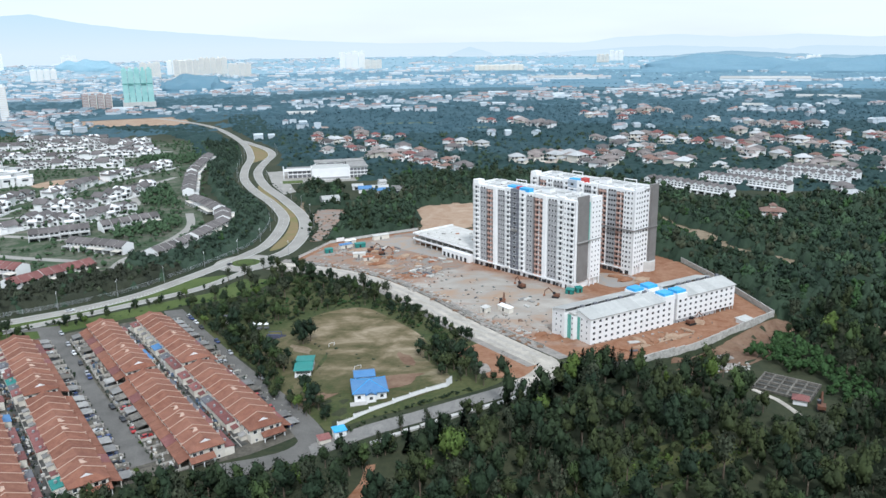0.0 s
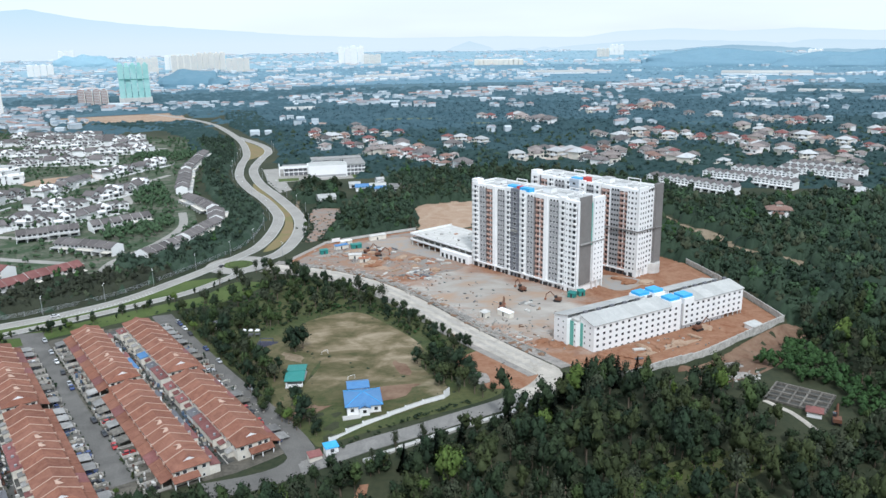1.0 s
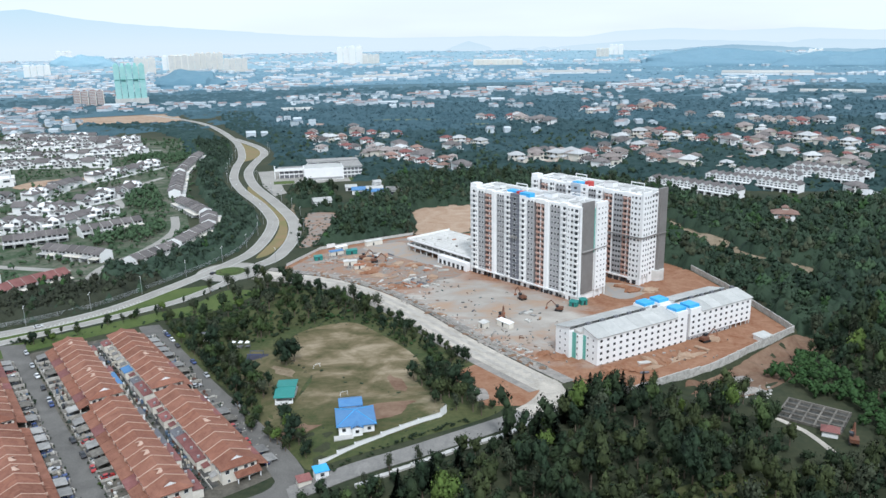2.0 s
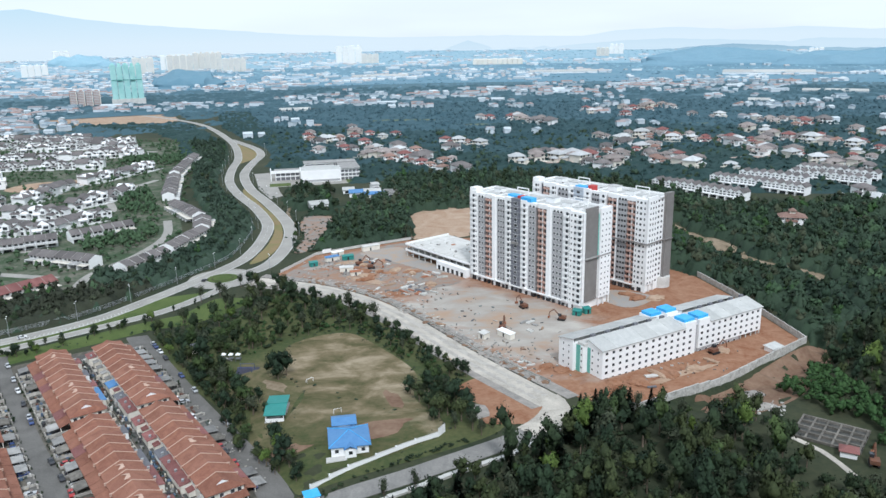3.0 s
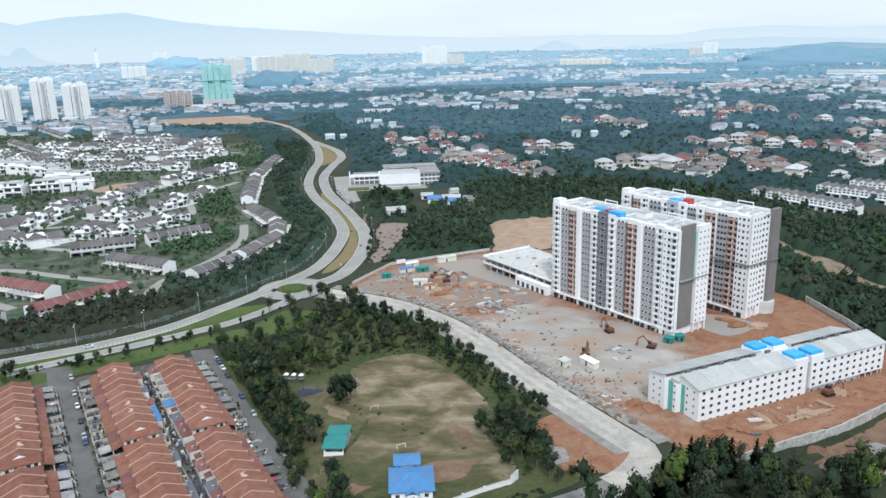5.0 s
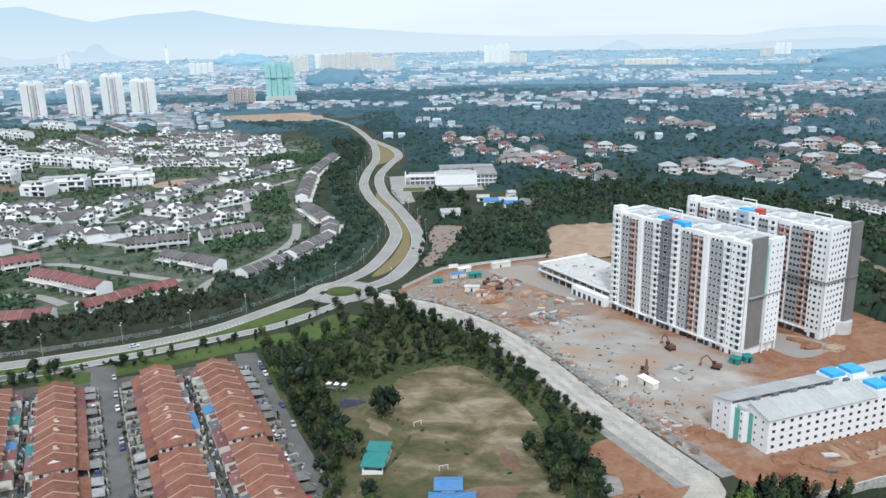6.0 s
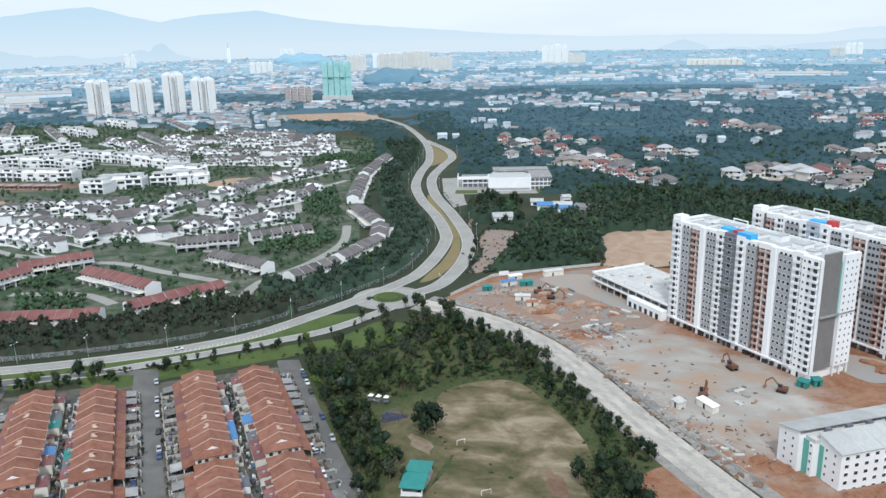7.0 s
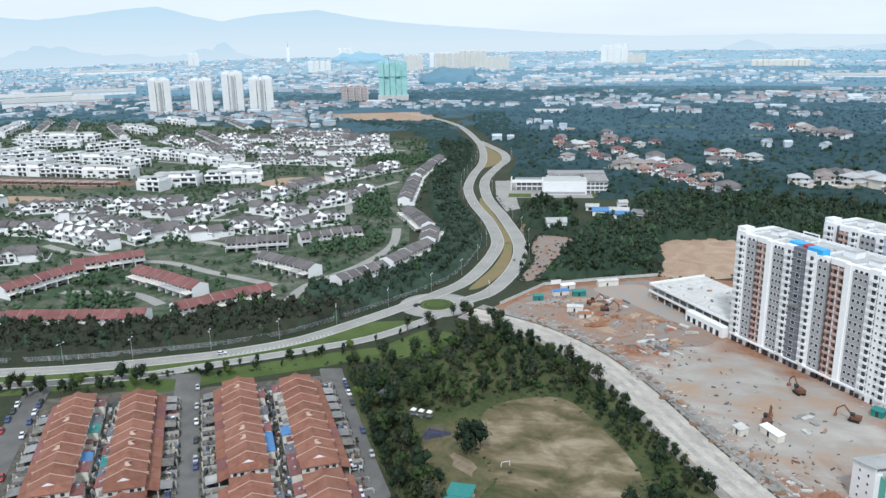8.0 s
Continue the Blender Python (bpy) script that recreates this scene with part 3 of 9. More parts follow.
# white hatching and lane marks on the far carriageway
marks = MB()
for i in range(0, len(BLVD_FAR) - 1):
    (ax, ay), (bx, by) = BLVD_FAR[i], BLVD_FAR[i + 1]
    if ay > 600:
        break
    if i % 2 == 0:
        k = math.hypot(bx - ax, by - ay)
        dx, dy = (bx - ax) / k, (by - ay) / k
        z = ground(ax, ay) + 0.155
        marks.quad((ax - dy * 0.1, ay + dx * 0.1, z), (ax + dy * 0.1, ay - dx * 0.1, z), (bx + dy * 0.1, by - dx * 0.1, z), (bx - dy * 0.1, by + dx * 0.1, z))
    if 372 < ay < 412:
        for q in range(2):
            cx, cy = ax + dx * q * 2 - dy * -3.6, ay + dy * q * 2 + dx * -3.6
            z = ground(cx, cy) + 0.156
            marks.quad((cx, cy, z), (cx + dx * 0.5, cy + dy * 0.5, z), (cx + dx * 1.6 - dy * 2.4, cy + dy * 1.6 + dx * 2.4, z), (cx + dx * 1.1 - dy * 2.4, cy + dy * 1.1 + dx * 2.4, z))
tagged(part("road_marking", marks, M_LINE), "white painted lane lines and hatching on the road", "", "", "structure")


def ring(cx, cy, r, n=28):
    return [(cx + r * math.cos(i * math.tau / n), cy + r * math.sin(i * math.tau / n)) for i in range(n)]


# roundabout
RC = (-148, 467)
patch("road", ring(*RC, 20), M_BLVD, 0.17, "pale asphalt roundabout carriageway", smooth=False, mark=True, grow=2)
patch("pavement", ring(*RC, 10), M_KERB, 0.34, "concrete kerb ring of the roundabout", smooth=False)
patch("grass_island", ring(*RC, 9.3), M_GRASS, 0.42, "round clipped grass island of the roundabout", smooth=False)
patch("hedge_ring", ring(*RC, 6.6), M_SCRUB, 0.55, "ring of low dark planting on the roundabout", smooth=False)
patch("grass_island", ring(*RC, 5.4), M_GRASS, 0.62, "bright grass at the middle of the roundabout", smooth=False)

# grass between and beside the carriageways
inner = offset(BLVD_FAR, -4.4)
a_in = [p for p in inner if -300 < p[0] and p[1] < 452 and p[0] < -165]
b_in = [p for p in offset(BLVD_NEAR, 3.2) if -300 < p[0] and p[1] < 445]
patch("grass_verge", a_in[::3] + b_in[::-3], M_GRASS, 0.12, "bright mown grass between the carriageways", smooth=False)
patch("grass_verge", [(-275, 306), (-222, 342), (-181, 379), (-152, 402), (-139, 430), (-120, 425), (-135, 395), (-160, 380), (-205, 353), (-232, 344), (-262, 328)], M_GRASS, 0.09, "bright mown grass verge below the boulevard")
patch("grass_verge", [(-234, 334), (-227, 327), (-214, 331), (-198, 346), (-165, 374), (-152, 388), (-140, 402), (-152, 402), (-181, 379), (-205, 358)], M_GRASS, 0.11, "bright rough grass above the terraces", mark=False)
patch("grass_verge", [(-140, 497), (-133, 510), (-133, 551), (-147, 605), (-157, 590), (-147, 587), (-141, 545), (-141, 512)], M_MEDIAN, 0.11, "dry yellowish grass median of the boulevard")
patch("grass_verge", [(-152, 603), (-148, 612), (-178, 672), (-214, 745), (-206, 715), (-178, 660)], M_MEDIAN, 0.11, "dry reddish median of the boulevard")
patch("grass_verge", [(-262, 900), (-257, 955), (-284, 1015), (-330, 1080), (-285, 960), (-270, 905)], M_MEDIAN, 0.11, "dry grass triangle between the carriageways")

# ---- park and fields ----
FIELD_PATCHES = []
patch("park_ground", [(-150, 356), (-122, 392), (-108, 440), (-80, 430), (-60, 412), (-38, 384), (-14, 346), (2, 322), (10, 276), (-45, 242), (-60, 248), (-100, 303)], M_SCRUB, 0.05, "rough green grass of the park", mark=False)
patch("sports_field", [(-80, 332), (-84, 362), (-62, 378), (-44, 362), (-24, 330), (-22, 302), (-10, 276), (-30, 256), (-50, 266), (-66, 256), (-68, 285), (-66, 310)], M_PITCH, 0.10, "worn bare playing field with dry grass", grow=1)
for i, (cx, cy, ang, L, W, m, lab) in enumerate(((-36, 275, 20, 40, 15, M_BROWNSOIL, "brown trodden soil round the hall"),
                                                 (-62, 262, 40, 22, 9, M_BROWNSOIL, "brown trodden soil beside the pavilion"), (-80, 318, -50, 18, 7, M_BALD, "pale footpath by the playground"), (-30, 300, -70, 22, 7, M_BROWNSOIL, "brown soil at the field edge"), (-20, 372, -55, 22, 6, M_SAND, "sandy gap between the bushes"), (-8, 345, -60, 18, 5, M_SAND, "sandy gap between the bushes"))):
    FIELD_PATCHES.append((cx, cy, ang, L, W, m, lab))
patch("worn_grass", [(-106, 332), (-90, 348), (-76, 338), (-66, 322), (-68, 300), (-66, 268), (-76, 270), (-84, 296), (-98, 314)], M_PITCHEDGE, 0.07, "trodden dry grass round the playground", mark=False)
patch("bare_earth", [(-8, 308), (0, 322), (9, 322), (27, 297), (21, 283), (10, 280), (3, 281), (3, 296), (-3, 300)], M_EARTH, 0.11, "bare reddish earth beside the concrete road")
patch("bare_earth", [(-1, 297), (4.5, 295.5), (6, 286), (2, 283), (-1, 288)], M_DUST, 0.16, "greyish sandy earth beside the road")
DIRT = [(-118, 524), (-108, 532), (-109, 571), (-103, 606), (-108, 625), (-119, 631), (-133, 627), (-130, 596), (-120, 564)]
patch("bare_earth", DIRT, M_CHURN, 0.09, "bare pinkish earth track beside the wood")
patch("bare_earth", [(-48, 640), (-20, 655), (6, 648), (8, 600), (-1, 566), (-38, 553), (-46, 590)], M_SAND, 0.09, "cleared sandy earth behind the car park", grow=2)
patch("bare_earth", [(-754, 1391), (-621, 1305), (-504, 1338), (-606, 1531), (-744, 1508)], M_SAND, 0.10, "wide cleared pale earth near the green tower", grow=2)
patch("bare_earth", [(-440, 790), (-380, 808), (-388, 765), (-428, 742), (-452, 756)], M_SAND, 0.10, "cleared orange earth in the new estate", grow=2)
for x, y in ((230, 594), (224, 584), (236, 584), (226, 574), (236, 572)):
    mark_disc(x, y, 9)
ribbon("footpath", spline([(-153, 660), (-150, 645), (-141, 614), (-130, 596)]), 3.0, M_BALD, 0.12, label="trodden path from the boulevard verge", grow=0)
TRACK = spline([(144, 596), (148, 578), (153, 560), (160, 534), (167, 514), (172, 498), (181, 487), (190, 478), (197, 468), (198, 454)])
ribbon("footpath", TRACK, 6.5, M_BALD, 0.12, label="pale earth track through the wood", grow=1)
patch("footpath", [(154, 549), (164, 552), (173, 524), (170, 512), (160, 508), (156, 528)], M_BALD, 0.15, "pale earth clearing in the wood", grow=3)
ribbon("footpath", spline([(184, 450), (188, 411), (188, 382), (191, 364), (192, 335)]), 4.5, M_BALD, 0.10, label="pale earth lane through the wood", grow=0)
for off_d, w_, m_, lab in ((-8.4, 4.0, M_DUST, "dusty verge of the concrete road"), (10.5, 6.0, M_DUST, "rubble-strewn verge between road and hoarding")):
    ribbon("road_verge", offset(SITE_ROAD, off_d), w_, m_, 0.13 if off_d < 0 else 0.24, label=lab, grow=-1)
# Narrow dark strip along the road edge, in the back-lane tone.
ribbon("drain", offset(SITE_ROAD[5:-3], 7.6), 1.3, M_LANE, 0.16, label="narrow dark strip along the concrete road", grow=-1)
for off_d, w_ in ((-2.6, 2.2), (2.4, 2.6)):
    ribbon("wheel_track", offset(SITE_ROAD[4:-2], off_d), w_, M_TRACK, 0.20, 0.05, "darker wheel track worn along the concrete road", -1)
ribbon("road", ACCESS[:9], 10.5, M_CONCRETE_ROAD, 0.25, label="dusty pale concrete at the bend of the site road", grow=0)

# ---- building site ----
SITE = [(-118, 474), (-103, 516), (-74, 535), (-43, 554), (10, 560), (70, 545), (128, 465), (137, 430), (148, 366), (100, 324), (62, 298), (44, 301), (32, 318), (4, 349), (-21, 388), (-64, 440), (-100, 464)]
patch("site_ground", SITE, M_SITE, 0.10, "churned reddish earth of the building site", rough=0.14, smooth=False, cut=4.0)
patch("site_gravel", [(-112, 472), (-100, 505), (-74, 528), (-45, 545), (-40, 515), (-14, 480), (-8, 456), (-36, 442), (-62, 446), (-98, 468)], M_CHURN, 0.22, "churned grey and reddish soil of the site entrance", cut=5.0)
patch("site_gravel", [(-74, 520), (-50, 535), (-40, 515), (-12, 480), (-24, 478), (-50, 500)], M_GRAVEL, 0.225, "grey gravel apron below the car park", cut=5.0)
patch("site_gravel", [(60, 440), (82, 440), (96, 428), (78, 412)], M_GRAVEL, 0.225, "grey gravel between the towers", cut=5.0)


def streak(cx, cy, ang, L, W, seed):
    """An irregular stain-shaped outline."""
    r = random.Random(seed)
    a = radians(ang)
    out = []
    for i in range(12):
        t = i * math.tau / 12
        u, w = math.cos(t) * L / 2 * r.uniform(0.6, 1.15), math.sin(t) * W / 2 * r.uniform(0.5, 1.2)
        out.append((cx + u * math.cos(a) - w * math.sin(a), cy + u * math.sin(a) + w * math.cos(a)))
    return out


for i, (cx, cy, ang, L, W, m, lab) in enumerate(((-32, 446, -45, 24, 13, M_DUST, "trampled grey ground with starter bars"), (-62, 462, -30, 30, 9, M_SAND, "sandy stain by the site gate"), (-75, 500, 20, 30, 9, M_SAND, "sandy vehicle track on the earth"),
                                                 (-95, 490, 40, 20, 9, M_GRAVEL, "grey gravel hardstanding"), (85, 330, 33, 50, 5, M_SAND, "pale vehicle track along the block"))):
    patch("site_stain", streak(cx, cy, ang, L, W, i), m, 0.235 + 0.002 * i, lab, mark=False, cut=5.0)
for i, (cx, cy, ang, L, W, m, lab) in enumerate(FIELD_PATCHES):
    patch("worn_patch", streak(cx, cy, ang, L, W, 200 + i), m, 0.14 + 0.006 * i, lab, mark=False, cut=6.0)
patch("grass_clearing", [(27, 203), (38, 216), (81, 241), (93, 230), (64, 211), (41, 201)], M_SCRUB, 0.08, "overgrown clearing in the wood", mark=False)
patch("dirt_trail", [(-42, 190), (-40, 200), (-37, 208), (-36, 217), (-33, 217), (-33, 207), (-36, 198), (-38, 190)], M_EARTH, 0.08, "reddish dirt trail in the wood", smooth=False, grow=2)


def wall_run(name, pts, h, t, material, label, base=-0.5, posts=0, cap=None):
    """A free-standing wall along a line of points, with piers and a coping."""
    top = thing(name, label, "wall", kind="structure")
    body, cope, pier = MB(), MB(), MB()
    for (ax, ay), (bx, by) in zip(pts, pts[1:]):
        k = math.hypot(bx - ax, by - ay)
        n = max(1, int(k / 6))
        dx, dy = (bx - ax) / k, (by - ay) / k
        for i in range(n):
            x0, y0 = ax + dx * k * i / n, ay + dy * k * i / n
            x1, y1 = ax + dx * k * (i + 1) / n, ay + dy * k * (i + 1) / n
            z = min(ground(x0, y0), ground(x1, y1))
            m = Matrix(((dx, -dy, 0, x0), (dy, dx, 0, y0), (0, 0, 1, z), (0, 0, 0, 1)))
            L = k / n
            body.box(0, -t / 2, base, L, t / 2, h, m)
            cope.box(0.02, -t / 2 - 0.06, h, L - 0.02, t / 2 + 0.06, h + 0.12, m)
            if posts:
                pier.box(-0.2, -t / 2 - 0.12, base, 0.2, t / 2 + 0.12, h + 0.3, m)
            mark_disc(x0, y0, 2)
    part("wall_body", body, material, top)
    part("coping", cope, cap or M_KERB, top)
    if posts:
        part("pier", pier, material, top)
    return top


wall_run("boundary_wall", [(46, 299), (61, 297), (99, 323), (149, 364), (138, 431), (129, 466)], 3.0, 0.35, M_DIRTWALL, "stained concrete retaining wall round the site", -6.5, 1)
wall_run("boundary_wall", [(31, 320), (4, 352), (-21, 391), (-46, 423), (-66, 443)], 1.1, 0.3, M_DIRTWALL, "low dirty concrete hoarding along the road", cap=M_DUST)
wall_run("boundary_wall", [(-116, 478), (-102, 518), (-74, 537), (-43, 556)], 1.6, 0.25, M_CONCRETE, "pale concrete fence along the site edge")
wall_run("boundary_wall", [(-49.5, 241), (-39.1, 249.6), (-31, 255.4), (-19, 264.4), (-11.5, 269.4)], 1.7, 0.25, M_WHITE, "white painted wall beside the community hall", posts=1)
wall_run("boundary_wall", [(-11.5, 269.4), (-9.5, 273)], 3.0, 0.25, M_WHITE, "tall white end of the hall wall")
wall_run("retaining_wall", [(-36, 228), (-14, 241), (12, 258), (30, 278)], 0.8, 1.6, M_DIRTWALL, "pale concrete drain wall beside the access road")


# ---- apartment towers ----
def rot_frame(ox, oy, dx, dy, z=0.0):
    """Local x along (dx, dy), y to its left, z up."""
    k = math.hypot(dx, dy)
    dx, dy = dx / k, dy / k
    return Matrix(((dx, -dy, 0, ox), (dy, dx, 0, oy), (0, 0, 1, z), (0, 0, 0, 1)))


def window_mesh(w, h, name="window"):
    """A recessed dark pane with a white frame and a sill, standing on a wall that faces -y."""
    fr = MB()
    t = 0.09
    for b in ((-w / 2, 0, -t, w / 2, 0, 0), (-w / 2, 0, h, w / 2, 0, h + t)):
        fr.box(b[0] - t, -0.07, b[2], b[3] + t, 0.05, b[5])
    fr.box(-w / 2 - t, -0.07, 0, -w / 2, 0.05, h)
    fr.box(w / 2, -0.07, 0, w / 2 + t, 0.05, h)
    gl = MB().box(-w / 2, -0.025, 0, w / 2, 0.04, h)
    k = len(fr.f)
    both = MB().add(fr.v, fr.f).add(gl.v, gl.f)
    me = both.mesh(name, M_WHITE)
    me.materials.append(M_WINDOW)
    me.polygons.foreach_set("material_index", [0] * k + [1] * len(gl.f))
    return me


FLOORS, FH, Z1, TOP = 16, 2.95, 4.0, 51.4
SECTIONS = [(0, 5, "balcony"), (5, 11, "grey"), (11, 12, "slot"), (12, 17.5, "terra"), (17.5, 20, "white"), (20, 27, "grey"), (27, 32, "balcony"), (32, 38.5, "core"), (38.5, 43, "balcony"),
            (43, 49, "grey"), (49, 50.2, "slot"), (50.2, 57, "terra"), (57, 59.5, "white"), (59.5, 67.5, "grey"), (67.5, 72.5, "balcony"), (72.5, 81, "end")]
SECTIONS_FAR = [(0, 5, "balcony"), (5, 8, "slot"), (8, 13, "terra"), (13, 18, "balcony"), (18, 27, "grey"), (27, 31, "balcony"), (31, 38, "core"), (38, 42.5, "balcony"),
                (42.5, 49, "grey"), (49, 53.5, "balcony"), (53.5, 54.7, "slot"), (54.7, 60.5, "terra"), (60.5, 67.5, "grey"), (67.5, 73.5, "terra"), (73.5, 81, "end")]
DEPTH = {"balcony": -0.2, "grey": 0.0, "slot": 2.0, "terra": 0.9, "white": -0.7, "core": -0.5, "end": -0.9}
WIN = window_mesh(1.25, 1.2)
WIN_WIDE = window_mesh(2.0, 1.5)
WIN_SMALL = window_mesh(0.75, 0.9)


def balcony_mesh(w, d, name, material):
    b = MB().box(0, -d, 0, w, 0, 0.18)
    b.box(0, -d, 0.18, w, -d + 0.14, 1.1)
    b.box(0, -d + 0.14, 0.18, 0.14, 0, 1.1)
    b.box(w - 0.14, -d + 0.14, 0.18, w, 0, 1.1)
    return b.mesh(name, material)


def place(name, me, parent, x, y, z, rz=0):
    ob = new(name, me)
    ob.parent = parent
    ob.matrix_basis = pose(x, y, z, 0, 0, rz)
    return ob


def tower(m, label, curved=False):
    """A slab tower with bays of several colours; curved: the farther one, with a white end wing and a rounded base."""
    W, D = 81.0, 20.5
    t = thing("apartment_tower", label, "apartment tower", m)
    part("wall_core", MB().box(0.4, 2.2, 0, W - 0.4, D, TOP - 1), M_WHITE, t)
    ledge = MB().box(-0.1, -0.25, 0, 6.6, 0, 0.15).mesh("ledge", M_GREYWALL)
    bal = balcony_mesh(3.0, 1.3, "balcony", M_WHITE)
    bal_t = balcony_mesh(2.3, 1.2, "balcony", M_TERRA_PALE)
    dark, far_panes = MB(), MB()

    def window(parent, me, x, y, z, rz=0):
        """Windows of the nearer tower are parts; those of the farther one, too small to pick apart, are joined."""
        if curved:
            w_ = 0.37 if me is WIN_SMALL else 1.0 if me is WIN_WIDE else 0.62
            far_panes.box(-w_, -0.05, 0, w_, 0.04, 1.2, pose(x, y, z, 0, 0, rz))
        else:
            place("window", me, parent, x, y, z, rz)

    paints = {"white": M_WHITE, "grey": M_GREYWALL, "dark": M_COREWALL if not curved else M_PALEBLUE, "slot": M_DARKWALL, "terra": M_TERRACOTTA}
    words = {"white": "", "grey": "mid grey rendered bay", "dark": "dark grey recessed bay" if not curved else "pale blue-grey rendered bay", "slot": "dark grey recessed slot", "terra": "terracotta rendered bay"}
    for x0, x1, kind in SECTIONS_FAR if curved else SECTIONS:
        y, xm = DEPTH[kind], (x0 + x1) / 2
        g = {"balcony": "white", "grey": "grey", "slot": "slot", "terra": "terra", "white": "white", "core": "dark", "end": "white"}[kind]
        zb = 0 if kind != "grey" else Z1 - 0.6
        if kind == "grey":
            part("base_bay", MB().box(x0, y + 0.02, 0, x1, 2.4, Z1 - 0.6), M_WHITE, t)
            part("parapet_bay", MB().box(x0, y + 0.01, TOP - 1.8, x1, 2.4, TOP + 0.2), M_WHITE, t)
            part("pilaster", MB().box(x0, y - 0.12, Z1 - 0.6, x0 + 0.9, 0.3, TOP), M_WHITE, t)
        top = TOP + {"core": 1.0, "slot": -0.6, "terra": -0.3, "balcony": 0.9}.get(kind, 0.2)
        if kind == "terra":
            part("parapet_bay", MB().box(x0, y - 0.9, TOP - 1.8, x1, 2.4, TOP + 0.5), M_WHITE, t)
            part("pilaster", MB().box(xm - 0.25, y - 0.7, Z1 - 0.6, xm + 0.25, y + 0.2, TOP - 1.8), M_WHITE, t)
        bay = part("wall_bay", MB().box(x0, y, zb, x1, 2.4, top - (2.0 if kind == "grey" else 0)), paints[g], t, words[g])
        for f in range(FLOORS):
            z = Z1 + f * FH
            if kind == "grey":
                n = 2 if x1 - x0 < 6.5 else 3
                for i in range(n):
                    window(bay, WIN, x0 + 1.2 + (x1 - x0 - 1.4) * (i + 0.5) / n, y, z + 0.9)
            elif kind == "balcony":
                place("balcony", bal, bay, x0 + 1.2, y, z - 0.2)
                dark.box(x0 + 1.9, y - 0.05, z, x0 + 3.5, y + 0.3, z + 2.1)
                if x1 - x0 > 4.6:
                    window(bay, WIN_SMALL, x1 - 0.5, y, z + 1.0)
            elif kind == "terra":
                w2 = (x1 - x0) / 2
                for xa in (x0 + w2 / 2 - 1.15, x0 + w2 * 1.5 - 1.15):
                    place("balcony", bal_t, bay, xa, y, z - 0.2)
                    dark.box(xa + 0.4, y - 0.05, z, xa + 1.7, y + 0.2, z + 2.1)
            elif kind == "core":
                window(bay, WIN_WIDE, xm, y, z + 0.7)
                place("ledge", ledge, bay, x0, y, z + 2.45)
            elif kind == "end":
                window(bay, WIN_SMALL, x0 + 1.2, y, z + 1.0)
                window(bay, WIN, x0 + 3.4, y, z + 0.9)
                if curved:
                    window(bay, WIN_SMALL, x0 + 5.8, y, z + 1.0)
                else:
                    place("balcony", bal, bay, x0 + 4.9, y, z - 0.2)
                    dark.box(x0 + 5.4, y - 0.05, z, x0 + 7.2, y + 0.2, z + 2.1)
    # gable end
    if curved:
        endw = part("end_wing", MB().box(W - 0.4, -0.9, 4.6, W + 0.6, 7.5, TOP + 1.6), M_WHITE, t)
        part("end_recess", MB().box(W - 0.4, 7.5, 0, W, 14.4, TOP - 0.2), M_WHITE, t)
        part("gable_panel", MB().box(W - 0.4, 14.4, 6.0, W + 1.7, D + 0.4, TOP + 2.0), M_GABLEGREY, t, "warm grey gable panel")
        part("curved_base", MB().tube((W - 1.6, 16.5, 0), (W - 1.6, 16.5, 6.6), 5.4, 5.4, 24), M_CONCRETE, t, "grey rounded base under the gable")
        for f in range(FLOORS):
            z = Z1 + 1.0 + f * FH
            for yy in (1.2, 3.6, 5.9):
                window(endw, WIN_SMALL, W + 0.6, yy, z, 90)
            for yy in (9.4, 12.4):
                window(endw, WIN, W, yy, z, 90)
        for yy in (-0.5, 3.3, 7.1):
            part("column", MB().box(W - 0.1, yy - 0.3, 0, W + 0.5, yy + 0.3, 4.6), M_WHITE, t)
        zb = Z1 + 8 * FH
        part("work_platform", MB().box(52, -2.0, zb, W + 1.4, -1.0, zb + 0.5).box(W + 0.6, -1.0, zb, W + 1.5, 14.4, zb + 0.5).box(W + 1.7, 14.4, zb, W + 2.4, D + 0.4, zb + 0.5), M_GABLEGREY, t, "dark temporary working platform round the end")
        for x_ in (54, 60, 66, 72, 78):
            part("bracket", MB().box(x_, -2.0, zb - 0.9, x_ + 0.3, -0.4, zb), M_METAL, t)
    else:
        part("gable_panel", MB().box(W - 0.4, 1.0, 5.0, W + 0.5, 10.5, TOP + 2.2), M_GABLEGREY, t, "warm grey gable panel")
        endw = part("end_wing", MB().box(W - 0.4, 11.6, 5.2, W + 1.2, D + 0.4, TOP + 0.8), M_WHITE, t)
        part("end_return", MB().box(W - 0.4, -0.9, 0, W + 0.1, 1.0, TOP), M_WHITE, t)
        part("glazed_strip", MB().box(W - 0.4, 10.5, 26, W + 0.25, 11.6, TOP - 2), M_GREEN_GLASS, t, "green glazed strip")
        for yy in (11.9, 16.0, D - 0.1):
            part("column", MB().box(W + 0.6, yy - 0.25, 0, W + 1.1, yy + 0.25, 5.2), M_WHITE, t)
        for f in range(FLOORS):
            for yy in (13.2, 16.2, 18.8):
                window(endw, WIN_SMALL, W + 1.2, yy, Z1 + 2.2 + f * FH * 0.96, 90)
        part("work_platform", MB().box(W + 0.5, 0.6, Z1 + 8 * FH, W + 1.6, D, Z1 + 8 * FH + 0.5), M_GREYSHEET, t, "grey temporary working platform")
        part("hoist_landing", MB().box(33.2, -1.9, Z1 + 8 * FH, 37.4, -0.5, Z1 + 8 * FH + 1.2), M_GREYSHEET, t, "pale landing cage on the dark bay")
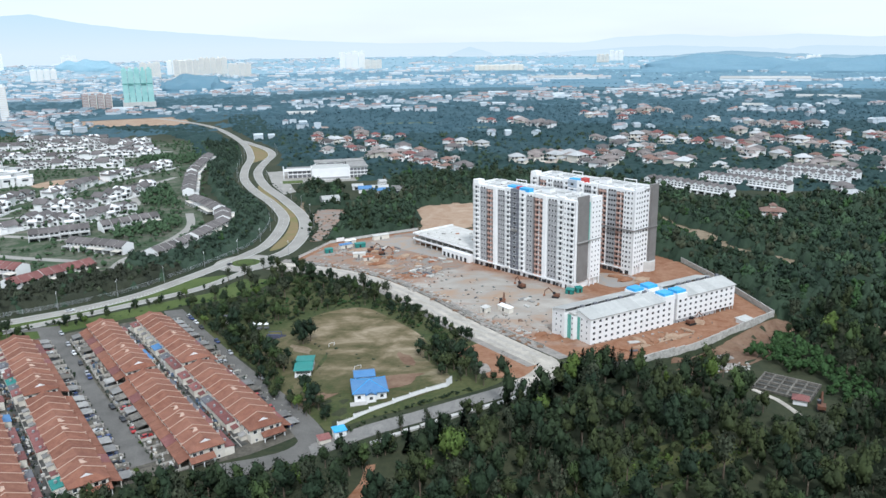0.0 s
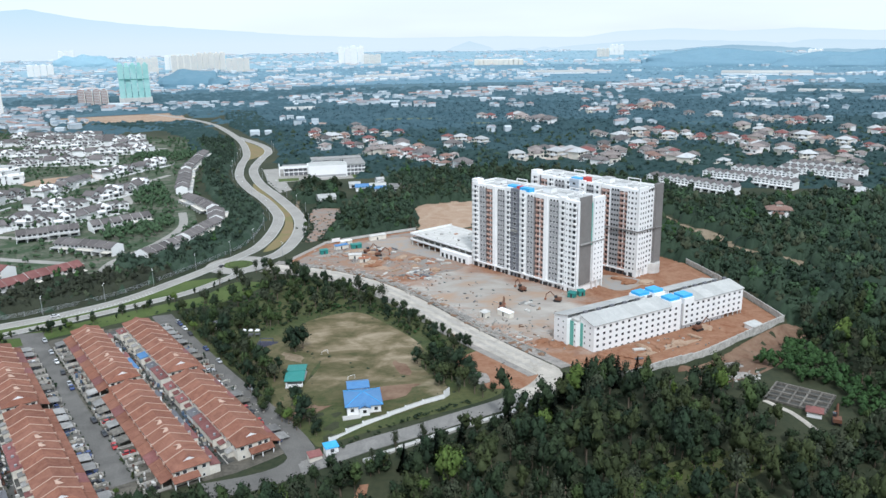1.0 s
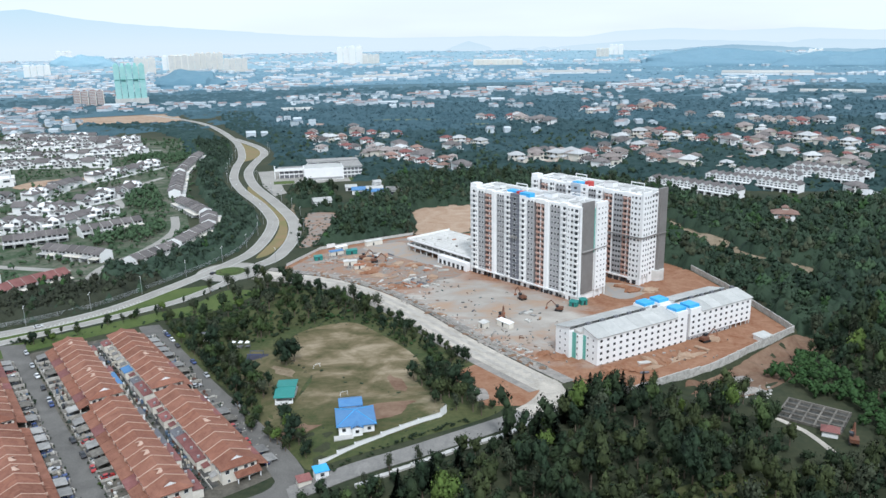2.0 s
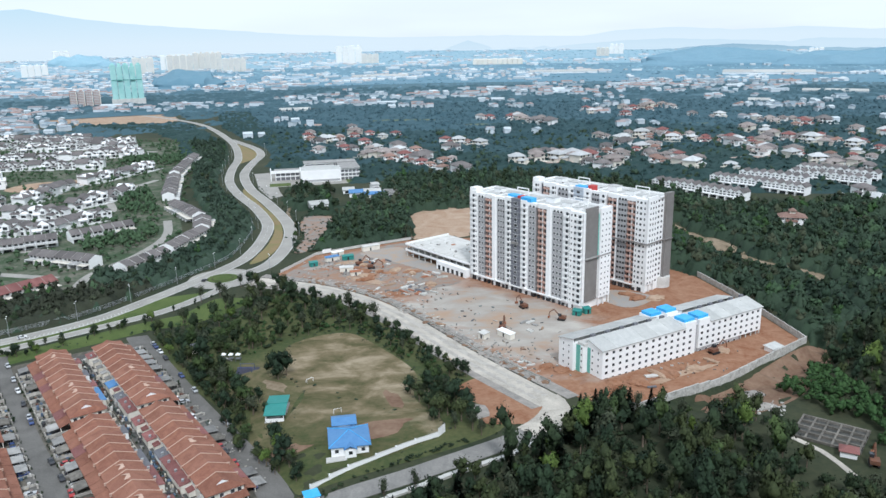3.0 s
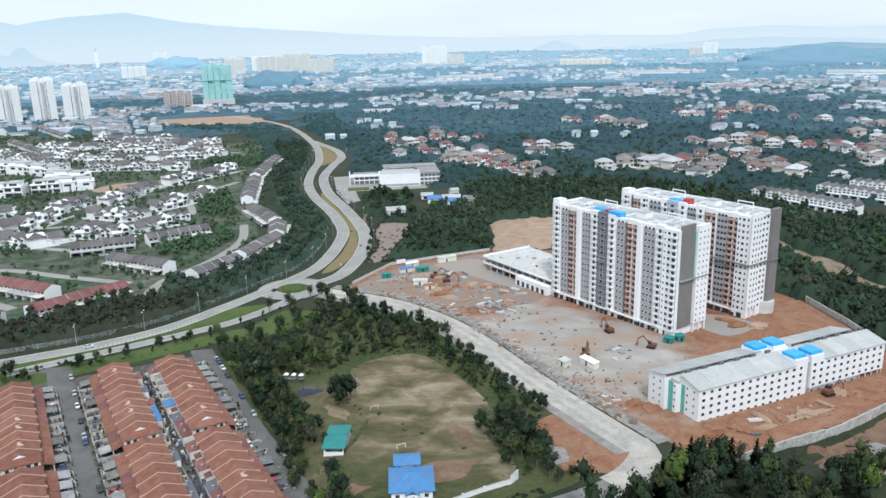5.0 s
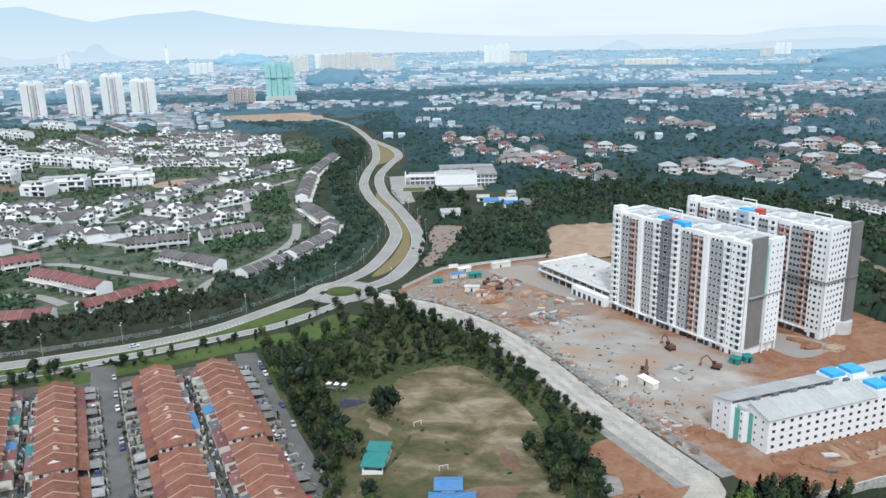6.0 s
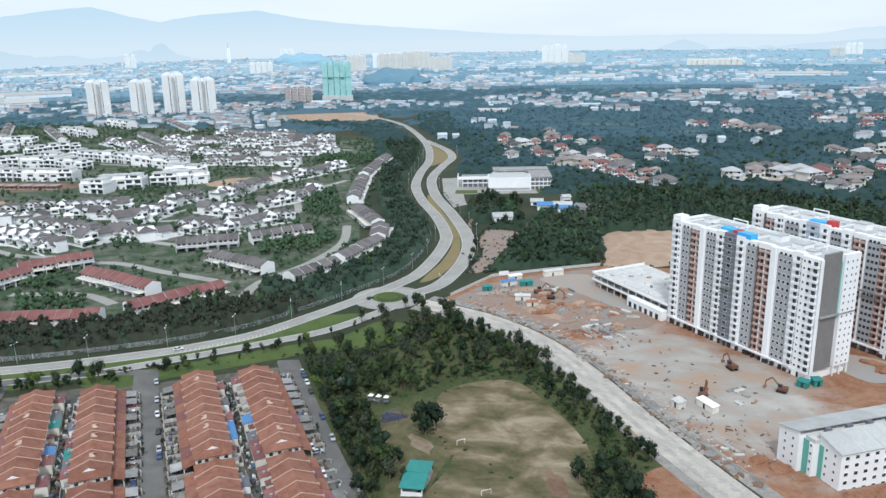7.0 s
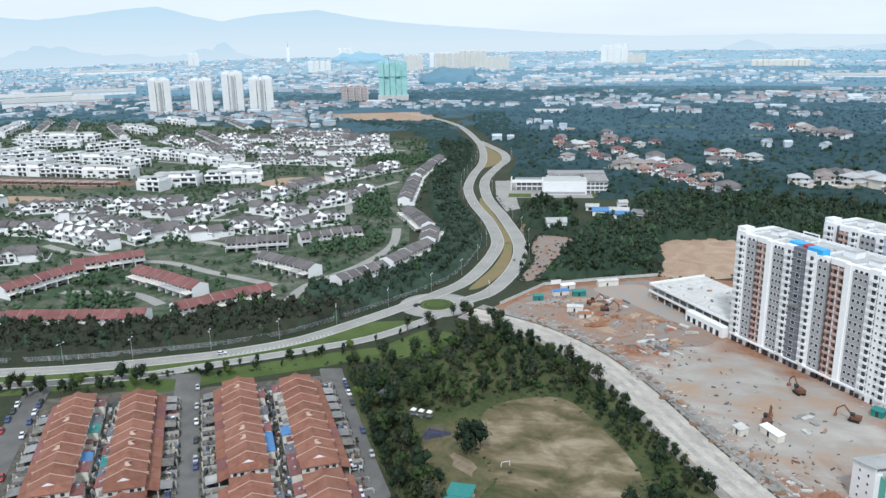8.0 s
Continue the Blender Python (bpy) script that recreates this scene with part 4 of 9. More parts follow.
    if curved:
        part("window_panes", far_panes, M_WINDOW, t, "dark window panes")["kind"] = "stuff"
    part("opening_band", dark, M_WINDOW, t, "dark unglazed door openings")["kind"] = "stuff"
    # windows of the left end
    lw = MB()
    for f in range(FLOORS):
        for yy in (5, 9, 13, 17):
            lw.box(-0.42, yy, Z1 + f * FH + 0.9, 0.3, yy + 1.2, Z1 + f * FH + 2.1)
    part("end_opening", lw, M_WINDOW, t)["kind"] = "stuff"
    # ground floor openings between white piers
    gf = MB()
    rg = random.Random(4 if curved else 9)
    x = 2.0
    while x < 77:
        w_ = rg.choice((1.0, 1.4, 2.2, 2.6))
        gf.box(x, -0.96, 0.0, x + w_, 0.3, rg.choice((2.3, 2.6, 3.1)))
        x += w_ + rg.uniform(1.2, 3.4)
    part("ground_opening", gf, M_WINDOW, t, "dark ground-floor openings")["kind"] = "stuff"
    part("ground_beam", MB().box(0.2, -1.0, 3.2, W, -0.05, 3.9), M_WHITE, t)
    # roof: grey slab behind white parapets, stair heads and water tanks
    part("roof_slab", MB().box(0, 2.0, TOP - 1.2, W, D + 0.2, TOP - 0.6), M_ROOF_EDGE, t, "pale grey flat concrete roof")
    for b in ((-0.2, D, TOP - 1.4, W, D + 0.5, TOP + 0.4), (-0.4, -0.2, 0, 0.4, D + 0.5, TOP + 0.4), (W - 0.6, 10.5, TOP - 1.4, W, D, TOP + 0.4)):
        part("parapet", MB().box(*b), M_WHITE, t)
    for xa, wa in ((4.2, 0.3), (17.5, 0.3), (26.8, 0.3), (43, 0.3), (59.2, 0.3), (67.2, 0.3)):
        part("parapet", MB().box(xa, 2.4, TOP - 0.6, xa + wa, D, TOP - 0.1), M_WHITE, t)
    part("corner_block", MB().box(-0.5, 0.2, TOP, 4.2, 5.5, TOP + 2.6), M_WHITE, t)
    for xa, ya, xb, yb, hh in ((60, 8, 66, 14, 1.6), (20, 9, 27, 13, 1.3), (47, 10, 53, 15, 2.2), (8, 11, 13, 16, 1.6), (70, 4, 74, 8, 1.2)):
        head = part("stair_head", MB().box(xa, ya, TOP - 0.6, xb, yb, TOP + hh), M_WHITE, t)
        part("stair_head_roof", MB().box(xa - 0.3, ya - 0.3, TOP + hh, xb + 0.3, yb + 0.3, TOP + hh + 0.2), M_ROOF_EDGE, head)
    rd = random.Random(12)
    for i in range(14):
        xa, ya = rd.uniform(6, 76), rd.uniform(4, 18)
        part("roof_drum", MB().box(xa, ya, TOP - 0.6, xa + rd.uniform(0.6, 1.8), ya + rd.uniform(0.5, 1.2), TOP - 0.6 + rd.uniform(0.3, 0.9)), (M_GREYSHEET, M_DIRTWALL, M_DARKWALL)[i % 3], t, "small roof fixture")
    if curved:
        part("blue_tank_cover", MB().box(31, 1.0, TOP - 0.5, 39, 5.0, TOP + 1.6), M_BLUE, t, "bright blue roof cover")
        part("red_plant_box", MB().box(40.0, 1.2, TOP - 0.5, 43.5, 5.2, TOP + 2.6), M_RED, t, "red roof plant box")
    else:
        part("blue_tank_cover", MB().box(26.5, 2.6, TOP - 0.5, 33.6, 7.0, TOP + 1.9), M_BLUE, t, "bright blue roof cover")
        part("blue_tank_cover", MB().box(38.3, 0.2, TOP - 0.5, 45.6, 4.4, TOP + 2.3), M_BLUE, t, "bright blue roof cover")
        part("red_plant_box", MB().box(34.8, 1.4, TOP - 0.5, 37.6, 5.4, TOP + 2.2), M_RED, t, "red roof plant box")
    for xa, xb in ((22, 30.4), (62, 71)):
        fr = MB().box(xa, 15, TOP - 0.7, xa + 0.4, 15.4, TOP + 3).box(xb - 0.4, 15, TOP - 0.7, xb, 15.4, TOP + 3).box(xa, 15, TOP + 3, xb, 15.4, TOP + 3.5)
        part("roof_frame", fr, M_WHITE, t, "white concrete roof frame")
    return t


tower(rot_frame(-1, 466, 0.695, -0.72), "white and grey apartment tower with terracotta balcony bays, nearly finished")
tower(rot_frame(36.5, 495, 0.695, -0.72), "white and grey apartment tower beyond the first, nearly finished", True)
mark_poly([(-5, 470), (20, 490), (75, 428), (55, 405)], 4)
mark_poly([(34, 495), (55, 515), (118, 455), (93, 433)], 4)

# car park podium joined to the first tower
cp = thing("car_park_podium", "unfinished pale concrete parking podium with open decks", "car park", rot_frame(-1, 466, 0.66, -0.75))
PX0, PX1, PD = -64, -1.0, 36
for i, z in enumerate((0.2, 4.0, 7.8)):
    part("deck", MB().box(PX0, 0, z - 0.35, PX1, PD, z), M_CONCRETE, cp)
    par = MB().box(PX0, -0.15, z, PX1, 0.1, z + 1.1)
    par.box(PX0 - 0.15, 0.1, z, PX0 + 0.1, PD, z + 1.1)
    if i:
        part("deck_parapet", par, M_WHITE, cp)
col = MB().box(0, 0, 0, 0.5, 0.5, 7.5).mesh("column", M_CONCRETE)
for i in range(11):
    for j in (0.5, 7.2):
        place("column", col, cp, PX0 + 0.6 + i * 6.15, j, 0)
# Shade inside the open decks is put into this wall's dark grey.
part("inner_wall", MB().box(PX0 + 2, 8, 0, PX1, 8.4, 7.4), M_DARKWALL, cp, "inner wall coloured dark for the shade between decks")
part("front_annexe", MB().box(-28, -3.5, 0, PX1, 0.3, 5.4), M_WHITE, cp)
for i in range(6):
    part("annexe_opening", MB().box(-26.5 + i * 4.2, -3.56, 0.3, -24.3 + i * 4.2, -3.2, 3.2), M_WINDOW, cp)
ramp_marks = MB()
for i in range(9):
    ramp_marks.box(PX0 + 4 + i * 6.5, 4 + (i % 3) * 8, 7.8, PX0 + 4.6 + i * 6.5, 4.6 + (i % 3) * 8, 9.0)
part("starter_column", ramp_marks, M_CONCRETE, cp)["kind"] = "stuff"
grid = MB()
for i in range(10):
    grid.box(PX0 + 3 + i * 6.15, 0.4, 7.8, PX0 + 3.25 + i * 6.15, PD - 0.4, 7.83)
for j in range(5):
    grid.box(PX0 + 0.4, 3.5 + j * 7, 7.8, PX1 - 0.4, 3.75 + j * 7, 7.834)
part("pour_joint", grid, M_DIRTWALL, cp, "stained pour joints of the top deck")
for i in range(7):
    part("pallet", MB().box(0, 0, 7.8, 2.5, 1.2, 8.5), (M_DIRTWALL, M_GREYSHEET, M_BAREBRICK)[i % 3], cp, "stacked material on the deck", pose(PX0 + 8 + i * 7.3, 6 + (i * 7) % 22, 0, 0, 0, i * 37))
mark_poly([(-48, 515), (-18, 545), (15, 520), (0, 466)], 4)

# ---- long low hostel block ----
hb = thing("hostel_block", "long white five-storey block with pale metal roof and blue tank covers", "hostel block", rot_frame(52, 324, 0.842, 0.54))
LB, FW, HB = 96.0, 9.0, 14.2
for y0, y1, xo in ((0, FW, 0), (13, 22, -4.5)):
    part("wing_wall", MB().box(xo, y0, 0, 53, y1, HB), M_WHITE, hb)
    part("wing_wall", MB().box(55, y0, 0 if y0 else 3.0, LB + xo, y1, HB), M_WHITE, hb)
part("link_wall", MB().box(45, 9, 0, 62, 13, HB), M_WHITE, hb)
part("base_floor", MB().box(55, 0.3, 0, 82, FW, 3.0), M_GREYWALL, hb, "grey ground floor")
part("recess", MB().box(53, 0.8, 0, 55, 21, HB - 0.5), M_GREYWALL, hb, "grey stair recess")
col = MB().box(-0.2, 0, 0, 0.2, 0.4, 3.0).mesh("column", M_CONCRETE)
for x in (83, 86.5, 90, 93.5, 95.6):
    for y in (0.1, 8.4):
        place("column", col, hb, x, y, 0)
link = MB().box(-2.5, 9, 0, 6, 13, HB - 1.0)
part("stair_link", link, M_WHITE, hb)
part("green_screen", MB().box(-2.72, 10.7, 0.4, -2.5, 13.0, HB - 0.6), M_GREEN_GLASS, hb, "green glazed stair screen")
part("green_screen", MB().box(-0.16, 7.2, 0.4, -0.02, 9.0, HB - 1.2), M_GREEN_GLASS, hb, "green glazed stair screen")
for xa, xb in ((-0.5, 46.5), (62, LB + 0.6)):
    # front wing roof rises towards the back; ribs as separate sheets
    n = 6 if xa < 0 else 5
    for i in range(n):
        a, b = xa + (xb - xa) * i / n, xa + (xb - xa) * (i + 1) / n - 0.06
        part("roof_sheet", MB().slab([(a, -0.6, HB + 0.1), (b, -0.6, HB + 0.1), (b, FW + 0.4, HB + 2.6), (a, FW + 0.4, HB + 2.6)], 0.2), M_METALROOF, hb)
        part("roof_sheet", MB().slab([(a - 4.5, 12.6, HB + 2.2), (b - 4.5, 12.6, HB + 2.2), (b - 4.5, 22.6, HB + 0.1), (a - 4.5, 22.6, HB + 0.1)], 0.2), M_METALROOF, hb)
        part("roof_vent", MB().box(a + 2.8, FW + 0.3, HB + 1.2, a + 4.8, FW + 1.6, HB + 3.4), M_DARKWALL, hb, "dark roof vent housing")
    for x0 in (xa + 0.5, xb - 0.9):
        part("gable_fill", MB().add([(x0, 0, HB), (x0, FW, HB), (x0, FW, HB + 2.3), (x0 + 0.3, 0, HB), (x0 + 0.3, FW, HB), (x0 + 0.3, FW, HB + 2.3)], [(0, 1, 2), (5, 4, 3), (0, 2, 5, 3), (1, 4, 5, 2)]), M_WHITE, hb)
        part("gable_fill", MB().add([(x0 - 4.5, 22, HB), (x0 - 4.5, 13, HB), (x0 - 4.5, 13, HB + 1.9), (x0 - 4.2, 22, HB), (x0 - 4.2, 13, HB), (x0 - 4.2, 13, HB + 1.9)], [(2, 1, 0), (3, 4, 5), (3, 5, 2, 0), (2, 5, 4, 1)]), M_WHITE, hb)
part("valley_gutter", MB().box(-2, FW, HB - 0.6, LB - 2, 13, HB + 0.4), M_CONCRETE, hb)
for x, y in ((46.6, 0.0), (55, 0.0), (40, 13), (49, 13)):
    room = part("tank_room", MB().box(x, y, HB, x + 6.6, y + 8, HB + 2.0), M_WHITE, hb)
    part("tank_cover", MB().box(x + 0.2, y + 1.0, HB + 2.0, x + 6.4, y + 7, HB + 3.3), M_BLUE, room, "bright blue tank cover")
hw = window_mesh(1.4, 1.15)
for f in range(5):
    for i in range(26):
        x = 2.2 + i * 3.65
        if 52 < x < 56 or (f == 0 and x > 82):
            continue
        place("window", hw, hb, x, 0.3 if f == 0 and x > 55 else 0.0, 1.0 + f * 2.75)
    for yy in (2.5, 6.0):
        place("window", WIN_SMALL, hb, 0, yy, 1.0 + f * 2.75, -90)
    for yy in (15.5, 19.0):
        place("window", WIN_SMALL, hb, -4.5, yy, 1.0 + f * 2.75, -90)
    place("window", WIN_SMALL, hb, -2.5, 9.9, 1.0 + f * 2.75, -90)
mark_poly([(35, 340), (52, 322), (135, 374), (122, 396)], 4)
cab = thing("site_cabin", "small white hut with a pale sheet roof", "hut", rot_frame(130, 352, 0.842, 0.54))
part("wall_main", MB().box(0, 0, 0, 7, 4.2, 3.0), M_WHITE, cab)
part("roof", MB().slab([(-0.5, -0.5, 3.1), (7.5, -0.5, 3.1), (7.5, 4.8, 3.6), (-0.5, 4.8, 3.6)], 0.15), M_METALROOF, cab)
part("opening", MB().box(2, -0.06, 0.2, 3.2, 0.2, 2.2), M_WINDOW, cab)


# ---- red-roofed terraces ----
UW, HALF, EAVE, RIDGE = 7.0, 6.3, 6.0, 8.5


def roof_strip(mb, x0, x1, y0, z0, y1, z1, rows, t=0.16):
    """Courses of tiles as thin overlapping steps on one slope."""
    prof = []
    for i in range(rows):
        a, b = i / rows, (i + 1) / rows
        prof.append((y0 + (y1 - y0) * a, z0 + (z1 - z0) * a + 0.07))
        prof.append((y0 + (y1 - y0) * b, z0 + (z1 - z0) * b - 0.03))
    n = len(prof)
    low = [(y1, z1 - t), (y0, z0 - t)]
    ring_ = prof + low
    k = len(ring_)
    fs = [(i, i + k, (i + 1) % k + k, (i + 1) % k) for i in range(k)] + [tuple(range(k)), tuple(range(2 * k - 1, k - 1, -1))]
    if y1 > y0:
        fs = [q[::-1] for q in fs]
    mb.add([(x0, y, z) for y, z in ring_] + [(x1, y, z) for y, z in ring_], fs)


def terrace_unit(kind, variant):
    """One terraced house; x along the row, front at +y. kind: mid, low (hipped at x=0) or high (hipped at x=UW)."""
    rng = random.Random(variant * 7 + len(kind))
    h = thing("terrace_house", "two-storey terraced house with terracotta tiled roof and cream walls", "terraced house", group="red-roofed terraces")
    wall = part("wall_main", MB().gable_wall(0, UW, -HALF + 0.5, HALF - 0.5, -1.0, EAVE, RIDGE - 0.35) if kind == "mid" else MB().box(0, -HALF + 0.5, -1.0, UW, HALF - 0.5, EAVE), M_CREAM, h)
    if kind != "mid":
        xe = 0 if kind == "low" else UW
        for y in (-4.0, -1.2, 2.2, 4.4):
            part("window", WIN, None, wall, m=pose(xe, y, 4.0, 0, 0, -90 if kind == "low" else 90))
            part("window", WIN_SMALL, None, wall, m=pose(xe, y + 0.3, 1.0, 0, 0, -90 if kind == "low" else 90))
    rf = MB()
    tile = M_TILE if variant % 3 else M_TILE2
    if kind == "mid":
        roof_strip(rf, 0, UW, -HALF, EAVE - 0.1, 0, RIDGE, 7)
        roof_strip(rf, 0, UW, HALF, EAVE - 0.1, 0, RIDGE, 7)
    else:
        # hipped end with a small gablet
        xe, xi, xr = (-0.6, UW, 3.4) if kind == "low" else (UW + 0.6, 0, UW - 3.4)
        ze = EAVE - 0.1
        for s in (-1, 1):
            q = [(xe, s * HALF, ze), (xi, s * HALF, ze), (xi, 0, RIDGE), (xr, 0, RIDGE)]
            rf.slab(q if (s < 0) == (kind == "low") else q[::-1], 0.2)
        rf.slab([(xe, -HALF, ze), (xe, HALF, ze), (xr, 0, RIDGE)] if kind == "high" else [(xe, HALF, ze), (xe, -HALF, ze), (xr, 0, RIDGE)], 0.2)
        gb = MB()
        xg = xr + (-1.7 if kind == "low" else 1.7)
        gb.add([(xg, -2.0, RIDGE - 1.1), (xg, 2.0, RIDGE - 1.1), (xg, 0, RIDGE - 0.05), (xr, -0.1, RIDGE - 1.0), (xr, 0.1, RIDGE - 1.0), (xr, 0, RIDGE - 0.1)], [(0, 1, 2), (2, 1, 4, 5), (0, 2, 5, 3), (0, 3, 4, 1)])
        gablet = part("gablet", gb, M_WHITE, h, "white gablet on the hipped end")
        gr = MB()
        for s in (-1, 1):
            gr.slab([(xg, 0, RIDGE + 0.12), (xg, s * 2.4, RIDGE - 1.15), (xr, s * 2.4, RIDGE - 1.15), (xr, 0, RIDGE + 0.12)], 0.12)
        part("gablet_roof", gr, tile, gablet)
    part("roof", rf, tile, h)
    cap = MB()
    if kind != "low":
        for s in (-1, 1):
            cap.slab([(-0.14, s * (HALF + 0.05), EAVE + 0.12), (0.14, s * (HALF + 0.05), EAVE + 0.12), (0.14, 0, RIDGE + 0.22), (-0.14, 0, RIDGE + 0.22)], 0.3)
        cap.box(-0.2, HALF - 0.6, EAVE - 0.6, 0.2, HALF + 0.5, EAVE + 0.3)
        cap.box(-0.2, -HALF - 0.5, EAVE - 0.6, 0.2, -HALF + 0.6, EAVE + 0.3)
        part("party_wall_cap", cap, M_CAP, h, "pale mortar cap over the party wall")
    if variant % 3 == 1 and kind == "mid":
        d = MB().slab([(1.9, 1.9, RIDGE - 0.15), (3.5, 0.6, RIDGE + 0.35), (3.5, -0.2, RIDGE + 0.35), (1.9, -0.2, RIDGE - 0.15)], 0.15)
        d.slab([(3.5, 0.6, RIDGE + 0.35), (5.1, 1.9, RIDGE - 0.15), (5.1, -0.2, RIDGE - 0.15), (3.5, -0.2, RIDGE + 0.35)], 0.15)
        part("roof_vent", d, M_CAP, h, "small pale ridge vent")
    # porch
    pr = MB()
    roof_strip(pr, 0.1, UW - 0.1, HALF + 3.6, 2.9, HALF - 0.5, 4.3, 4, 0.14)
    part("porch_roof", pr, (M_TILE2, M_TILE, M_MAROONSHEET, M_TILE)[variant % 4], h, "lower porch roof")
    part("porch_frame", MB().box(0.3, HALF + 3.0, -0.4, 0.6, HALF + 3.3, 2.7).box(UW - 0.6, HALF + 3.0, -0.4, UW - 0.3, HALF + 3.3, 2.7).box(0.3, HALF + 3.0, 2.7, UW - 0.3, HALF + 3.3, 3.0), M_CREAM, h)
    part("forecourt", MB().box(0, HALF - 0.5, -0.5, UW, HALF + 8.2, 0.17), M_PAVING, h, "grimy paved forecourt")
    if variant in (0, 6, 3):
        aw = MB().slab([(0.5, HALF + 3.7, 2.9), (UW - 1.2, HALF + 3.7, 2.9), (UW - 1.2, HALF + 7.4, 2.5), (0.5, HALF + 7.4, 2.5)], 0.1)
        for x in (0.6, UW - 1.4):
            aw.box(x, HALF + 7.1, 0.1, x + 0.12, HALF + 7.22, 2.5)
        part("car_port", aw, (M_GREYSHEET, M_PAVING, M_DARKWALL, M_GREYSHEET)[variant // 2 % 4], h, "metal sheet car port")
    yw = MB().box(-0.1, HALF + 0.5, -0.4, 0.1, HALF + 8.2, 1.5)
    yw.box(0, HALF + 8.1, -0.4, 2.0, HALF + 8.3, 1.4)
    yw.box(1.9, HALF + 8.0, -0.4, 2.4, HALF + 8.5, 2.1)
    part("yard_wall", yw, M_YARDWALL, h)
    for x in (1.9, 5.1):
        part("window", WIN, None, wall, m=pose(x, HALF - 0.5, 3.9, 0, 0, 180))
    part("front_door", MB().box(2.6, HALF - 0.6, 0.1, 4.4, HALF - 0.42, 2.2), M_WINDOW, h, "dark front door")
    # rear: some houses have built out, the others keep a walled yard
    if variant in (1, 3, 4, 5, 7):
        rh = (2.9, 3.4, 5.2, 3.0)[variant % 4]
        part("rear_extension", MB().box(0.1, -HALF - 2.9, -1.0, UW - 0.1, -HALF + 0.5, rh), M_CREAM if variant % 3 else M_WHITE, h)
        part("rear_roof", MB().slab([(0, -HALF - 3.2, rh + 0.05), (UW, -HALF - 3.2, rh + 0.05), (UW, -HALF + 0.5, rh + 0.7), (0, -HALF + 0.5, rh + 0.7)], 0.14),
             (M_MAROONSHEET, M_MAROONSHEET, M_TILE2, M_DARKWALL, M_BLUETILE, M_MAROONSHEET, M_GREYSHEET, M_TEAL)[variant % 8], h, "sheet roof over the rear extension")
    else:
        # Yard floor in the same dark tone as the back lane.
        part("yard_floor", MB().box(0.1, -HALF - 3.0, -1.0, UW - 0.1, -HALF + 0.5, -0.3), M_LANE, h, "dark back yard")
        part("back_wall", MB().box(0.0, -HALF - 3.1, -1.0, UW, -HALF - 2.9, 1.0), M_YARDWALL, h)
        part("yard_divider", MB().box(-0.08, -HALF - 2.9, -1.0, 0.08, -HALF + 0.5, 1.2), M_CREAM, h)
        part("kitchen_lean_to", MB().box(0.4, -HALF - 1.6, -1.0, 3.2, -HALF + 0.5, 2.3), M_CREAM, h)
        part("lean_to_roof", MB().slab([(0.2, -HALF - 1.8, 2.4), (3.4, -HALF - 1.8, 2.4), (3.4, -HALF + 0.5, 2.9), (0.2, -HALF + 0.5, 2.9)], 0.12), (M_GREYSHEET, M_MAROONSHEET)[variant // 2 % 2], h)
        for x in (2.0, 5.2):
            part("window", WIN, None, wall, m=pose(x, -HALF + 0.5, 3.8))
    if variant % 2:
        wt = rng.choice((1.5, 3.2, 4.8))
        part("water_tank", MB().tube((wt, -HALF - 1.4, 3.2), (wt, -HALF - 1.4, 4.2), 0.5, 0.5, 8) if variant in (3, 7) else MB().tube((wt, -HALF - 1.4, 3.3), (wt, -HALF - 1.4, 4.5), 0.5, 0.5, 8), M_METAL, h)
    if kind != "mid":
        xa, xb = (-2.6, 0.0) if kind == "low" else (UW, UW + 2.6)
        sr_ = MB().slab([(xa, -2.0, 2.9), (xb, -2.0, 4.0), (xb, HALF + 0.2, 4.0), (xa, HALF + 0.2, 2.9)] if kind == "low" else [(xa, -2.0, 4.0), (xb, -2.0, 2.9), (xb, HALF + 0.2, 2.9), (xa, HALF + 0.2, 4.0)], 0.18)
        part("side_porch_roof", sr_, tile, h, "lower tiled roof along the end wall")
        for y in (-1.6, 2.0, HALF - 0.4):
            part("side_porch_post", MB().box((xa + 0.3) if kind == "low" else (xb - 0.6), y, -1.0, (xa + 0.6) if kind == "low" else (xb - 0.3), y + 0.3, 2.9), M_WHITE, h)
    return h


protos = {}
for v in range(8):
    protos["mid", v] = terrace_unit("mid", v)
for v in range(2):
    protos["low", v] = terrace_unit("low", v)
    protos["high", v] = terrace_unit("high", v)
used = set()


def put(key, m):
    """The prototype itself the first time, then copies."""
    ob = protos[key]
    if key not in used:
        used.add(key)
        ob.matrix_basis = m
        return ob
    return copy_thing(ob, m)


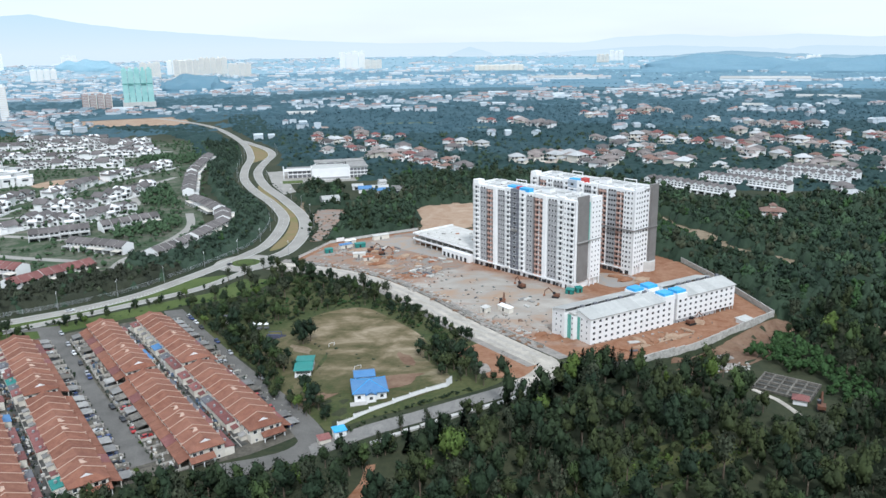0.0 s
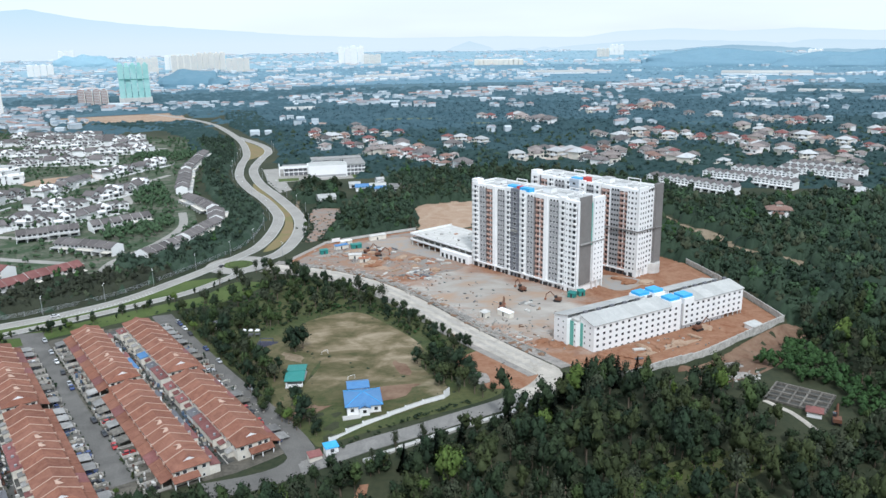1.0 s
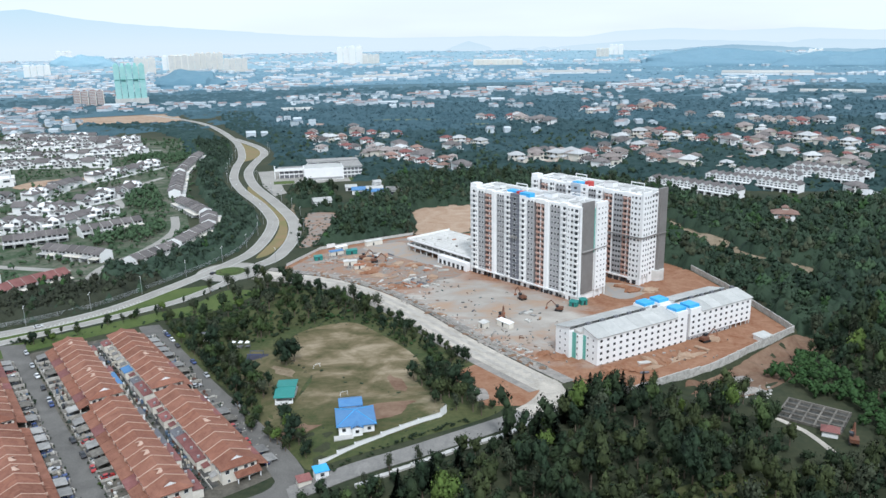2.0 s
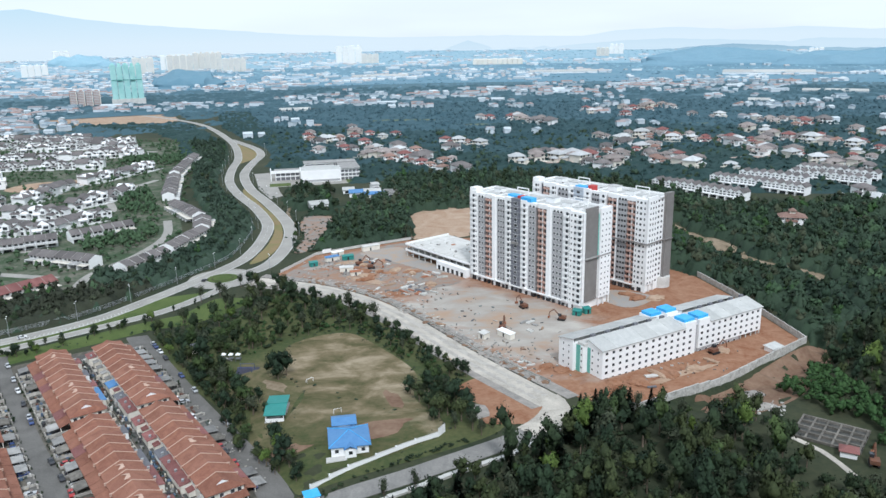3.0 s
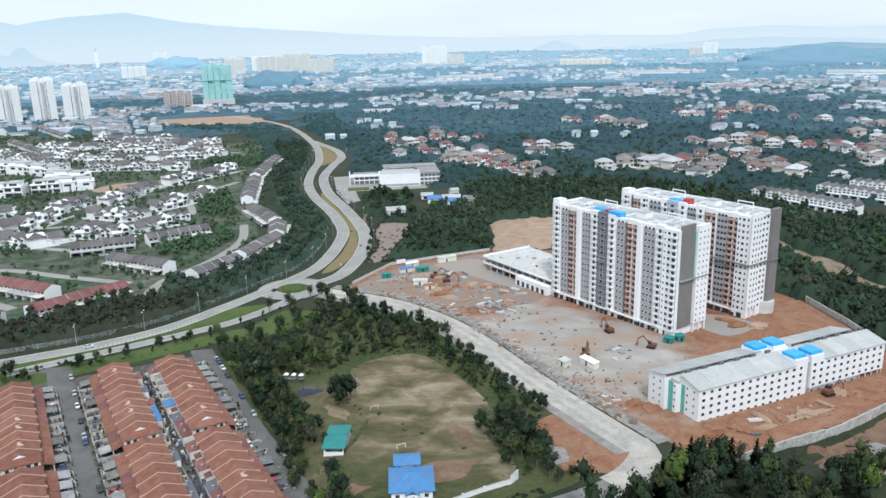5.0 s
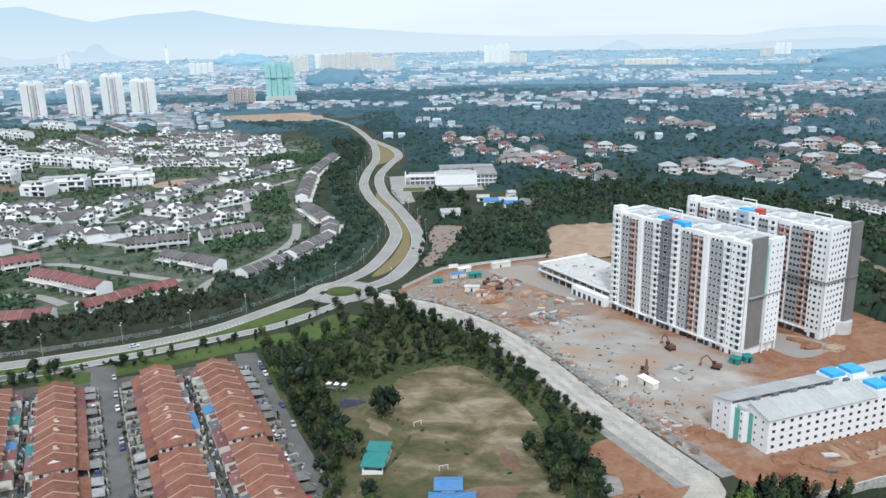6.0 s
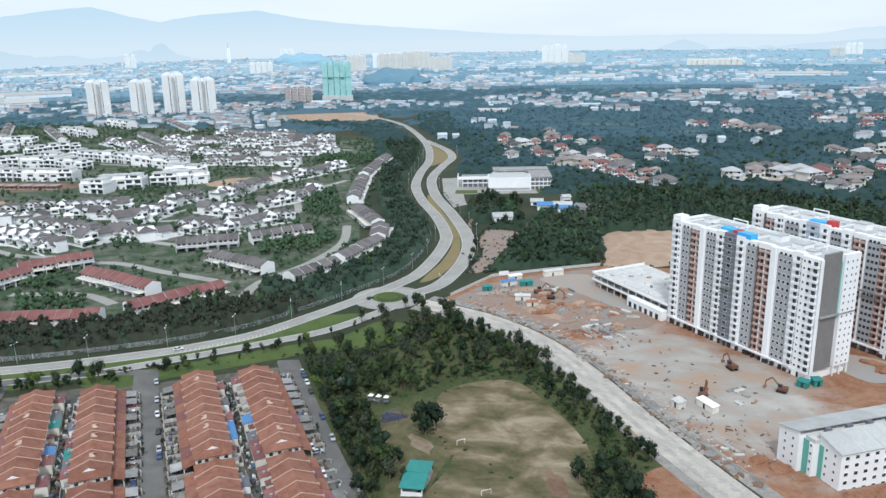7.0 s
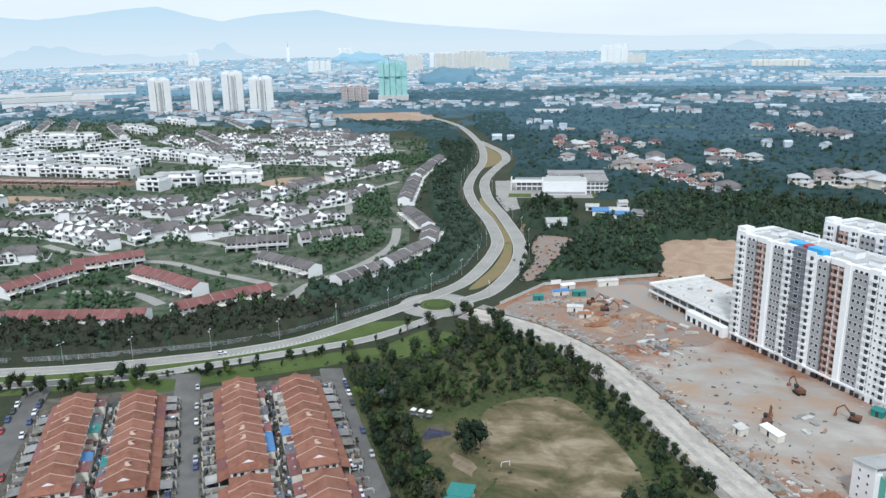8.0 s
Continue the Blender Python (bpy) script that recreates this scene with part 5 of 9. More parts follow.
ROW_DIR = Vector((0.617, -0.787, 0))
ROWS_T = [("a", (-233, 308), 22, -1), ("b", (-213, 318), 21, 1), ("c", (-183, 340), 21, -1), ("d", (-163, 350), 20, 1)]
rng = random.Random(5)
for name, (sx, sy), count, side in ROWS_T:
    # side 1: fronts face the street to the row's left hand as one walks away from the boulevard
    for i in range(count):
        gap = 0 if i < 10 else 3.5
        s = i * UW + gap
        x, y = sx + ROW_DIR.x * s, sy + ROW_DIR.y * s
        z = 1.3 if i < 10 else 0.7
        last = i in (9, count - 1)
        first = i in (0, 10)
        if side < 0:
            m = rot_frame(x + ROW_DIR.x * UW, y + ROW_DIR.y * UW, -ROW_DIR.x, -ROW_DIR.y, z)
            m = rot_frame(x, y, ROW_DIR.x, ROW_DIR.y, z) @ pose(UW, 0, 0, 0, 0, 180)
            kind = "high" if first else "low" if last else "mid"
        else:
            m = rot_frame(x, y, ROW_DIR.x, ROW_DIR.y, z)
            kind = "low" if first else "high" if last else "mid"
        v = rng.choice((0, 1, 1, 2, 2, 3, 3, 5, 5, 0, 4, 6, 7)) if kind == "mid" else rng.randrange(2)
        put((kind, v), m)
        mark_disc(x + ROW_DIR.x * 3.5, y + ROW_DIR.y * 3.5, 9)
        mark_disc(x + ROW_DIR.x * 3.5 + side * 0.787 * 9, y + ROW_DIR.y * 3.5 + side * 0.617 * 9, 5)
patch("yard_paving", [(-258, 308), (-224, 330), (-201, 340), (-161, 366), (-152, 360), (-62, 240), (-78, 226), (-132, 196), (-176, 194)], M_YARD, 0.07, "grimy paved and trodden ground round the terraces", mark=False, smooth=False)
lane_cd = [(-176, 352), (-82, 232)]
for (ax, ay), (bx, by) in ((lane_cd[0], lane_cd[1]), ((-226, 320), (-132, 200))):
    ribbon("back_lane", spline([(ax, ay), ((ax + bx) / 2, (ay + by) / 2), (bx, by)]), 5, M_LANE, 0.10, label="dark back lane between the terraces")


# ---- community hall, pavilion, guard post ----
hall = thing("community_hall", "white community hall with bright blue hipped roof", "community hall", rot_frame(-46.4, 256.2, 0.978, 0.21, ground(-41, 262)))
part("wall_main", MB().box(0.8, 0.8, -1.6, 13.0, 13.2, 3.7), M_WHITE, hall)
part("roof", MB().add([(0, 0, 3.6), (13.8, 0, 3.6), (13.8, 14, 3.6), (0, 14, 3.6), (6.6, 6.6, 6.0), (7.2, 7.4, 6.0), (0, 0, 3.35), (13.8, 0, 3.35), (13.8, 14, 3.35), (0, 14, 3.35)], [(0, 1, 4), (1, 5, 4), (1, 2, 5), (2, 3, 5), (3, 4, 5), (3, 0, 4), (9, 8, 7, 6), (0, 6, 7, 1), (1, 7, 8, 2), (2, 8, 9, 3), (3, 9, 6, 0)]), M_BLUETILE, hall)
rc = MB()
for a, b in (((0, 0, 3.68), (6.6, 6.6, 6.06)), ((13.8, 0, 3.68), (7.0, 7.0, 6.06)), ((13.8, 14, 3.68), (7.2, 7.4, 6.06)), ((0, 14, 3.68), (6.8, 7.2, 6.06))):
    rc.tube(a, b, 0.11, 0.11, 5)
part("roof_ridge", rc, M_BLUE, hall, "paler blue hip capping")
part("rear_wing", MB().box(2.2, 15.0, -1.6, 9.4, 21.0, 3.9), M_WHITE, hall)
part("rear_wing_roof", MB().gable_roof(1.5, 10.1, 14.4, 21.7, 3.9, 5.0), M_BLUETILE, hall)
part("link", MB().box(4.2, 13.2, -1.6, 7.4, 15.0, 3.0), M_WHITE, hall)
for x in (3.2, 8.4):
    part("door", MB().box(x - 0.5, 14.94, 0.0, x + 0.5, 15.04, 3.2), M_DARKWALL, hall)
part("porch", MB().box(5.2, -0.9, -1.6, 8.8, 0.8, 3.0), M_WHITE, hall)
part("porch_roof", MB().gable_roof(-1.3, 2.6, -9.2, -4.8, 3.2, 4.4, 0.2, pose(0, 0, 0, 0, 0, 90)), M_BLUETILE, hall)
for x in (2.6, 7.0, 11.2):
    part("window", WIN, None, hall, m=pose(x, 0.8 if x != 7.0 else -0.9, 1.2))
part("apron", MB().box(-1, -2, -1.6, 14.6, 0.8, -0.02), M_KERB, hall, "concrete apron")
mark_disc(-40, 261, 12)
pav = thing("park_pavilion", "open park shelter with teal metal roof on white posts", "park shelter", rot_frame(-75.4, 284.4, 0.993, 0.115, ground(-71, 291)))
part("roof", MB().slab([(0, 0, 3.1), (7.8, 0, 3.1), (7.8, 8.2, 3.8), (0, 8.2, 3.8)], 0.18).slab([(0, 8.2, 3.8), (7.8, 8.2, 3.8), (7.8, 16.4, 3.1), (0, 16.4, 3.1)], 0.18), M_TEAL, pav)
part("ridge_cap", MB().tube((0, 8.2, 3.86), (7.8, 8.2, 3.86), 0.14, 0.14, 6), M_TEAL, pav)
for x in (0.6, 6.9):
    for y in (0.8, 5.6, 10.4, 15.2):
        part("post", MB().box(x, y, -0.8, x + 0.3, y + 0.3, 3.0 + 0.07 * min(y, 16.1 - y)), M_WHITE, pav)
part("floor", MB().box(0.3, 0.3, -0.8, 7.5, 16.0, 0.15), M_KERB, pav)
part("low_wall", MB().box(0.6, 0.4, 0.1, 7.2, 0.7, 1.5), M_WHITE, pav)
part("back_panel", MB().box(0.4, 1.2, 0.1, 0.65, 15.0, 2.2), M_WHITE, pav)
mark_disc(-71, 282, 8)
gp = thing("guard_post", "small white guard post with blue flat roof", "guard post", rot_frame(-49.2, 232.6, 0.9, 0.45, ground(-48, 234)))
part("wall_main", MB().box(0.3, 0.3, -1, 4.5, 3.9, 2.6), M_WHITE, gp)
part("roof", MB().slab([(0, 0, 2.8), (4.8, 0, 2.8), (4.8, 4.2, 3.1), (0, 4.2, 3.1)], 0.2), M_BLUE, gp)
part("window", WIN, None, gp, m=pose(2.4, 0.3, 1.0))
gp2 = thing("lean_to_shed", "low shed with a red sheet roof beside the guard post", "shed", rot_frame(-54.2, 230.2, 0.9, 0.45, ground(-53, 231)))
part("wall_main", MB().box(0.2, 0.2, -1, 4.4, 3.6, 1.9), M_CREAM, gp2)
part("roof", MB().slab([(0, 0, 2.0), (4.7, 0, 2.0), (4.7, 4.0, 2.4), (0, 4.0, 2.4)], 0.15), M_MAROONSHEET, gp2)
mark_disc(-51, 233, 6)


# ---- houses of the estates ----
def body(name, me, label, category, group):
    return tagged(new(name, me), label, category, group)


def estate_house(v):
    """A white detached house: two stepped blocks under brown-grey gables, gable end to the street."""
    w, g, r = MB(), MB(), MB()
    w.gable_wall(-5, 5, -4.6, 4.6, -0.6, 5.8, 8.4, pose(0, 0, 0, 0, 0, 90))
    w.box(4.0, -3.5, -0.6, 7.4, 3.5, 6.6 + v % 2).box(-7.0, -8.2, -0.6, -1.5 + v % 3, -4.9, 3.2)
    w.box(-8.5, -12, -0.5, 8.5, -11.8, 1.1).box(-8.6, -12, -0.5, -8.4, 7, 1.3)
    if v % 2:
        w.box(-1.0, -7.0, 3.0, 3.6, -5.0, 6.6)
    for x0, x1 in ((-3.4, -0.8), (0.9, 3.2)):
        g.box(x0, -5.08, 3.9, x1, -4.8, 5.4)
        g.box(x0, -5.08, 0.4, x1, -4.8, 2.6)
    g.box(-6.4, -8.28, 0.1, -2.2, -7.9, 2.3).box(4.8, -3.58, 3.6, 6.6, -3.3, 5.2)
    if v % 2:
        g.box(-0.2, -7.08, 3.8, 2.8, -6.8, 5.6)
    label = ("white two-storey house with brown-grey gabled roof", "white stepped villa with grey-brown tiled roof", "white semi-detached house with dark grey gables", "white house with grey-brown hipped roof")[v % 4]
    h = body("estate_house", joined("estate_house", (w, M_WHITE), (g, M_WINDOW)), label, "house", "white estate houses")
    if v % 4 == 3:
        r.hip_roof(-5.5, 5.5, -6.0, 6.0, 5.9, 8.6)
    else:
        r.gable_roof(-5.9, 5.9, -5.8, 5.8, 5.2, 8.8, 0.25, pose(0, 0, 0, 0, 0, 90))
    part("roof", r, M_BROWNROOF, h)
    part("side_roof", MB().slab([(3.8, -3.9, 7.6), (7.8, -3.9, 6.7 + v % 2), (7.8, 3.9, 6.7 + v % 2), (3.8, 3.9, 7.6)], 0.2), M_BROWNROOF, h)
    part("porch_roof", MB().slab([(-7.4, -8.6, 3.3), (-1.1 + v % 3, -8.6, 3.3), (-1.1 + v % 3, -5, 4.3), (-7.4, -5, 4.3)], 0.2), M_WHITE if v % 2 else M_BROWNROOF, h)
    return h


def modern_house(v):
    """A white flat-roofed modern house."""
    w, g = MB(), MB()
    w.box(-6, -6, -0.5, 6, 7, 7.4).box(-5.5, -7.4, 3.6, 1.5, -6, 4.4).box(5.8, -7.6, -0.5, 6.3, 7.2, 8.6)
    for x in (-3.4, 2.8):
        g.box(x - 2.1, -6.06, 4.4, x + 2.1, -5.7, 6.8).box(x - 2.3, -6.06, 0.2, x + 2.3, -5.7, 3.0)
    g.box(-6.06, -3, 4.2, -5.7, 2, 6.0)
    h = body("modern_house", joined("modern_house", (w, M_WHITE), (g, M_WINDOW)), "white cubic three-storey house with flat roof and dark glazing", "house", "new flat-roofed houses")
    part("upper_storey", joined("upper_storey", (MB().box(-4.5 + v, -3.5, 7.4, 4.0 + v, 6.5, 10.2), M_WHITE), (MB().box(-3 + v, -3.56, 8.0, 2 + v, -3.3, 9.7), M_WINDOW), (MB().box(-5 + v, -4.3, 10.2, 4.6 + v, 7, 10.5), M_ROOF_EDGE)), None, h)
    part("roof", MB().box(-6.6, -7, 7.3, 6.6, 2.0, 7.7), M_WHITE, h)
    return h


def row_house(v, roof, label, group):
    """One house of a plain terrace, ridge along x, front at -y."""
    w, g = MB().gable_wall(0, 7, -5.2, 5.2, -0.6, 6.0, 8.0), MB()
    w.box(0.0, -9.4, -0.5, 0.35, -5.2, 3.0)
    for x in (1.9, 5.0):
        g.box(x - 1, -5.28, 3.7, x + 1, -5.0, 5.2).box(x - 0.9, 5.0, 3.7, x + 0.9, 5.28, 5.1)
    g.box(1.0, -5.28, 0.1, 5.6, -5.0, 2.4)
    h = body("row_house", joined("row_house", (w, M_WHITE), (g, M_WINDOW), (MB().slab([(-0.07, -6.75, 5.6), (0.07, -6.75, 5.6), (0.07, 0, 8.42), (-0.07, 0, 8.42)], 0.3), M_PARTYCAP)), label, "terraced house", group)
    part("roof", MB().gable_roof(0, 7, -6.7, 6.7, 5.45, 8.3), roof, h)
    part("porch_slab", MB().box(0.2, -9.5, 2.7, 6.8, -5.2, 3.0), M_ROOF_EDGE if v else M_CREAM, h)
    return h


def saw_house(v):
    """A town house of a stepped row: its white gable faces the street, the brown roof runs back."""
    m = pose(3.75, 0, 0, 0, 0, 90)
    w, g = MB().gable_wall(-6, 6, -3.7, 3.7, -0.6, 7.4, 10.0, m), MB()
    w.box(0.4, -8.0, 2.7, 7.1, -6, 3.5).box(0.0, -9.5, -0.6, 0.3, -6, 2.7)
    for x in (2.1, 5.4):
        g.box(x - 1.1, -6.08, 3.9, x + 1.1, -5.8, 5.0).box(x - 0.9, -6.08, 6.0, x + 0.9, -5.8, 7.1)
    g.box(0.8, -6.08, 0.1, 6.6, -5.8, 2.4)
    h = body("town_house", joined("town_house", (w, M_WHITE), (g, M_WINDOW)), "white gabled town house with a grey-brown roof", "town house", "stepped town houses")
    part("roof", MB().gable_roof(-6.3, 6.6, -4.0, 4.0, 7.3, 10.3, 0.25, m), M_BROWNROOF, h)
    part("roof_edge", MB().slab([(-0.2, -6.6, 7.9), (0.2, -6.6, 7.9), (0.2, 6.4, 7.9), (-0.2, 6.4, 7.9)], 0.5), M_WHITE, h)
    return h


def bungalow(v):
    """A large detached house with hipped roofs."""
    roof = (M_ORANGE, M_HILLROOF, M_MAROON, M_BROWNROOF, M_PALEROOF, M_HILLROOF)[v % 6]
    words = ("orange", "haze-paled brown", "maroon", "grey-brown", "pale grey", "haze-paled brown")[v % 6]
    w, g = MB(), MB()
    up = 6.3 + 0.5 * (v % 3)
    w.box(-7, -5.5, -0.8, 7, 5.5, up).box(-4.5 + v, -9.5, -0.8, 2.5 + v, -5.5, 4.9 if v % 2 else 3.3)
    w.box(-9.5, -8.5, 2.9, -5, -5.5, 3.2).box(-9.4, -8.4, -0.8, -9.0, -8.0, 2.9).box(-11, -13, -0.8, 11, -12.8, 1.3)
    if v % 2 == 0:
        w.box(6.9, -4.0, -0.8, 10.5, 4.0, 3.4)
    for x in (-5, -1.5, 4.8):
        g.box(x - 1.1, -5.58, up - 2.4, x + 1.1, -5.3, up - 0.7)
    g.box(-2 + v, -9.58, 1.0, 0.6 + v, -9.3, 2.9).box(-6, -5.58, 0.3, -3.5, -5.3, 2.6).box(3.2, -5.58, 0.3, 6.2, -5.3, 2.6)
    h = body("detached_house", joined("detached_house", (w, M_CREAM if v % 3 == 1 else M_WHITE), (g, M_WINDOW)), "large detached house with %s hipped roofs among trees" % words, "house", "hillside houses")
    r = MB().hip_roof(-8.0, 8.0, -6.6, 6.6, up - 0.1, up + 3.0).hip_roof(-5.2 + v, 3.2 + v, -10.2, -4.5, 4.8 if v % 2 else 3.2, 7.0 if v % 2 else 5.2)
    part("roof", r.hip_roof(-10.0, -4.6, -8.9, -3.0, 3.2, 4.6) if v % 2 else r.hip_roof(6.4, 11.0, -4.5, 4.5, 3.4, 5.0), roof, h)
    return h


for v in range(4):
    protos["estate", v] = estate_house(v)
for v in range(2):
    protos["modern", v] = modern_house(v)
    protos["maroon", v] = row_house(v, M_MAROON, "white terraced house with maroon tiled roof", "maroon terraces")
    protos["brown", v] = row_house(v, M_BROWNROOF, "white terraced house with brown-grey tiled roof", "brown terraces")
protos["saw", 0] = saw_house(0)
for v in range(6):
    protos["bungalow", v] = bungalow(v)
hr = random.Random(21)


def put_house(kind, n, x, y, ang, size=1.0, r=9):
    mark_disc(x, y, r)
    return put((kind, hr.randrange(n)), Matrix.Translation((x, y, ground(x, y))) @ pose(0, 0, 0, 0, 0, ang) @ Matrix.Diagonal((size, size, size, 1)))


def terrace_line(kind, a, b, n_kinds=2, width=7.0, flip=False):
    """Units side by side from a to b."""
    if flip:
        a, b = b, a
    L = math.hypot(b[0] - a[0], b[1] - a[1])
    n = max(2, round(L / width))
    dx, dy = (b[0] - a[0]) / L, (b[1] - a[1]) / L
    ang = math.degrees(math.atan2(dy, dx))
    for i in range(n):
        x, y = a[0] + dx * L * i / n, a[1] + dy * L * i / n
        put((kind, hr.randrange(n_kinds)), Matrix.Translation((x, y, ground(x, y) + (0, 0.55, 0.25)[i // 3 % 3])) @ pose(0, 0, 0, 0, 0, ang))
        mark_disc(x + dx * 3.5, y + dy * 3.5, 7)


for a, b in (((-385, 400), (-376, 449)), ((-388, 454), (-360, 487)), ((-338, 458), (-279, 440)), ((-360, 360), (-275, 394)), ((-270, 406), (-242, 451)), ((-420, 335), (-366, 357))):
    terrace_line("maroon", a, b)
for a, b in (((-327, 530), (-291, 550)), ((-287, 558), (-254, 589)), ((-284, 510), (-236, 493)), ((-214, 477), (-200, 512)), ((-202, 520), (-195, 570)), ((-197, 576), (-207, 606)), ((-250, 664), (-213, 616)), ((-268, 696), (-300, 795)), ((-306, 812), (-328, 934)),
             ((-1054, 1028), (-1180, 1172)), ((-974, 1015), (-1120, 1172)), ((-861, 1011), (-1010, 1142)), ((-656, 980), (-790, 1094)), ((-737, 1149), (-860, 1264))):
    terrace_line("brown", a, b)


turns = random.Random(5)


def house_line(kind, n, pts, spacing, jitter=2.0, size=(0.9, 1.1), turn=0):
    line = spline(pts, 2.0)
    acc = spacing
    for (ax, ay), (bx, by) in zip(line, line[1:]):
        acc += math.hypot(bx - ax, by - ay)
        if acc >= spacing:
            acc = 0
            ang = math.degrees(math.atan2(by - ay, bx - ax)) + turn
            x, y = ax + hr.uniform(-jitter, jitter), ay + hr.uniform(-jitter, jitter)
            if not taken(x, y):
                put_house(kind, n, x, y, ang + hr.uniform(-8, 8) + (hr.choice((0, 0, 90)) if kind == "modern" else turns.choice((0, 0, 90))), hr.uniform(*size), 3)


LINES = [[(-395, 689), (-394, 746), (-382, 792), (-368, 827), (-353, 873)], [(-340, 673), (-325, 708), (-320, 734)], [(-422, 663), (-419, 690)], [(-378, 641), (-352, 639), (-325, 634)],
         [(-355, 584), (-325, 582), (-314, 594), (-308, 614), (-292, 631)], [(-572, 580), (-535, 605)], [(-536, 617), (-519, 627)], [(-503, 619), (-451, 642)], [(-526, 521), (-498, 530), (-472, 526), (-435, 520), (-404, 506)],
         [(-470, 558), (-413, 555)], [(-403, 531), (-393, 550), (-370, 550), (-357, 563)], [(-420, 589), (-412, 604), (-411, 641)], [(-458, 453), (-434, 473)], [(-617, 562), (-540, 521)], [(-540, 484), (-486, 467)],
         [(-650, 600), (-610, 590)], [(-470, 600), (-440, 610)], [(-490, 580), (-520, 560)]]
for pts in LINES:
    house_line("estate", 4, pts, 11.2, 1.0, (0.96, 1.12))
for pts in ([(-773, 1007), (-683, 954), (-591, 902)], [(-608, 950), (-560, 930)], [(-670, 1119), (-598, 1120), (-542, 1132)], [(-583, 1012), (-541, 1022), (-501, 1043), (-433, 1024)], [(-553, 931), (-511, 942), (-469, 952), (-404, 978)],
            [(-526, 872), (-487, 877), (-459, 880), (-407, 884)], [(-702, 1042), (-648, 1035), (-623, 1060)], [(-630, 944), (-614, 971)], [(-577, 877), (-555, 892)], [(-455, 986), (-402, 958)], [(-620, 1075), (-540, 1080), (-470, 1085)]):
    house_line("estate", 4, pts, 12.2, 1.2, (1.0, 1.18))
for pts in ([(-771, 725), (-675, 735), (-595, 749)], [(-849, 746), (-746, 772)], [(-867, 814), (-875, 864)], [(-783, 798), (-720, 814), (-639, 808)], [(-802, 893), (-788, 918), (-765, 935)], [(-710, 873), (-636, 862), (-545, 832)],
            [(-541, 697), (-521, 696)], [(-535, 717), (-503, 726)], [(-497, 741), (-459, 761)], [(-516, 792), (-479, 791)], [(-994, 957), (-937, 970), (-880, 983)], [(-1074, 981), (-1169, 1105)], [(-937, 1102), (-854, 1065)],
            [(-940, 1215), (-878, 1182)], [(-949, 825), (-951, 868)], [(-900, 780), (-850, 800), (-810, 830)], [(-740, 850), (-700, 840)], [(-960, 920), (-900, 900), (-850, 930)]):
    house_line("modern", 2, pts, 12.6, 1.2, (0.98, 1.18))
for a, b in (((165, 735), (225, 671)), ((222, 754), (283, 692)), ((300, 775), (352, 728)), ((318, 800), (372, 752)), ((255, 775), (300, 735))):
    terrace_line("saw", a, b, 1, 7.5)
NEAR_SLOPE = (((-239, 1120), (-105, 949), 16), ((-101, 972), (-11, 825), 15), ((172, 1078), (258, 1070), 9), ((63, 936), (147, 850), 13), ((204, 925), (255, 843), 10), ((251, 1100), (325, 1009), 14), ((383, 1117), (458, 948), 16), ((39, 1351), (123, 1254), 12), ((198, 1425), (237, 1370), 6), ((274, 1467), (364, 1509), 10), ((377, 1305), (518, 1205), 14))
FAR_SLOPE = (((310, 690), (330, 665), 3), ((90, 900), (200, 880), 9), ((300, 940), (420, 880), 14), ((450, 820), (600, 900), 14), ((340, 850), (420, 800), 8), ((480, 1080), (640, 1050), 12), ((-60, 1060), (0, 1030), 5), ((330, 1000), (460, 1040), 10), ((-190, 1180), (-120, 1100), 6), ((560, 960), (700, 1000), 10), ((420, 730), (520, 780), 7), ((140, 960), (230, 980), 8))
for a, b, n in NEAR_SLOPE + FAR_SLOPE:
    for i in range(int(n * 1.15)):
        for tries in range(6):
            q = hr.random()
            x, y = a[0] + (b[0] - a[0]) * q + hr.gauss(0, 15), a[1] + (b[1] - a[1]) * q + hr.gauss(0, 22)
            if not taken(x, y):
                put_house("bungalow", 6, x, y, hr.uniform(-60, 60), hr.uniform(0.7, 1.2), 6)
                break

# ---- white institute building by the boulevard ----
inst = thing("institute_building", "white modern institute building with flat roofs and glazed side", "public building", rot_frame(-167, 774, 0.967, 0.255))
part("forecourt", MB().box(-34, -14, -0.3, 66, 70, 0.12), M_BLVD, inst, "paved forecourt")
part("lawn", MB().box(44, -12, -0.2, 64, 12, 0.2), M_GRASS, inst, "green lawn")
part("lawn", MB().box(-30, -12, -0.2, -10, 4, 0.18), M_GRASS, inst, "green lawn")
hallb = part("wall_hall", MB().box(0, 0, 0, 39, 22, 12), M_WHITE, inst)
part("hall_roof", MB().box(0.6, 0.6, 12, 38.4, 21.4, 12.3), M_METALROOF, hallb, "pale grey flat roof")
part("hall_band", MB().box(1, -0.08, 0.6, 38, 0.3, 2.6), M_GREYWALL, hallb, "grey plinth band")
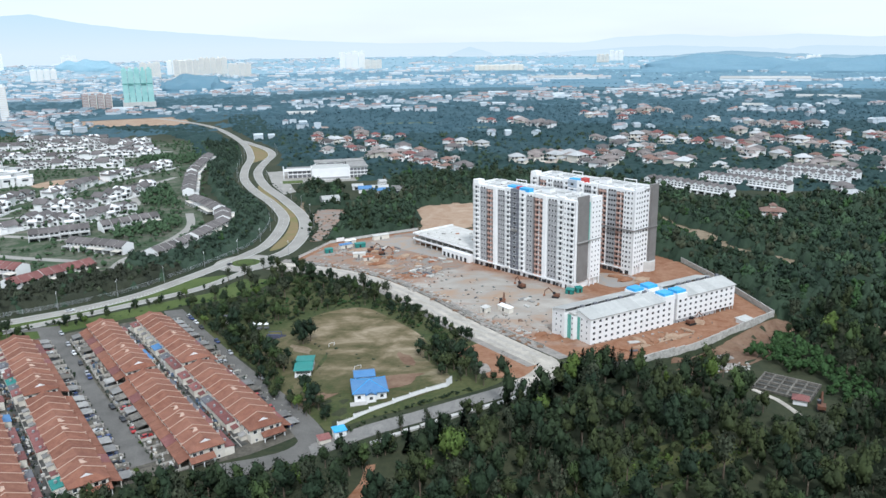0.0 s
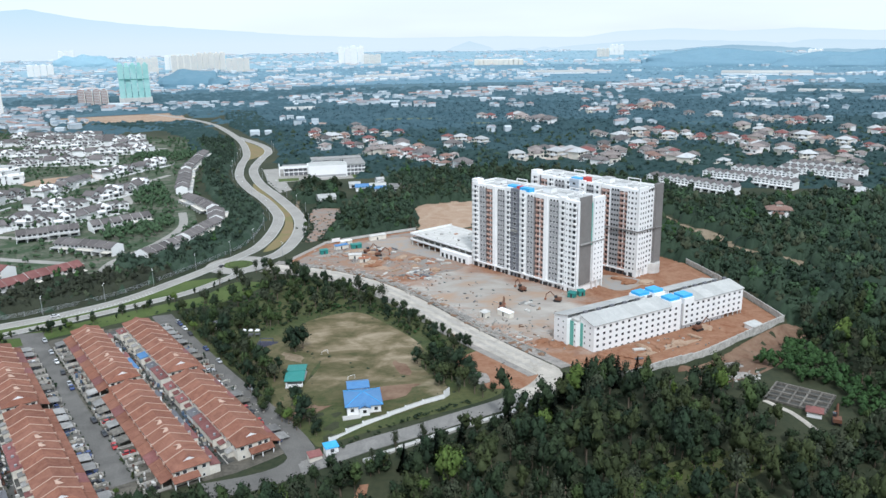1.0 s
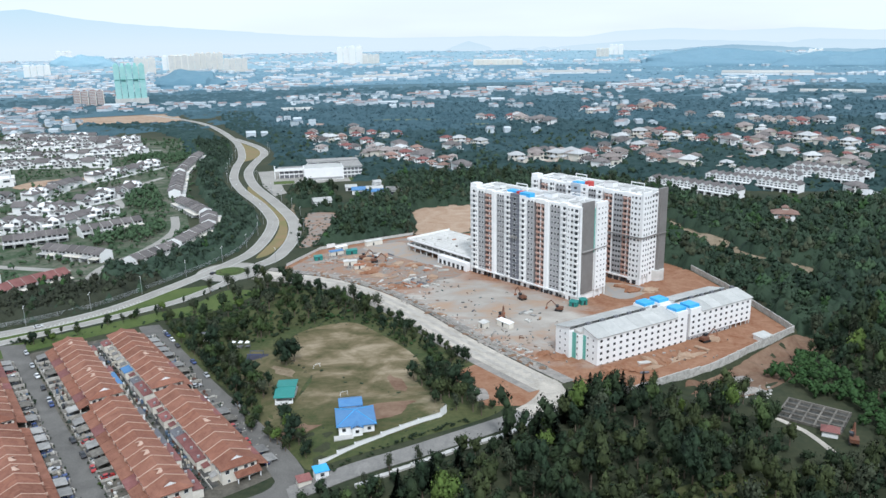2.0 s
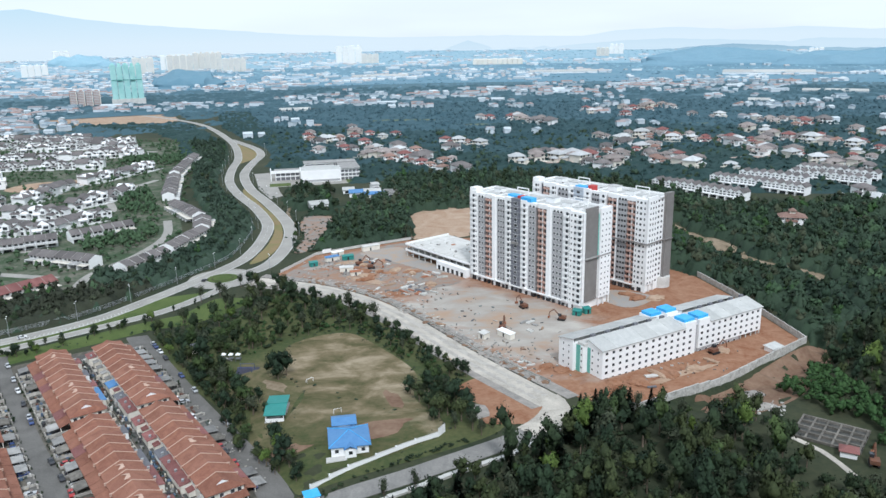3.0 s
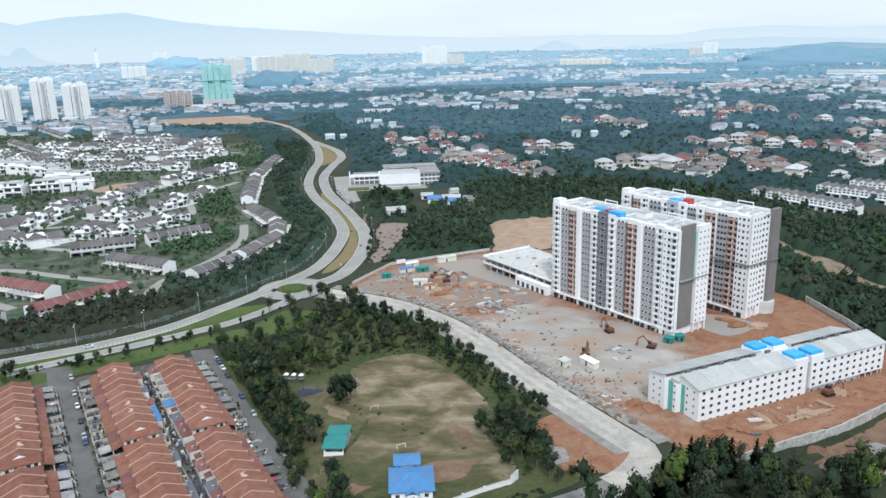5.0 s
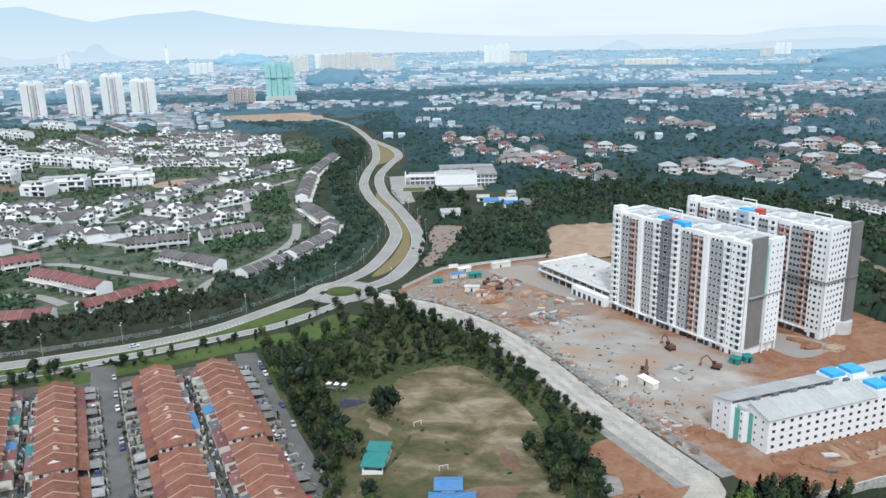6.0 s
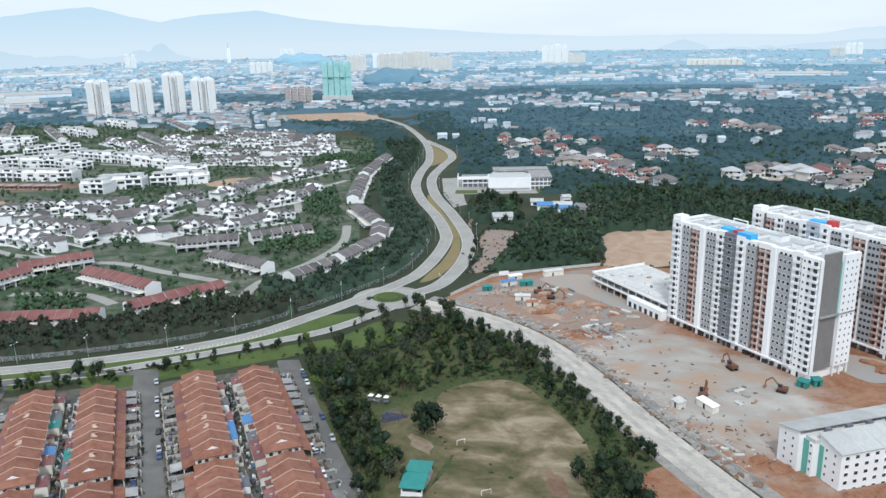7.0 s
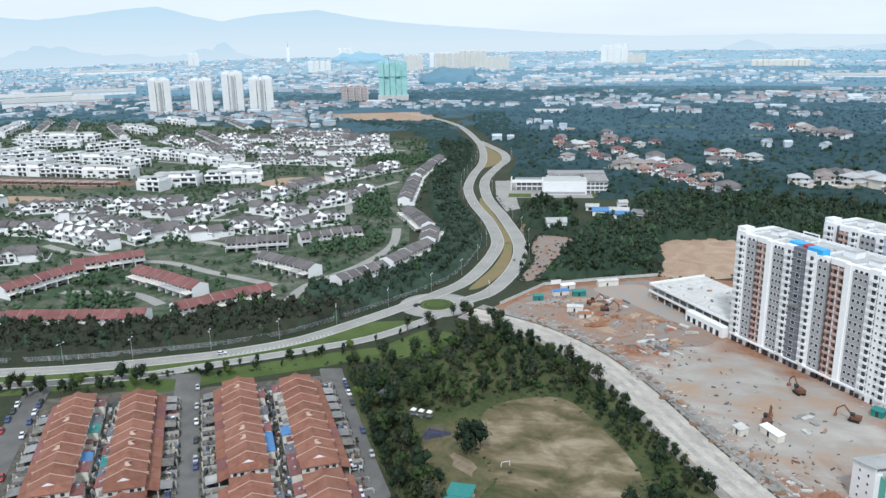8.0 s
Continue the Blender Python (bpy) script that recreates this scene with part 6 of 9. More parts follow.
for x0_, y0_, x1_, y1_, hh in ((39, 6, 58, 44, 11.0), (6, 44, 58, 60, 11.6), (-24, 20, 0, 36, 8.6)):
    wing = part("glazed_wing", MB().box(x0_ + 0.8, y0_ + 0.8, 0, x1_ - 0.8, y1_ - 0.8, hh), M_DARKWALL, inst, "dark glazed wing")
    n_ = 3 if hh > 10 else 2
    for k in range(n_):
        z_ = hh * (k + 1) / n_
        part("floor_slab", MB().box(x0_, y0_, z_ - 1.0, x1_, y1_, z_), M_WHITE, wing, "white projecting floor slab")
    part("wing_roof", MB().box(x0_ - 0.8, y0_ - 0.8, hh, x1_ + 0.8, y1_ + 0.8, hh + 0.5), M_GREYSHEET, wing, "grey flat roof")
    for k in range(5):
        part("mullion", MB().box(x0_ + (x1_ - x0_) * k / 5, y0_, 0, x0_ + (x1_ - x0_) * k / 5 + 0.6, y0_ + 0.8, hh), M_WHITE, wing)
part("fascia", MB().box(-28, 18.6, 7.4, 2, 19.2, 10.2), M_WHITE, inst, "white roof fascia")
part("end_fin", MB().box(-28.6, 18.6, 0, -27.8, 37, 10.2), M_WHITE, inst, "white end wall fin")
part("canopy_roof", MB().box(4, 22, 9.2, 36, 44, 9.8), M_METALROOF, inst, "pale grey courtyard roof")
mark_poly([(-210, 760), (-120, 775), (-125, 850), (-215, 840)], 6)
for x, y, ang, w, d, hh, mt, lab in ((-129, 664, 20, 15, 17, 5, M_METALROOF, "small hut with a pale sheet roof by the wood"), (-113, 724, 10, 10, 8, 4.5, M_METALROOF, "small shed with a pale sheet roof"), (-104, 710, 10, 12, 14, 5, M_BLUETILE, "low building with a blue sheet roof"),
                                     (-90, 713, 10, 15, 9, 5.2, M_METALROOF, "low building with a pale sheet roof"), (-87, 702, 10, 20, 8, 4.6, M_BLUETILE, "low building with a blue sheet roof"), (-70, 709, -8, 17, 16, 5, M_GREYSHEET, "low building with a grey sheet roof"), (-91, 738, 30, 7, 6, 6, M_ROOF_EDGE, "small pale block house in the trees")):
    b = thing("low_building", lab, "building", Matrix.Translation((x, y, 0)) @ pose(0, 0, 0, 0, 0, ang))
    part("wall_main", MB().box(-w / 2, -d / 2, 0, w / 2, d / 2, hh - 1), M_WHITE, b)
    part("roof", MB().gable_roof(-w / 2 - 0.6, w / 2 + 0.6, -d / 2 - 0.6, d / 2 + 0.6, hh - 1, hh + 1), mt, b)
    part("opening", MB().box(-3, -d / 2 - 0.05, 0.3, 3, -d / 2 + 0.2, 2.6), M_WINDOW, b)
    mark_disc(x, y, 9)
    mark_disc(x, y - 11, 8)

patch("road", [(-228, 828), (-210, 833), (-196, 786), (-176, 727), (-170, 712), (-178, 698), (-201, 746)], M_BLVD, 0.155, "pale asphalt car park beside the institute", smooth=False, grow=2)
board = thing("hoarding_board", "white hoarding board at the site fence", "board", Matrix.Translation((-95.7, 520.6, ground(-96, 520))) @ pose(0, 0, 0, 0, 0, 33))
part("panel", MB().box(-3, -0.06, 0.6, 3, 0.06, 3.2), M_WHITE, board)
for x in (-2.6, 2.6):
    part("post", MB().box(x - 0.08, 0.07, -0.2, x + 0.08, 0.23, 3.2), M_METAL, board)

# ---- estate streets ----
patch("estate_ground", [(-470, 310), (-300, 352), (-222, 440), (-205, 560), (-246, 660), (-306, 850), (-386, 1080), (-700, 1180), (-1250, 1280), (-1250, 900), (-700, 500)], M_ESTATE, 0.05, "gardens, drives and rough grass between the estate houses", mark=False, smooth=False, cut=40.0)
patch("bare_earth", [(-760, 700), (-600, 728), (-572, 706), (-620, 678), (-740, 655)], M_BROWNSOIL, 0.11, "building ground of the new estate", grow=2)
patch("bare_earth", [(-650, 628), (-590, 640), (-575, 625), (-635, 600)], M_SAND, 0.12, "building ground beside the estate")


def house_frame():
    """A bare house under construction: brick walls between slabs on columns."""
    f = thing("house_frame", "unfinished house frame of brown brick and bare concrete", "unfinished house", group="unfinished houses")
    part("ground_slab", MB().box(-6, -5.5, -0.3, 6, 5.5, 0.3), M_DIRTWALL, f)
    part("roof_slab", MB().box(-6.4, -6, 3.2, 6.4, 6, 3.5), M_FARBRICK, f)
    part("brick_wall", MB().box(-5.6, -1.0, 0.3, 5.6, 5.0, 3.2), M_BAREBRICK, f)
    for x in (-5.5, -0.2, 5.1):
        part("column", MB().box(x, -5.3, 0.3, x + 0.4, -4.9, 3.2), M_DIRTWALL, f)
    return f


protos["frame", 0] = house_frame()
for i in range(10):
    x, y = -722 + i * 14.5, 680 + i * 2.6
    put(("frame", 0), Matrix.Translation((x, y, ground(x, y) + 0.1)) @ pose(0, 0, 0, 0, 0, 12 + 3 * (i % 3)))
for pts in ([(-225, 440), (-232, 475), (-222, 520), (-222, 570), (-240, 620)], [(-400, 470), (-350, 490), (-300, 480), (-250, 470)], [(-540, 545), (-470, 560), (-400, 550), (-340, 540), (-300, 530)],
            [(-500, 600), (-440, 615), (-400, 600), (-340, 630), (-300, 650), (-330, 720), (-320, 800)], [(-900, 800), (-780, 850), (-640, 845), (-540, 830), (-470, 780)], [(-800, 1040), (-640, 1035), (-480, 1020), (-400, 1000)],
            [(-360, 420), (-320, 430), (-290, 420)], [(-460, 500), (-420, 490), (-380, 500)]):
    ribbon("road", spline(pts, 6), 6.5, M_BLVD, 0.10, label="pale estate street between houses", grow=1)


# ---- trees ----
def tri_mesh(name, verts, tris, mats, mat_index=None, normals=None):
    me = bpy.data.meshes.new(name)
    nv, nt = len(verts), len(tris)
    me.vertices.add(nv)
    me.vertices.foreach_set("co", np.ascontiguousarray(verts, np.float32).ravel())
    me.loops.add(nt * 3)
    me.loops.foreach_set("vertex_index", np.ascontiguousarray(tris, np.int32).ravel())
    me.polygons.add(nt)
    me.polygons.foreach_set("loop_start", np.arange(0, nt * 3, 3, dtype=np.int32))
    if mat_index is not None:
        me.polygons.foreach_set("material_index", np.ascontiguousarray(mat_index, np.int32))
    for m in mats:
        me.materials.append(m)
    me.polygons.foreach_set("use_smooth", [True] * nt)
    me.update(calc_edges=True)
    if normals is not None:
        me.normals_split_custom_set_from_vertices(normals)
    return me


OCTA_V = np.array([(1, 0, 0), (-1, 0, 0), (0, 1, 0), (0, -1, 0), (0, 0, 1), (0, 0, -1)], float)
OCTA_F = np.array([(0, 2, 4), (2, 1, 4), (1, 3, 4), (3, 0, 4), (2, 0, 5), (1, 2, 5), (3, 1, 5), (0, 3, 5)])


def ico(sub):
    v, f = OCTA_V.copy(), OCTA_F.copy()
    for _ in range(sub):
        a, b, c = v[f[:, 0]], v[f[:, 1]], v[f[:, 2]]
        n = len(f)
        v = np.concatenate([a, b, c, (a + b) / 2, (b + c) / 2, (c + a) / 2])
        v /= np.linalg.norm(v, axis=1)[:, None]
        i = np.arange(n)
        f = np.concatenate([np.stack(q, 1) for q in ((i, i + 3 * n, i + 5 * n), (i + n, i + 4 * n, i + 3 * n), (i + 2 * n, i + 5 * n, i + 4 * n), (i + 3 * n, i + 4 * n, i + 5 * n))])
    key = {}
    idx = np.empty(len(v), int)
    keep = []
    for i, p in enumerate(np.round(v, 4)):
        k = tuple(p)
        if k not in key:
            key[k] = len(keep)
            keep.append(i)
        idx[i] = key[k]
    return v[keep], idx[f]


def unit(a):
    return a / np.maximum(np.linalg.norm(a, axis=1), 1e-6)[:, None]


def crown(seed, leaves, size, lobes, tall=1.0, core_sub=1, spread=0.55, core=0.92, loose=0.0):
    """A crown of unit radius, its foot near z = 0.5: rounded clumps of foliage over a dome, leafy all over.
    Gives corners, triangles and the soft outward normals of the foliage."""
    r = np.random.default_rng(seed)
    d = unit(r.normal(size=(lobes, 3)) + (0, 0, 0.35))
    c = d * (0.58, 0.58, 0.52 * tall) * (spread / 0.55) * r.uniform(0.45, 1.15, (lobes, 1))
    mid = np.array((0, 0, 0.62 + 0.5 * tall))
    c += mid
    c[0] = mid
    rad = r.uniform(0.22, 0.46, lobes)
    rad[0] = 0.52
    vs, fs, ns, k = [], [], [], 0
    sv, sf = ico(core_sub)
    for i in range(lobes):
        jit = 1 + 0.20 * r.normal(size=(len(sv), 1))
        stretch = np.array((1, 1, 1.1 if i else 0.95 * tall))
        p = c[i] + sv * jit * rad[i] * core * stretch
        vs.append(p)
        ns.append(unit(sv * 0.8 + unit(p - mid + (0, 0, 0.2)) * 0.4 + r.normal(size=sv.shape) * 0.25))
        fs.append(sf + k)
        k += len(sv)
    L = r.integers(0, lobes, leaves)
    d = unit(r.normal(size=(leaves, 3)) + (0, 0, 0.4))
    p = c[L] + d * rad[L][:, None] * r.uniform(0.84 - loose, 1.10 + loose, (leaves, 1))
    nrm = unit(d + r.normal(size=(leaves, 3)) * 0.55)
    u = unit(np.cross(nrm, r.normal(size=(leaves, 3))))
    w = np.cross(nrm, u)
    s = size * r.uniform(0.6, 1.35, (leaves, 1))
    vs.append(np.stack([p + u * s, p + w * s * 0.75 + nrm * s * 0.25, p - u * s * 0.9, p - w * s * 0.7 + nrm * s * 0.1], 1).reshape(-1, 3))
    ns.append(np.repeat(unit(d * 0.7 + unit(p - mid + (0, 0, 0.2)) * 0.4 + r.normal(size=(leaves, 3)) * 0.45), 4, axis=0))
    i = np.arange(leaves) * 4 + k
    fs += [np.stack([i, i + 1, i + 2], 1), np.stack([i, i + 2, i + 3], 1)]
    return np.concatenate(vs), np.concatenate(fs), np.concatenate(ns)


def conifer(seed, leaves):
    """A tall feathery cone of unit radius, about 3.2 high: drooping sprays on whorls that shorten upwards."""
    r = np.random.default_rng(seed)
    u = r.random(leaves) ** 1.3
    a = r.uniform(0, math.tau, leaves)
    rad = ((1 - u) * 0.85 + 0.06) * r.uniform(0.35, 1.0, leaves)
    c = np.stack([np.cos(a), np.sin(a), np.zeros(leaves)], 1)
    p = c * rad[:, None]
    p[:, 2] = 0.35 + u * 2.85 - rad * 0.15
    side = np.stack([-c[:, 1], c[:, 0], np.zeros(leaves)], 1)
    L = (0.10 + 0.20 * (1 - u))[:, None] * r.uniform(0.7, 1.3, (leaves, 1))
    tip = p + c * L + np.array([0, 0, 1.0]) * L * r.uniform(-0.5, 0.5, (leaves, 1))
    q = np.stack([p - c * L, p + side * L * 0.4, tip, p - side * L * 0.4 + np.array([0, 0, 0.3]) * L], 1).reshape(-1, 3)
    nq = np.repeat(unit(c + (0, 0, 0.5) + r.normal(size=(leaves, 3)) * 0.25), 4, axis=0)
    i = np.arange(leaves) * 4
    core_v = np.array([(0.22 * math.cos(k * 1.047), 0.22 * math.sin(k * 1.047), 0.4) for k in range(6)] + [(0, 0, 2.9)])
    core_f = np.array([(k, (k + 1) % 6, 6) for k in range(6)]) + leaves * 4
    return np.concatenate([q, core_v]), np.concatenate([np.stack([i, i + 1, i + 2], 1), np.stack([i, i + 2, i + 3], 1), core_f]), np.concatenate([nq, unit(core_v - (0, 0, 0.3))])


def trunk(seed, n=5, top=1.2):
    """A tapered trunk with three limbs, for a crown of unit radius."""
    r = random.Random(seed)
    mb = MB().tube((0, 0, -0.1), (r.uniform(-0.05, 0.05), r.uniform(-0.05, 0.05), top), 0.07, 0.035, n)
    for i in range(3):
        a = i * 2.1 + r.random()
        mb.tube((0, 0, top * r.uniform(0.45, 0.7)), (0.45 * math.cos(a), 0.45 * math.sin(a), top + r.uniform(0.0, 0.4)), 0.035, 0.015, 4)
    return mb


def grove(name, spots, templates, mats, label, category="woodland", trunks=True):
    """Many trees in one mesh: spots are rows of x, y, z, radius, height factor."""
    V, F, N, MI, k = [], [], [], [], 0
    r = np.random.default_rng(len(spots))
    tr = MB().tube((0, 0, -0.1), (0.02, 0.0, 1.2), 0.08, 0.04, 3)
    tv = np.array(tr.v)
    tf = np.array([(q[0], q[i], q[i + 1]) for q in tr.f for i in range(1, len(q) - 1)])
    tn = unit(tv * (1, 1, 0) + 1e-4)
    for x, y, z, rad, hf in spots:
        v, f, nm = templates[r.integers(len(templates))]
        a = r.uniform(0, math.tau)
        ca, sa = math.cos(a), math.sin(a)
        turn = np.array(((ca, sa, 0), (-sa, ca, 0), (0, 0, 1)))
        for vv, ff, nn, mi in ((v, f, nm, 0), (tv, tf, tn, 1)) if trunks else ((v, f, nm, 0),):
            V.append(vv @ turn * (rad, rad, rad * hf) + (x, y, z))
            N.append(nn @ turn)
            F.append(ff + k)
            MI.append(np.full(len(ff), mi))
            k += len(vv)
    ob = new(name, tri_mesh(name, np.concatenate(V), np.concatenate(F), mats, np.concatenate(MI), np.concatenate(N)))
    return tagged(ob, label, category, "", "stuff")


def canopy(name, spots, material, label, cell=2.8, belly=0.30, reach=1.0, rough=0.45):
    """A closed canopy seen from far: one sheet that rises over every crown and dips between them."""
    P = np.array(spots)
    x0, y0 = P[:, 0].min() - 12, P[:, 1].min() - 12
    nx_, ny_ = int((P[:, 0].max() + 12 - x0) / cell) + 1, int((P[:, 1].max() + 12 - y0) / cell) + 1
    top = np.full((nx_, ny_), -50.0)
    r = np.random.default_rng(len(spots))
    for x, y, z, rad, hf in spots:
        i0, i1 = max(0, int((x - rad - x0) / cell)), min(nx_ - 1, int((x + rad - x0) / cell) + 1)
        j0, j1 = max(0, int((y - rad - y0) / cell)), min(ny_ - 1, int((y + rad - y0) / cell) + 1)
        gx_, gy_ = np.meshgrid(x0 + np.arange(i0, i1 + 1) * cell - x, y0 + np.arange(j0, j1 + 1) * cell - y, indexing="ij")
        d2 = (gx_ ** 2 + gy_ ** 2) / (rad * reach) ** 2
        h = z + rad * hf * 1.75 * (belly + (1 - belly) * np.sqrt(np.maximum(0, 1 - d2)))
        top[i0:i1 + 1, j0:j1 + 1] = np.where(d2 < 1, np.maximum(top[i0:i1 + 1, j0:j1 + 1], h), top[i0:i1 + 1, j0:j1 + 1])
    X, Y = np.meshgrid(x0 + np.arange(nx_) * cell, y0 + np.arange(ny_) * cell, indexing="ij")
    bare = top < -40
    top = np.where(bare, ground_np(X, Y) - 0.4, top + r.normal(size=top.shape) * rough)
    ids_ = np.arange(nx_ * ny_).reshape(nx_, ny_)
    q = np.stack([ids_[:-1, :-1], ids_[1:, :-1], ids_[1:, 1:], ids_[:-1, 1:]], -1)
    keep = ~(bare[:-1, :-1] & bare[1:, :-1] & bare[1:, 1:] & bare[:-1, 1:])
    q = q[keep]
    V = np.stack([X + r.uniform(-0.3, 0.3, X.shape) * cell, Y + r.uniform(-0.3, 0.3, X.shape) * cell, top], -1).reshape(-1, 3)
    used_, inv = np.unique(q, return_inverse=True)
    inv = inv.reshape(q.shape)
    ob = new(name, tri_mesh(name, V[used_], np.concatenate([inv[:, [0, 1, 2]], inv[:, [0, 2, 3]]]), [material]))
    return tagged(ob, label, "trees", "", "stuff")


def scatter(poly, spacing, rng, rad=(2.6, 4.4), hf=(0.9, 1.3), skip=0.1, low=0.0):
    """Jittered planting over a polygon of the plan, keeping off what is built and trimmed to the camera's view."""
    xs, ys = [p[0] for p in poly], [p[1] for p in poly]
    out = []
    X, Y = np.meshgrid(np.arange(min(xs), max(xs), spacing), np.arange(min(ys), max(ys), spacing))
    X = X + rng.uniform(-0.45, 0.45, X.shape) * spacing
    Y = Y + rng.uniform(-0.45, 0.45, Y.shape) * spacing
    ok = inside_np(X, Y, poly) & (rng.random(X.shape) > skip)
    for x, y in zip(X[ok], Y[ok]):
        if not taken(x, y) and -1.3 * (y - 60) < x < 0.62 * y + 75:
            out.append((x, y, ground(x, y) - 0.3 - low, rng.uniform(*rad), rng.uniform(*hf)))
    return out


rs = np.random.default_rng(11)
FOREGROUND = [(-136, 194), (-106, 204), (-84, 211), (-64, 217), (-40, 222), (-16, 236), (8, 251), (26, 267), (37, 282), (42, 290), (60, 291), (101, 319), (150, 358), (190, 372), (290, 390), (270, 250), (190, 178), (60, 168), (-60, 176), (-140, 176)]
WOOD_EDGE = ACCESS[6:] + spline([(-66, 224), (-84, 219), (-104, 212), (-122, 204), (-142, 196)], 3.0)
for p in ((123, 262), (116, 262), (128, 260), (112, 270), (120, 254), (112, 280), (122, 272), (131, 284), (120, 292), (104, 300), (96, 304), (116, 306)):
    mark_disc(p[0], p[1], 7)
for i in range(9):
    mark_disc(84 + i * 8.0, 302 + i * 6.9, 5)
patch("bare_earth", [(86, 312), (101, 322), (150, 363), (158, 356), (128, 314), (104, 298), (90, 300)], M_BROWNSOIL, 0.06, "trampled brown soil below the retaining wall", mark=False)
CREEPER = [(117, 335), (136, 348), (146, 338), (150, 312), (156, 272), (149, 253), (136, 275), (128, 296), (122, 320)]
creep = scatter(CREEPER, 3.2, rs, (2.2, 3.4), (0.7, 1.0), 0.08)
mark_poly(CREEPER, 2)
spots = []
for x, y, z, r_, hf in scatter(FOREGROUND, 6.2, rs, (2.0, 5.8), (0.8, 1.7), 0.08):
    gap = min(math.hypot(x - px, y - py) for px, py in WOOD_EDGE)
    if gap > 3.0:
        spots.append((x, y, z, min(r_, 1.6 + 0.17 * gap) if x < 8 else r_, min(hf, 1.2) if x < 8 and gap < 22 else hf))
spots.sort(key=lambda s: (s[0] - 5) ** 2 + (s[1] - 60) ** 2)
near_t = [crown(20 + i, 430, 0.072, 9 + i % 4, 0.95 + 0.35 * (i % 3), 0, 0.52, 0.80, 0.26) for i in range(7)]
wood_t = [crown(30 + i, 300, 0.078, 8 + i % 3, 0.95 + 0.35 * (i % 3), 0, 0.52, 0.82, 0.26) for i in range(6)]
grey_t = [crown(40 + i, 420, 0.075, 9, 1.6, 0, 0.42, 0.55, 0.2) for i in range(3)]


def crown_mesh(t, leaf):
    return tri_mesh("crown", t[0], t[1], [leaf], None, t[2])


CROWNS = [(crown_mesh(t, (M_LEAF, M_LEAF_OLIVE, M_LEAF_DEEP)[i % 3]), ("broad dark green tree in the wood", "olive green tree in the wood", "deep green tree in the wood")[i % 3]) for i, t in enumerate(near_t)]
CROWNS += [(crown_mesh(t, M_LEAF_BRIGHT), "bright green broadleaf tree") for t in near_t[:2]]
CROWNS += [(crown_mesh(t, M_LEAF_GREY), "tall feathery grey-green casuarina tree") for t in grey_t]
CROWNS += [(crown_mesh(conifer(50 + i, 420), M_LEAF_BELT), "tall feathery conical casuarina tree") for i in range(2)]
CROWNS += [(crown_mesh(t, M_LEAF_FRESH), "fresh mid-green broadleaf tree by the park") for t in near_t[3:5]]
TRUNKS = [trunk(i).mesh("trunk", M_BARK) for i in range(3)]


TREES = []


def plant(x, y, rad, hf, kind):
    """Notes a tree; all are set out at the end, once the plan is full."""
    TREES.append((x, y, rad, hf, kind))


def stand(x, y, rad, hf, kind):
    me, label = CROWNS[kind]
    t = thing("tree", label, "tree", Matrix.Translation((x, y, ground(x, y) - 0.2)) @ pose(0, 0, 0, 0, 0, rs.uniform(0, 360)) @ Matrix.Diagonal((rad, rad, rad * hf, 1)))
    c = new("crown", me)
    c.parent = t
    k = new("trunk", TRUNKS[int(rs.integers(3))])
    k.parent = t


for x, y, z, rad, hf in spots[:120]:
    q = rs.random()
    kind = int(rs.integers(7)) if q < 0.74 else 7 + int(rs.integers(2)) if q < 0.77 else 14 + int(rs.integers(2)) if q < 0.87 else 9 + int(rs.integers(3))
    plant(x, y, rad, hf, kind)
rest = spots[120:]
pick = rs.random(len(rest))
for lo, hi, leaf, lab in ((0.0, 0.38, M_LEAF, "dense dark green tropical wood below the site"), (0.38, 0.62, M_LEAF_OLIVE, "olive green trees in the wood below the site"), (0.62, 0.80, M_LEAF_DEEP, "deep green trees in the wood below the site"), (0.80, 0.87, M_LEAF_FRESH, "fresh mid-green trees in the wood below the site")):
    grove("woodland", [s for s, q in zip(rest, pick) if lo <= q < hi], wood_t, [leaf, M_BARK], lab, "trees")
grove("woodland", [s for s, q in zip(rest, pick) if 0.87 <= q < 0.90], wood_t[:3], [M_LEAF_BRIGHT, M_BARK], "lighter green trees scattered in the wood", "trees")
grove("woodland", [s for s, q in zip(rest, pick) if q >= 0.90], grey_t, [M_LEAF_GREY, M_BARK], "feathery grey-green trees in the wood", "trees")
grove("shrubs", scatter([(27, 203), (38, 216), (81, 241), (93, 230), (64, 211), (41, 201)], 2.2, rs, (0.7, 1.5), (0.4, 0.8), 0.25), [crown(66 + i, 22, 0.2, 3, 0.6, 0) for i in range(3)], [M_LEAF_BRIGHT, M_BARK], "light green scrub in a clearing of the wood", "shrubs", False)
under = scatter([(-128, 206), (-104, 212), (-84, 218), (-64, 221), (-40, 226), (-16, 239), (12, 255), (34, 284)], 3.0, rs, (0.8, 1.6), (0.4, 0.8), 0.3) + scatter(FOREGROUND, 5.4, rs, (1.5, 2.6), (0.5, 0.9), 0.25)
bush_t = [crown(60 + i, 30, 0.16, 4, 0.6, 0, 0.6, 0.95, 0.15) for i in range(4)]
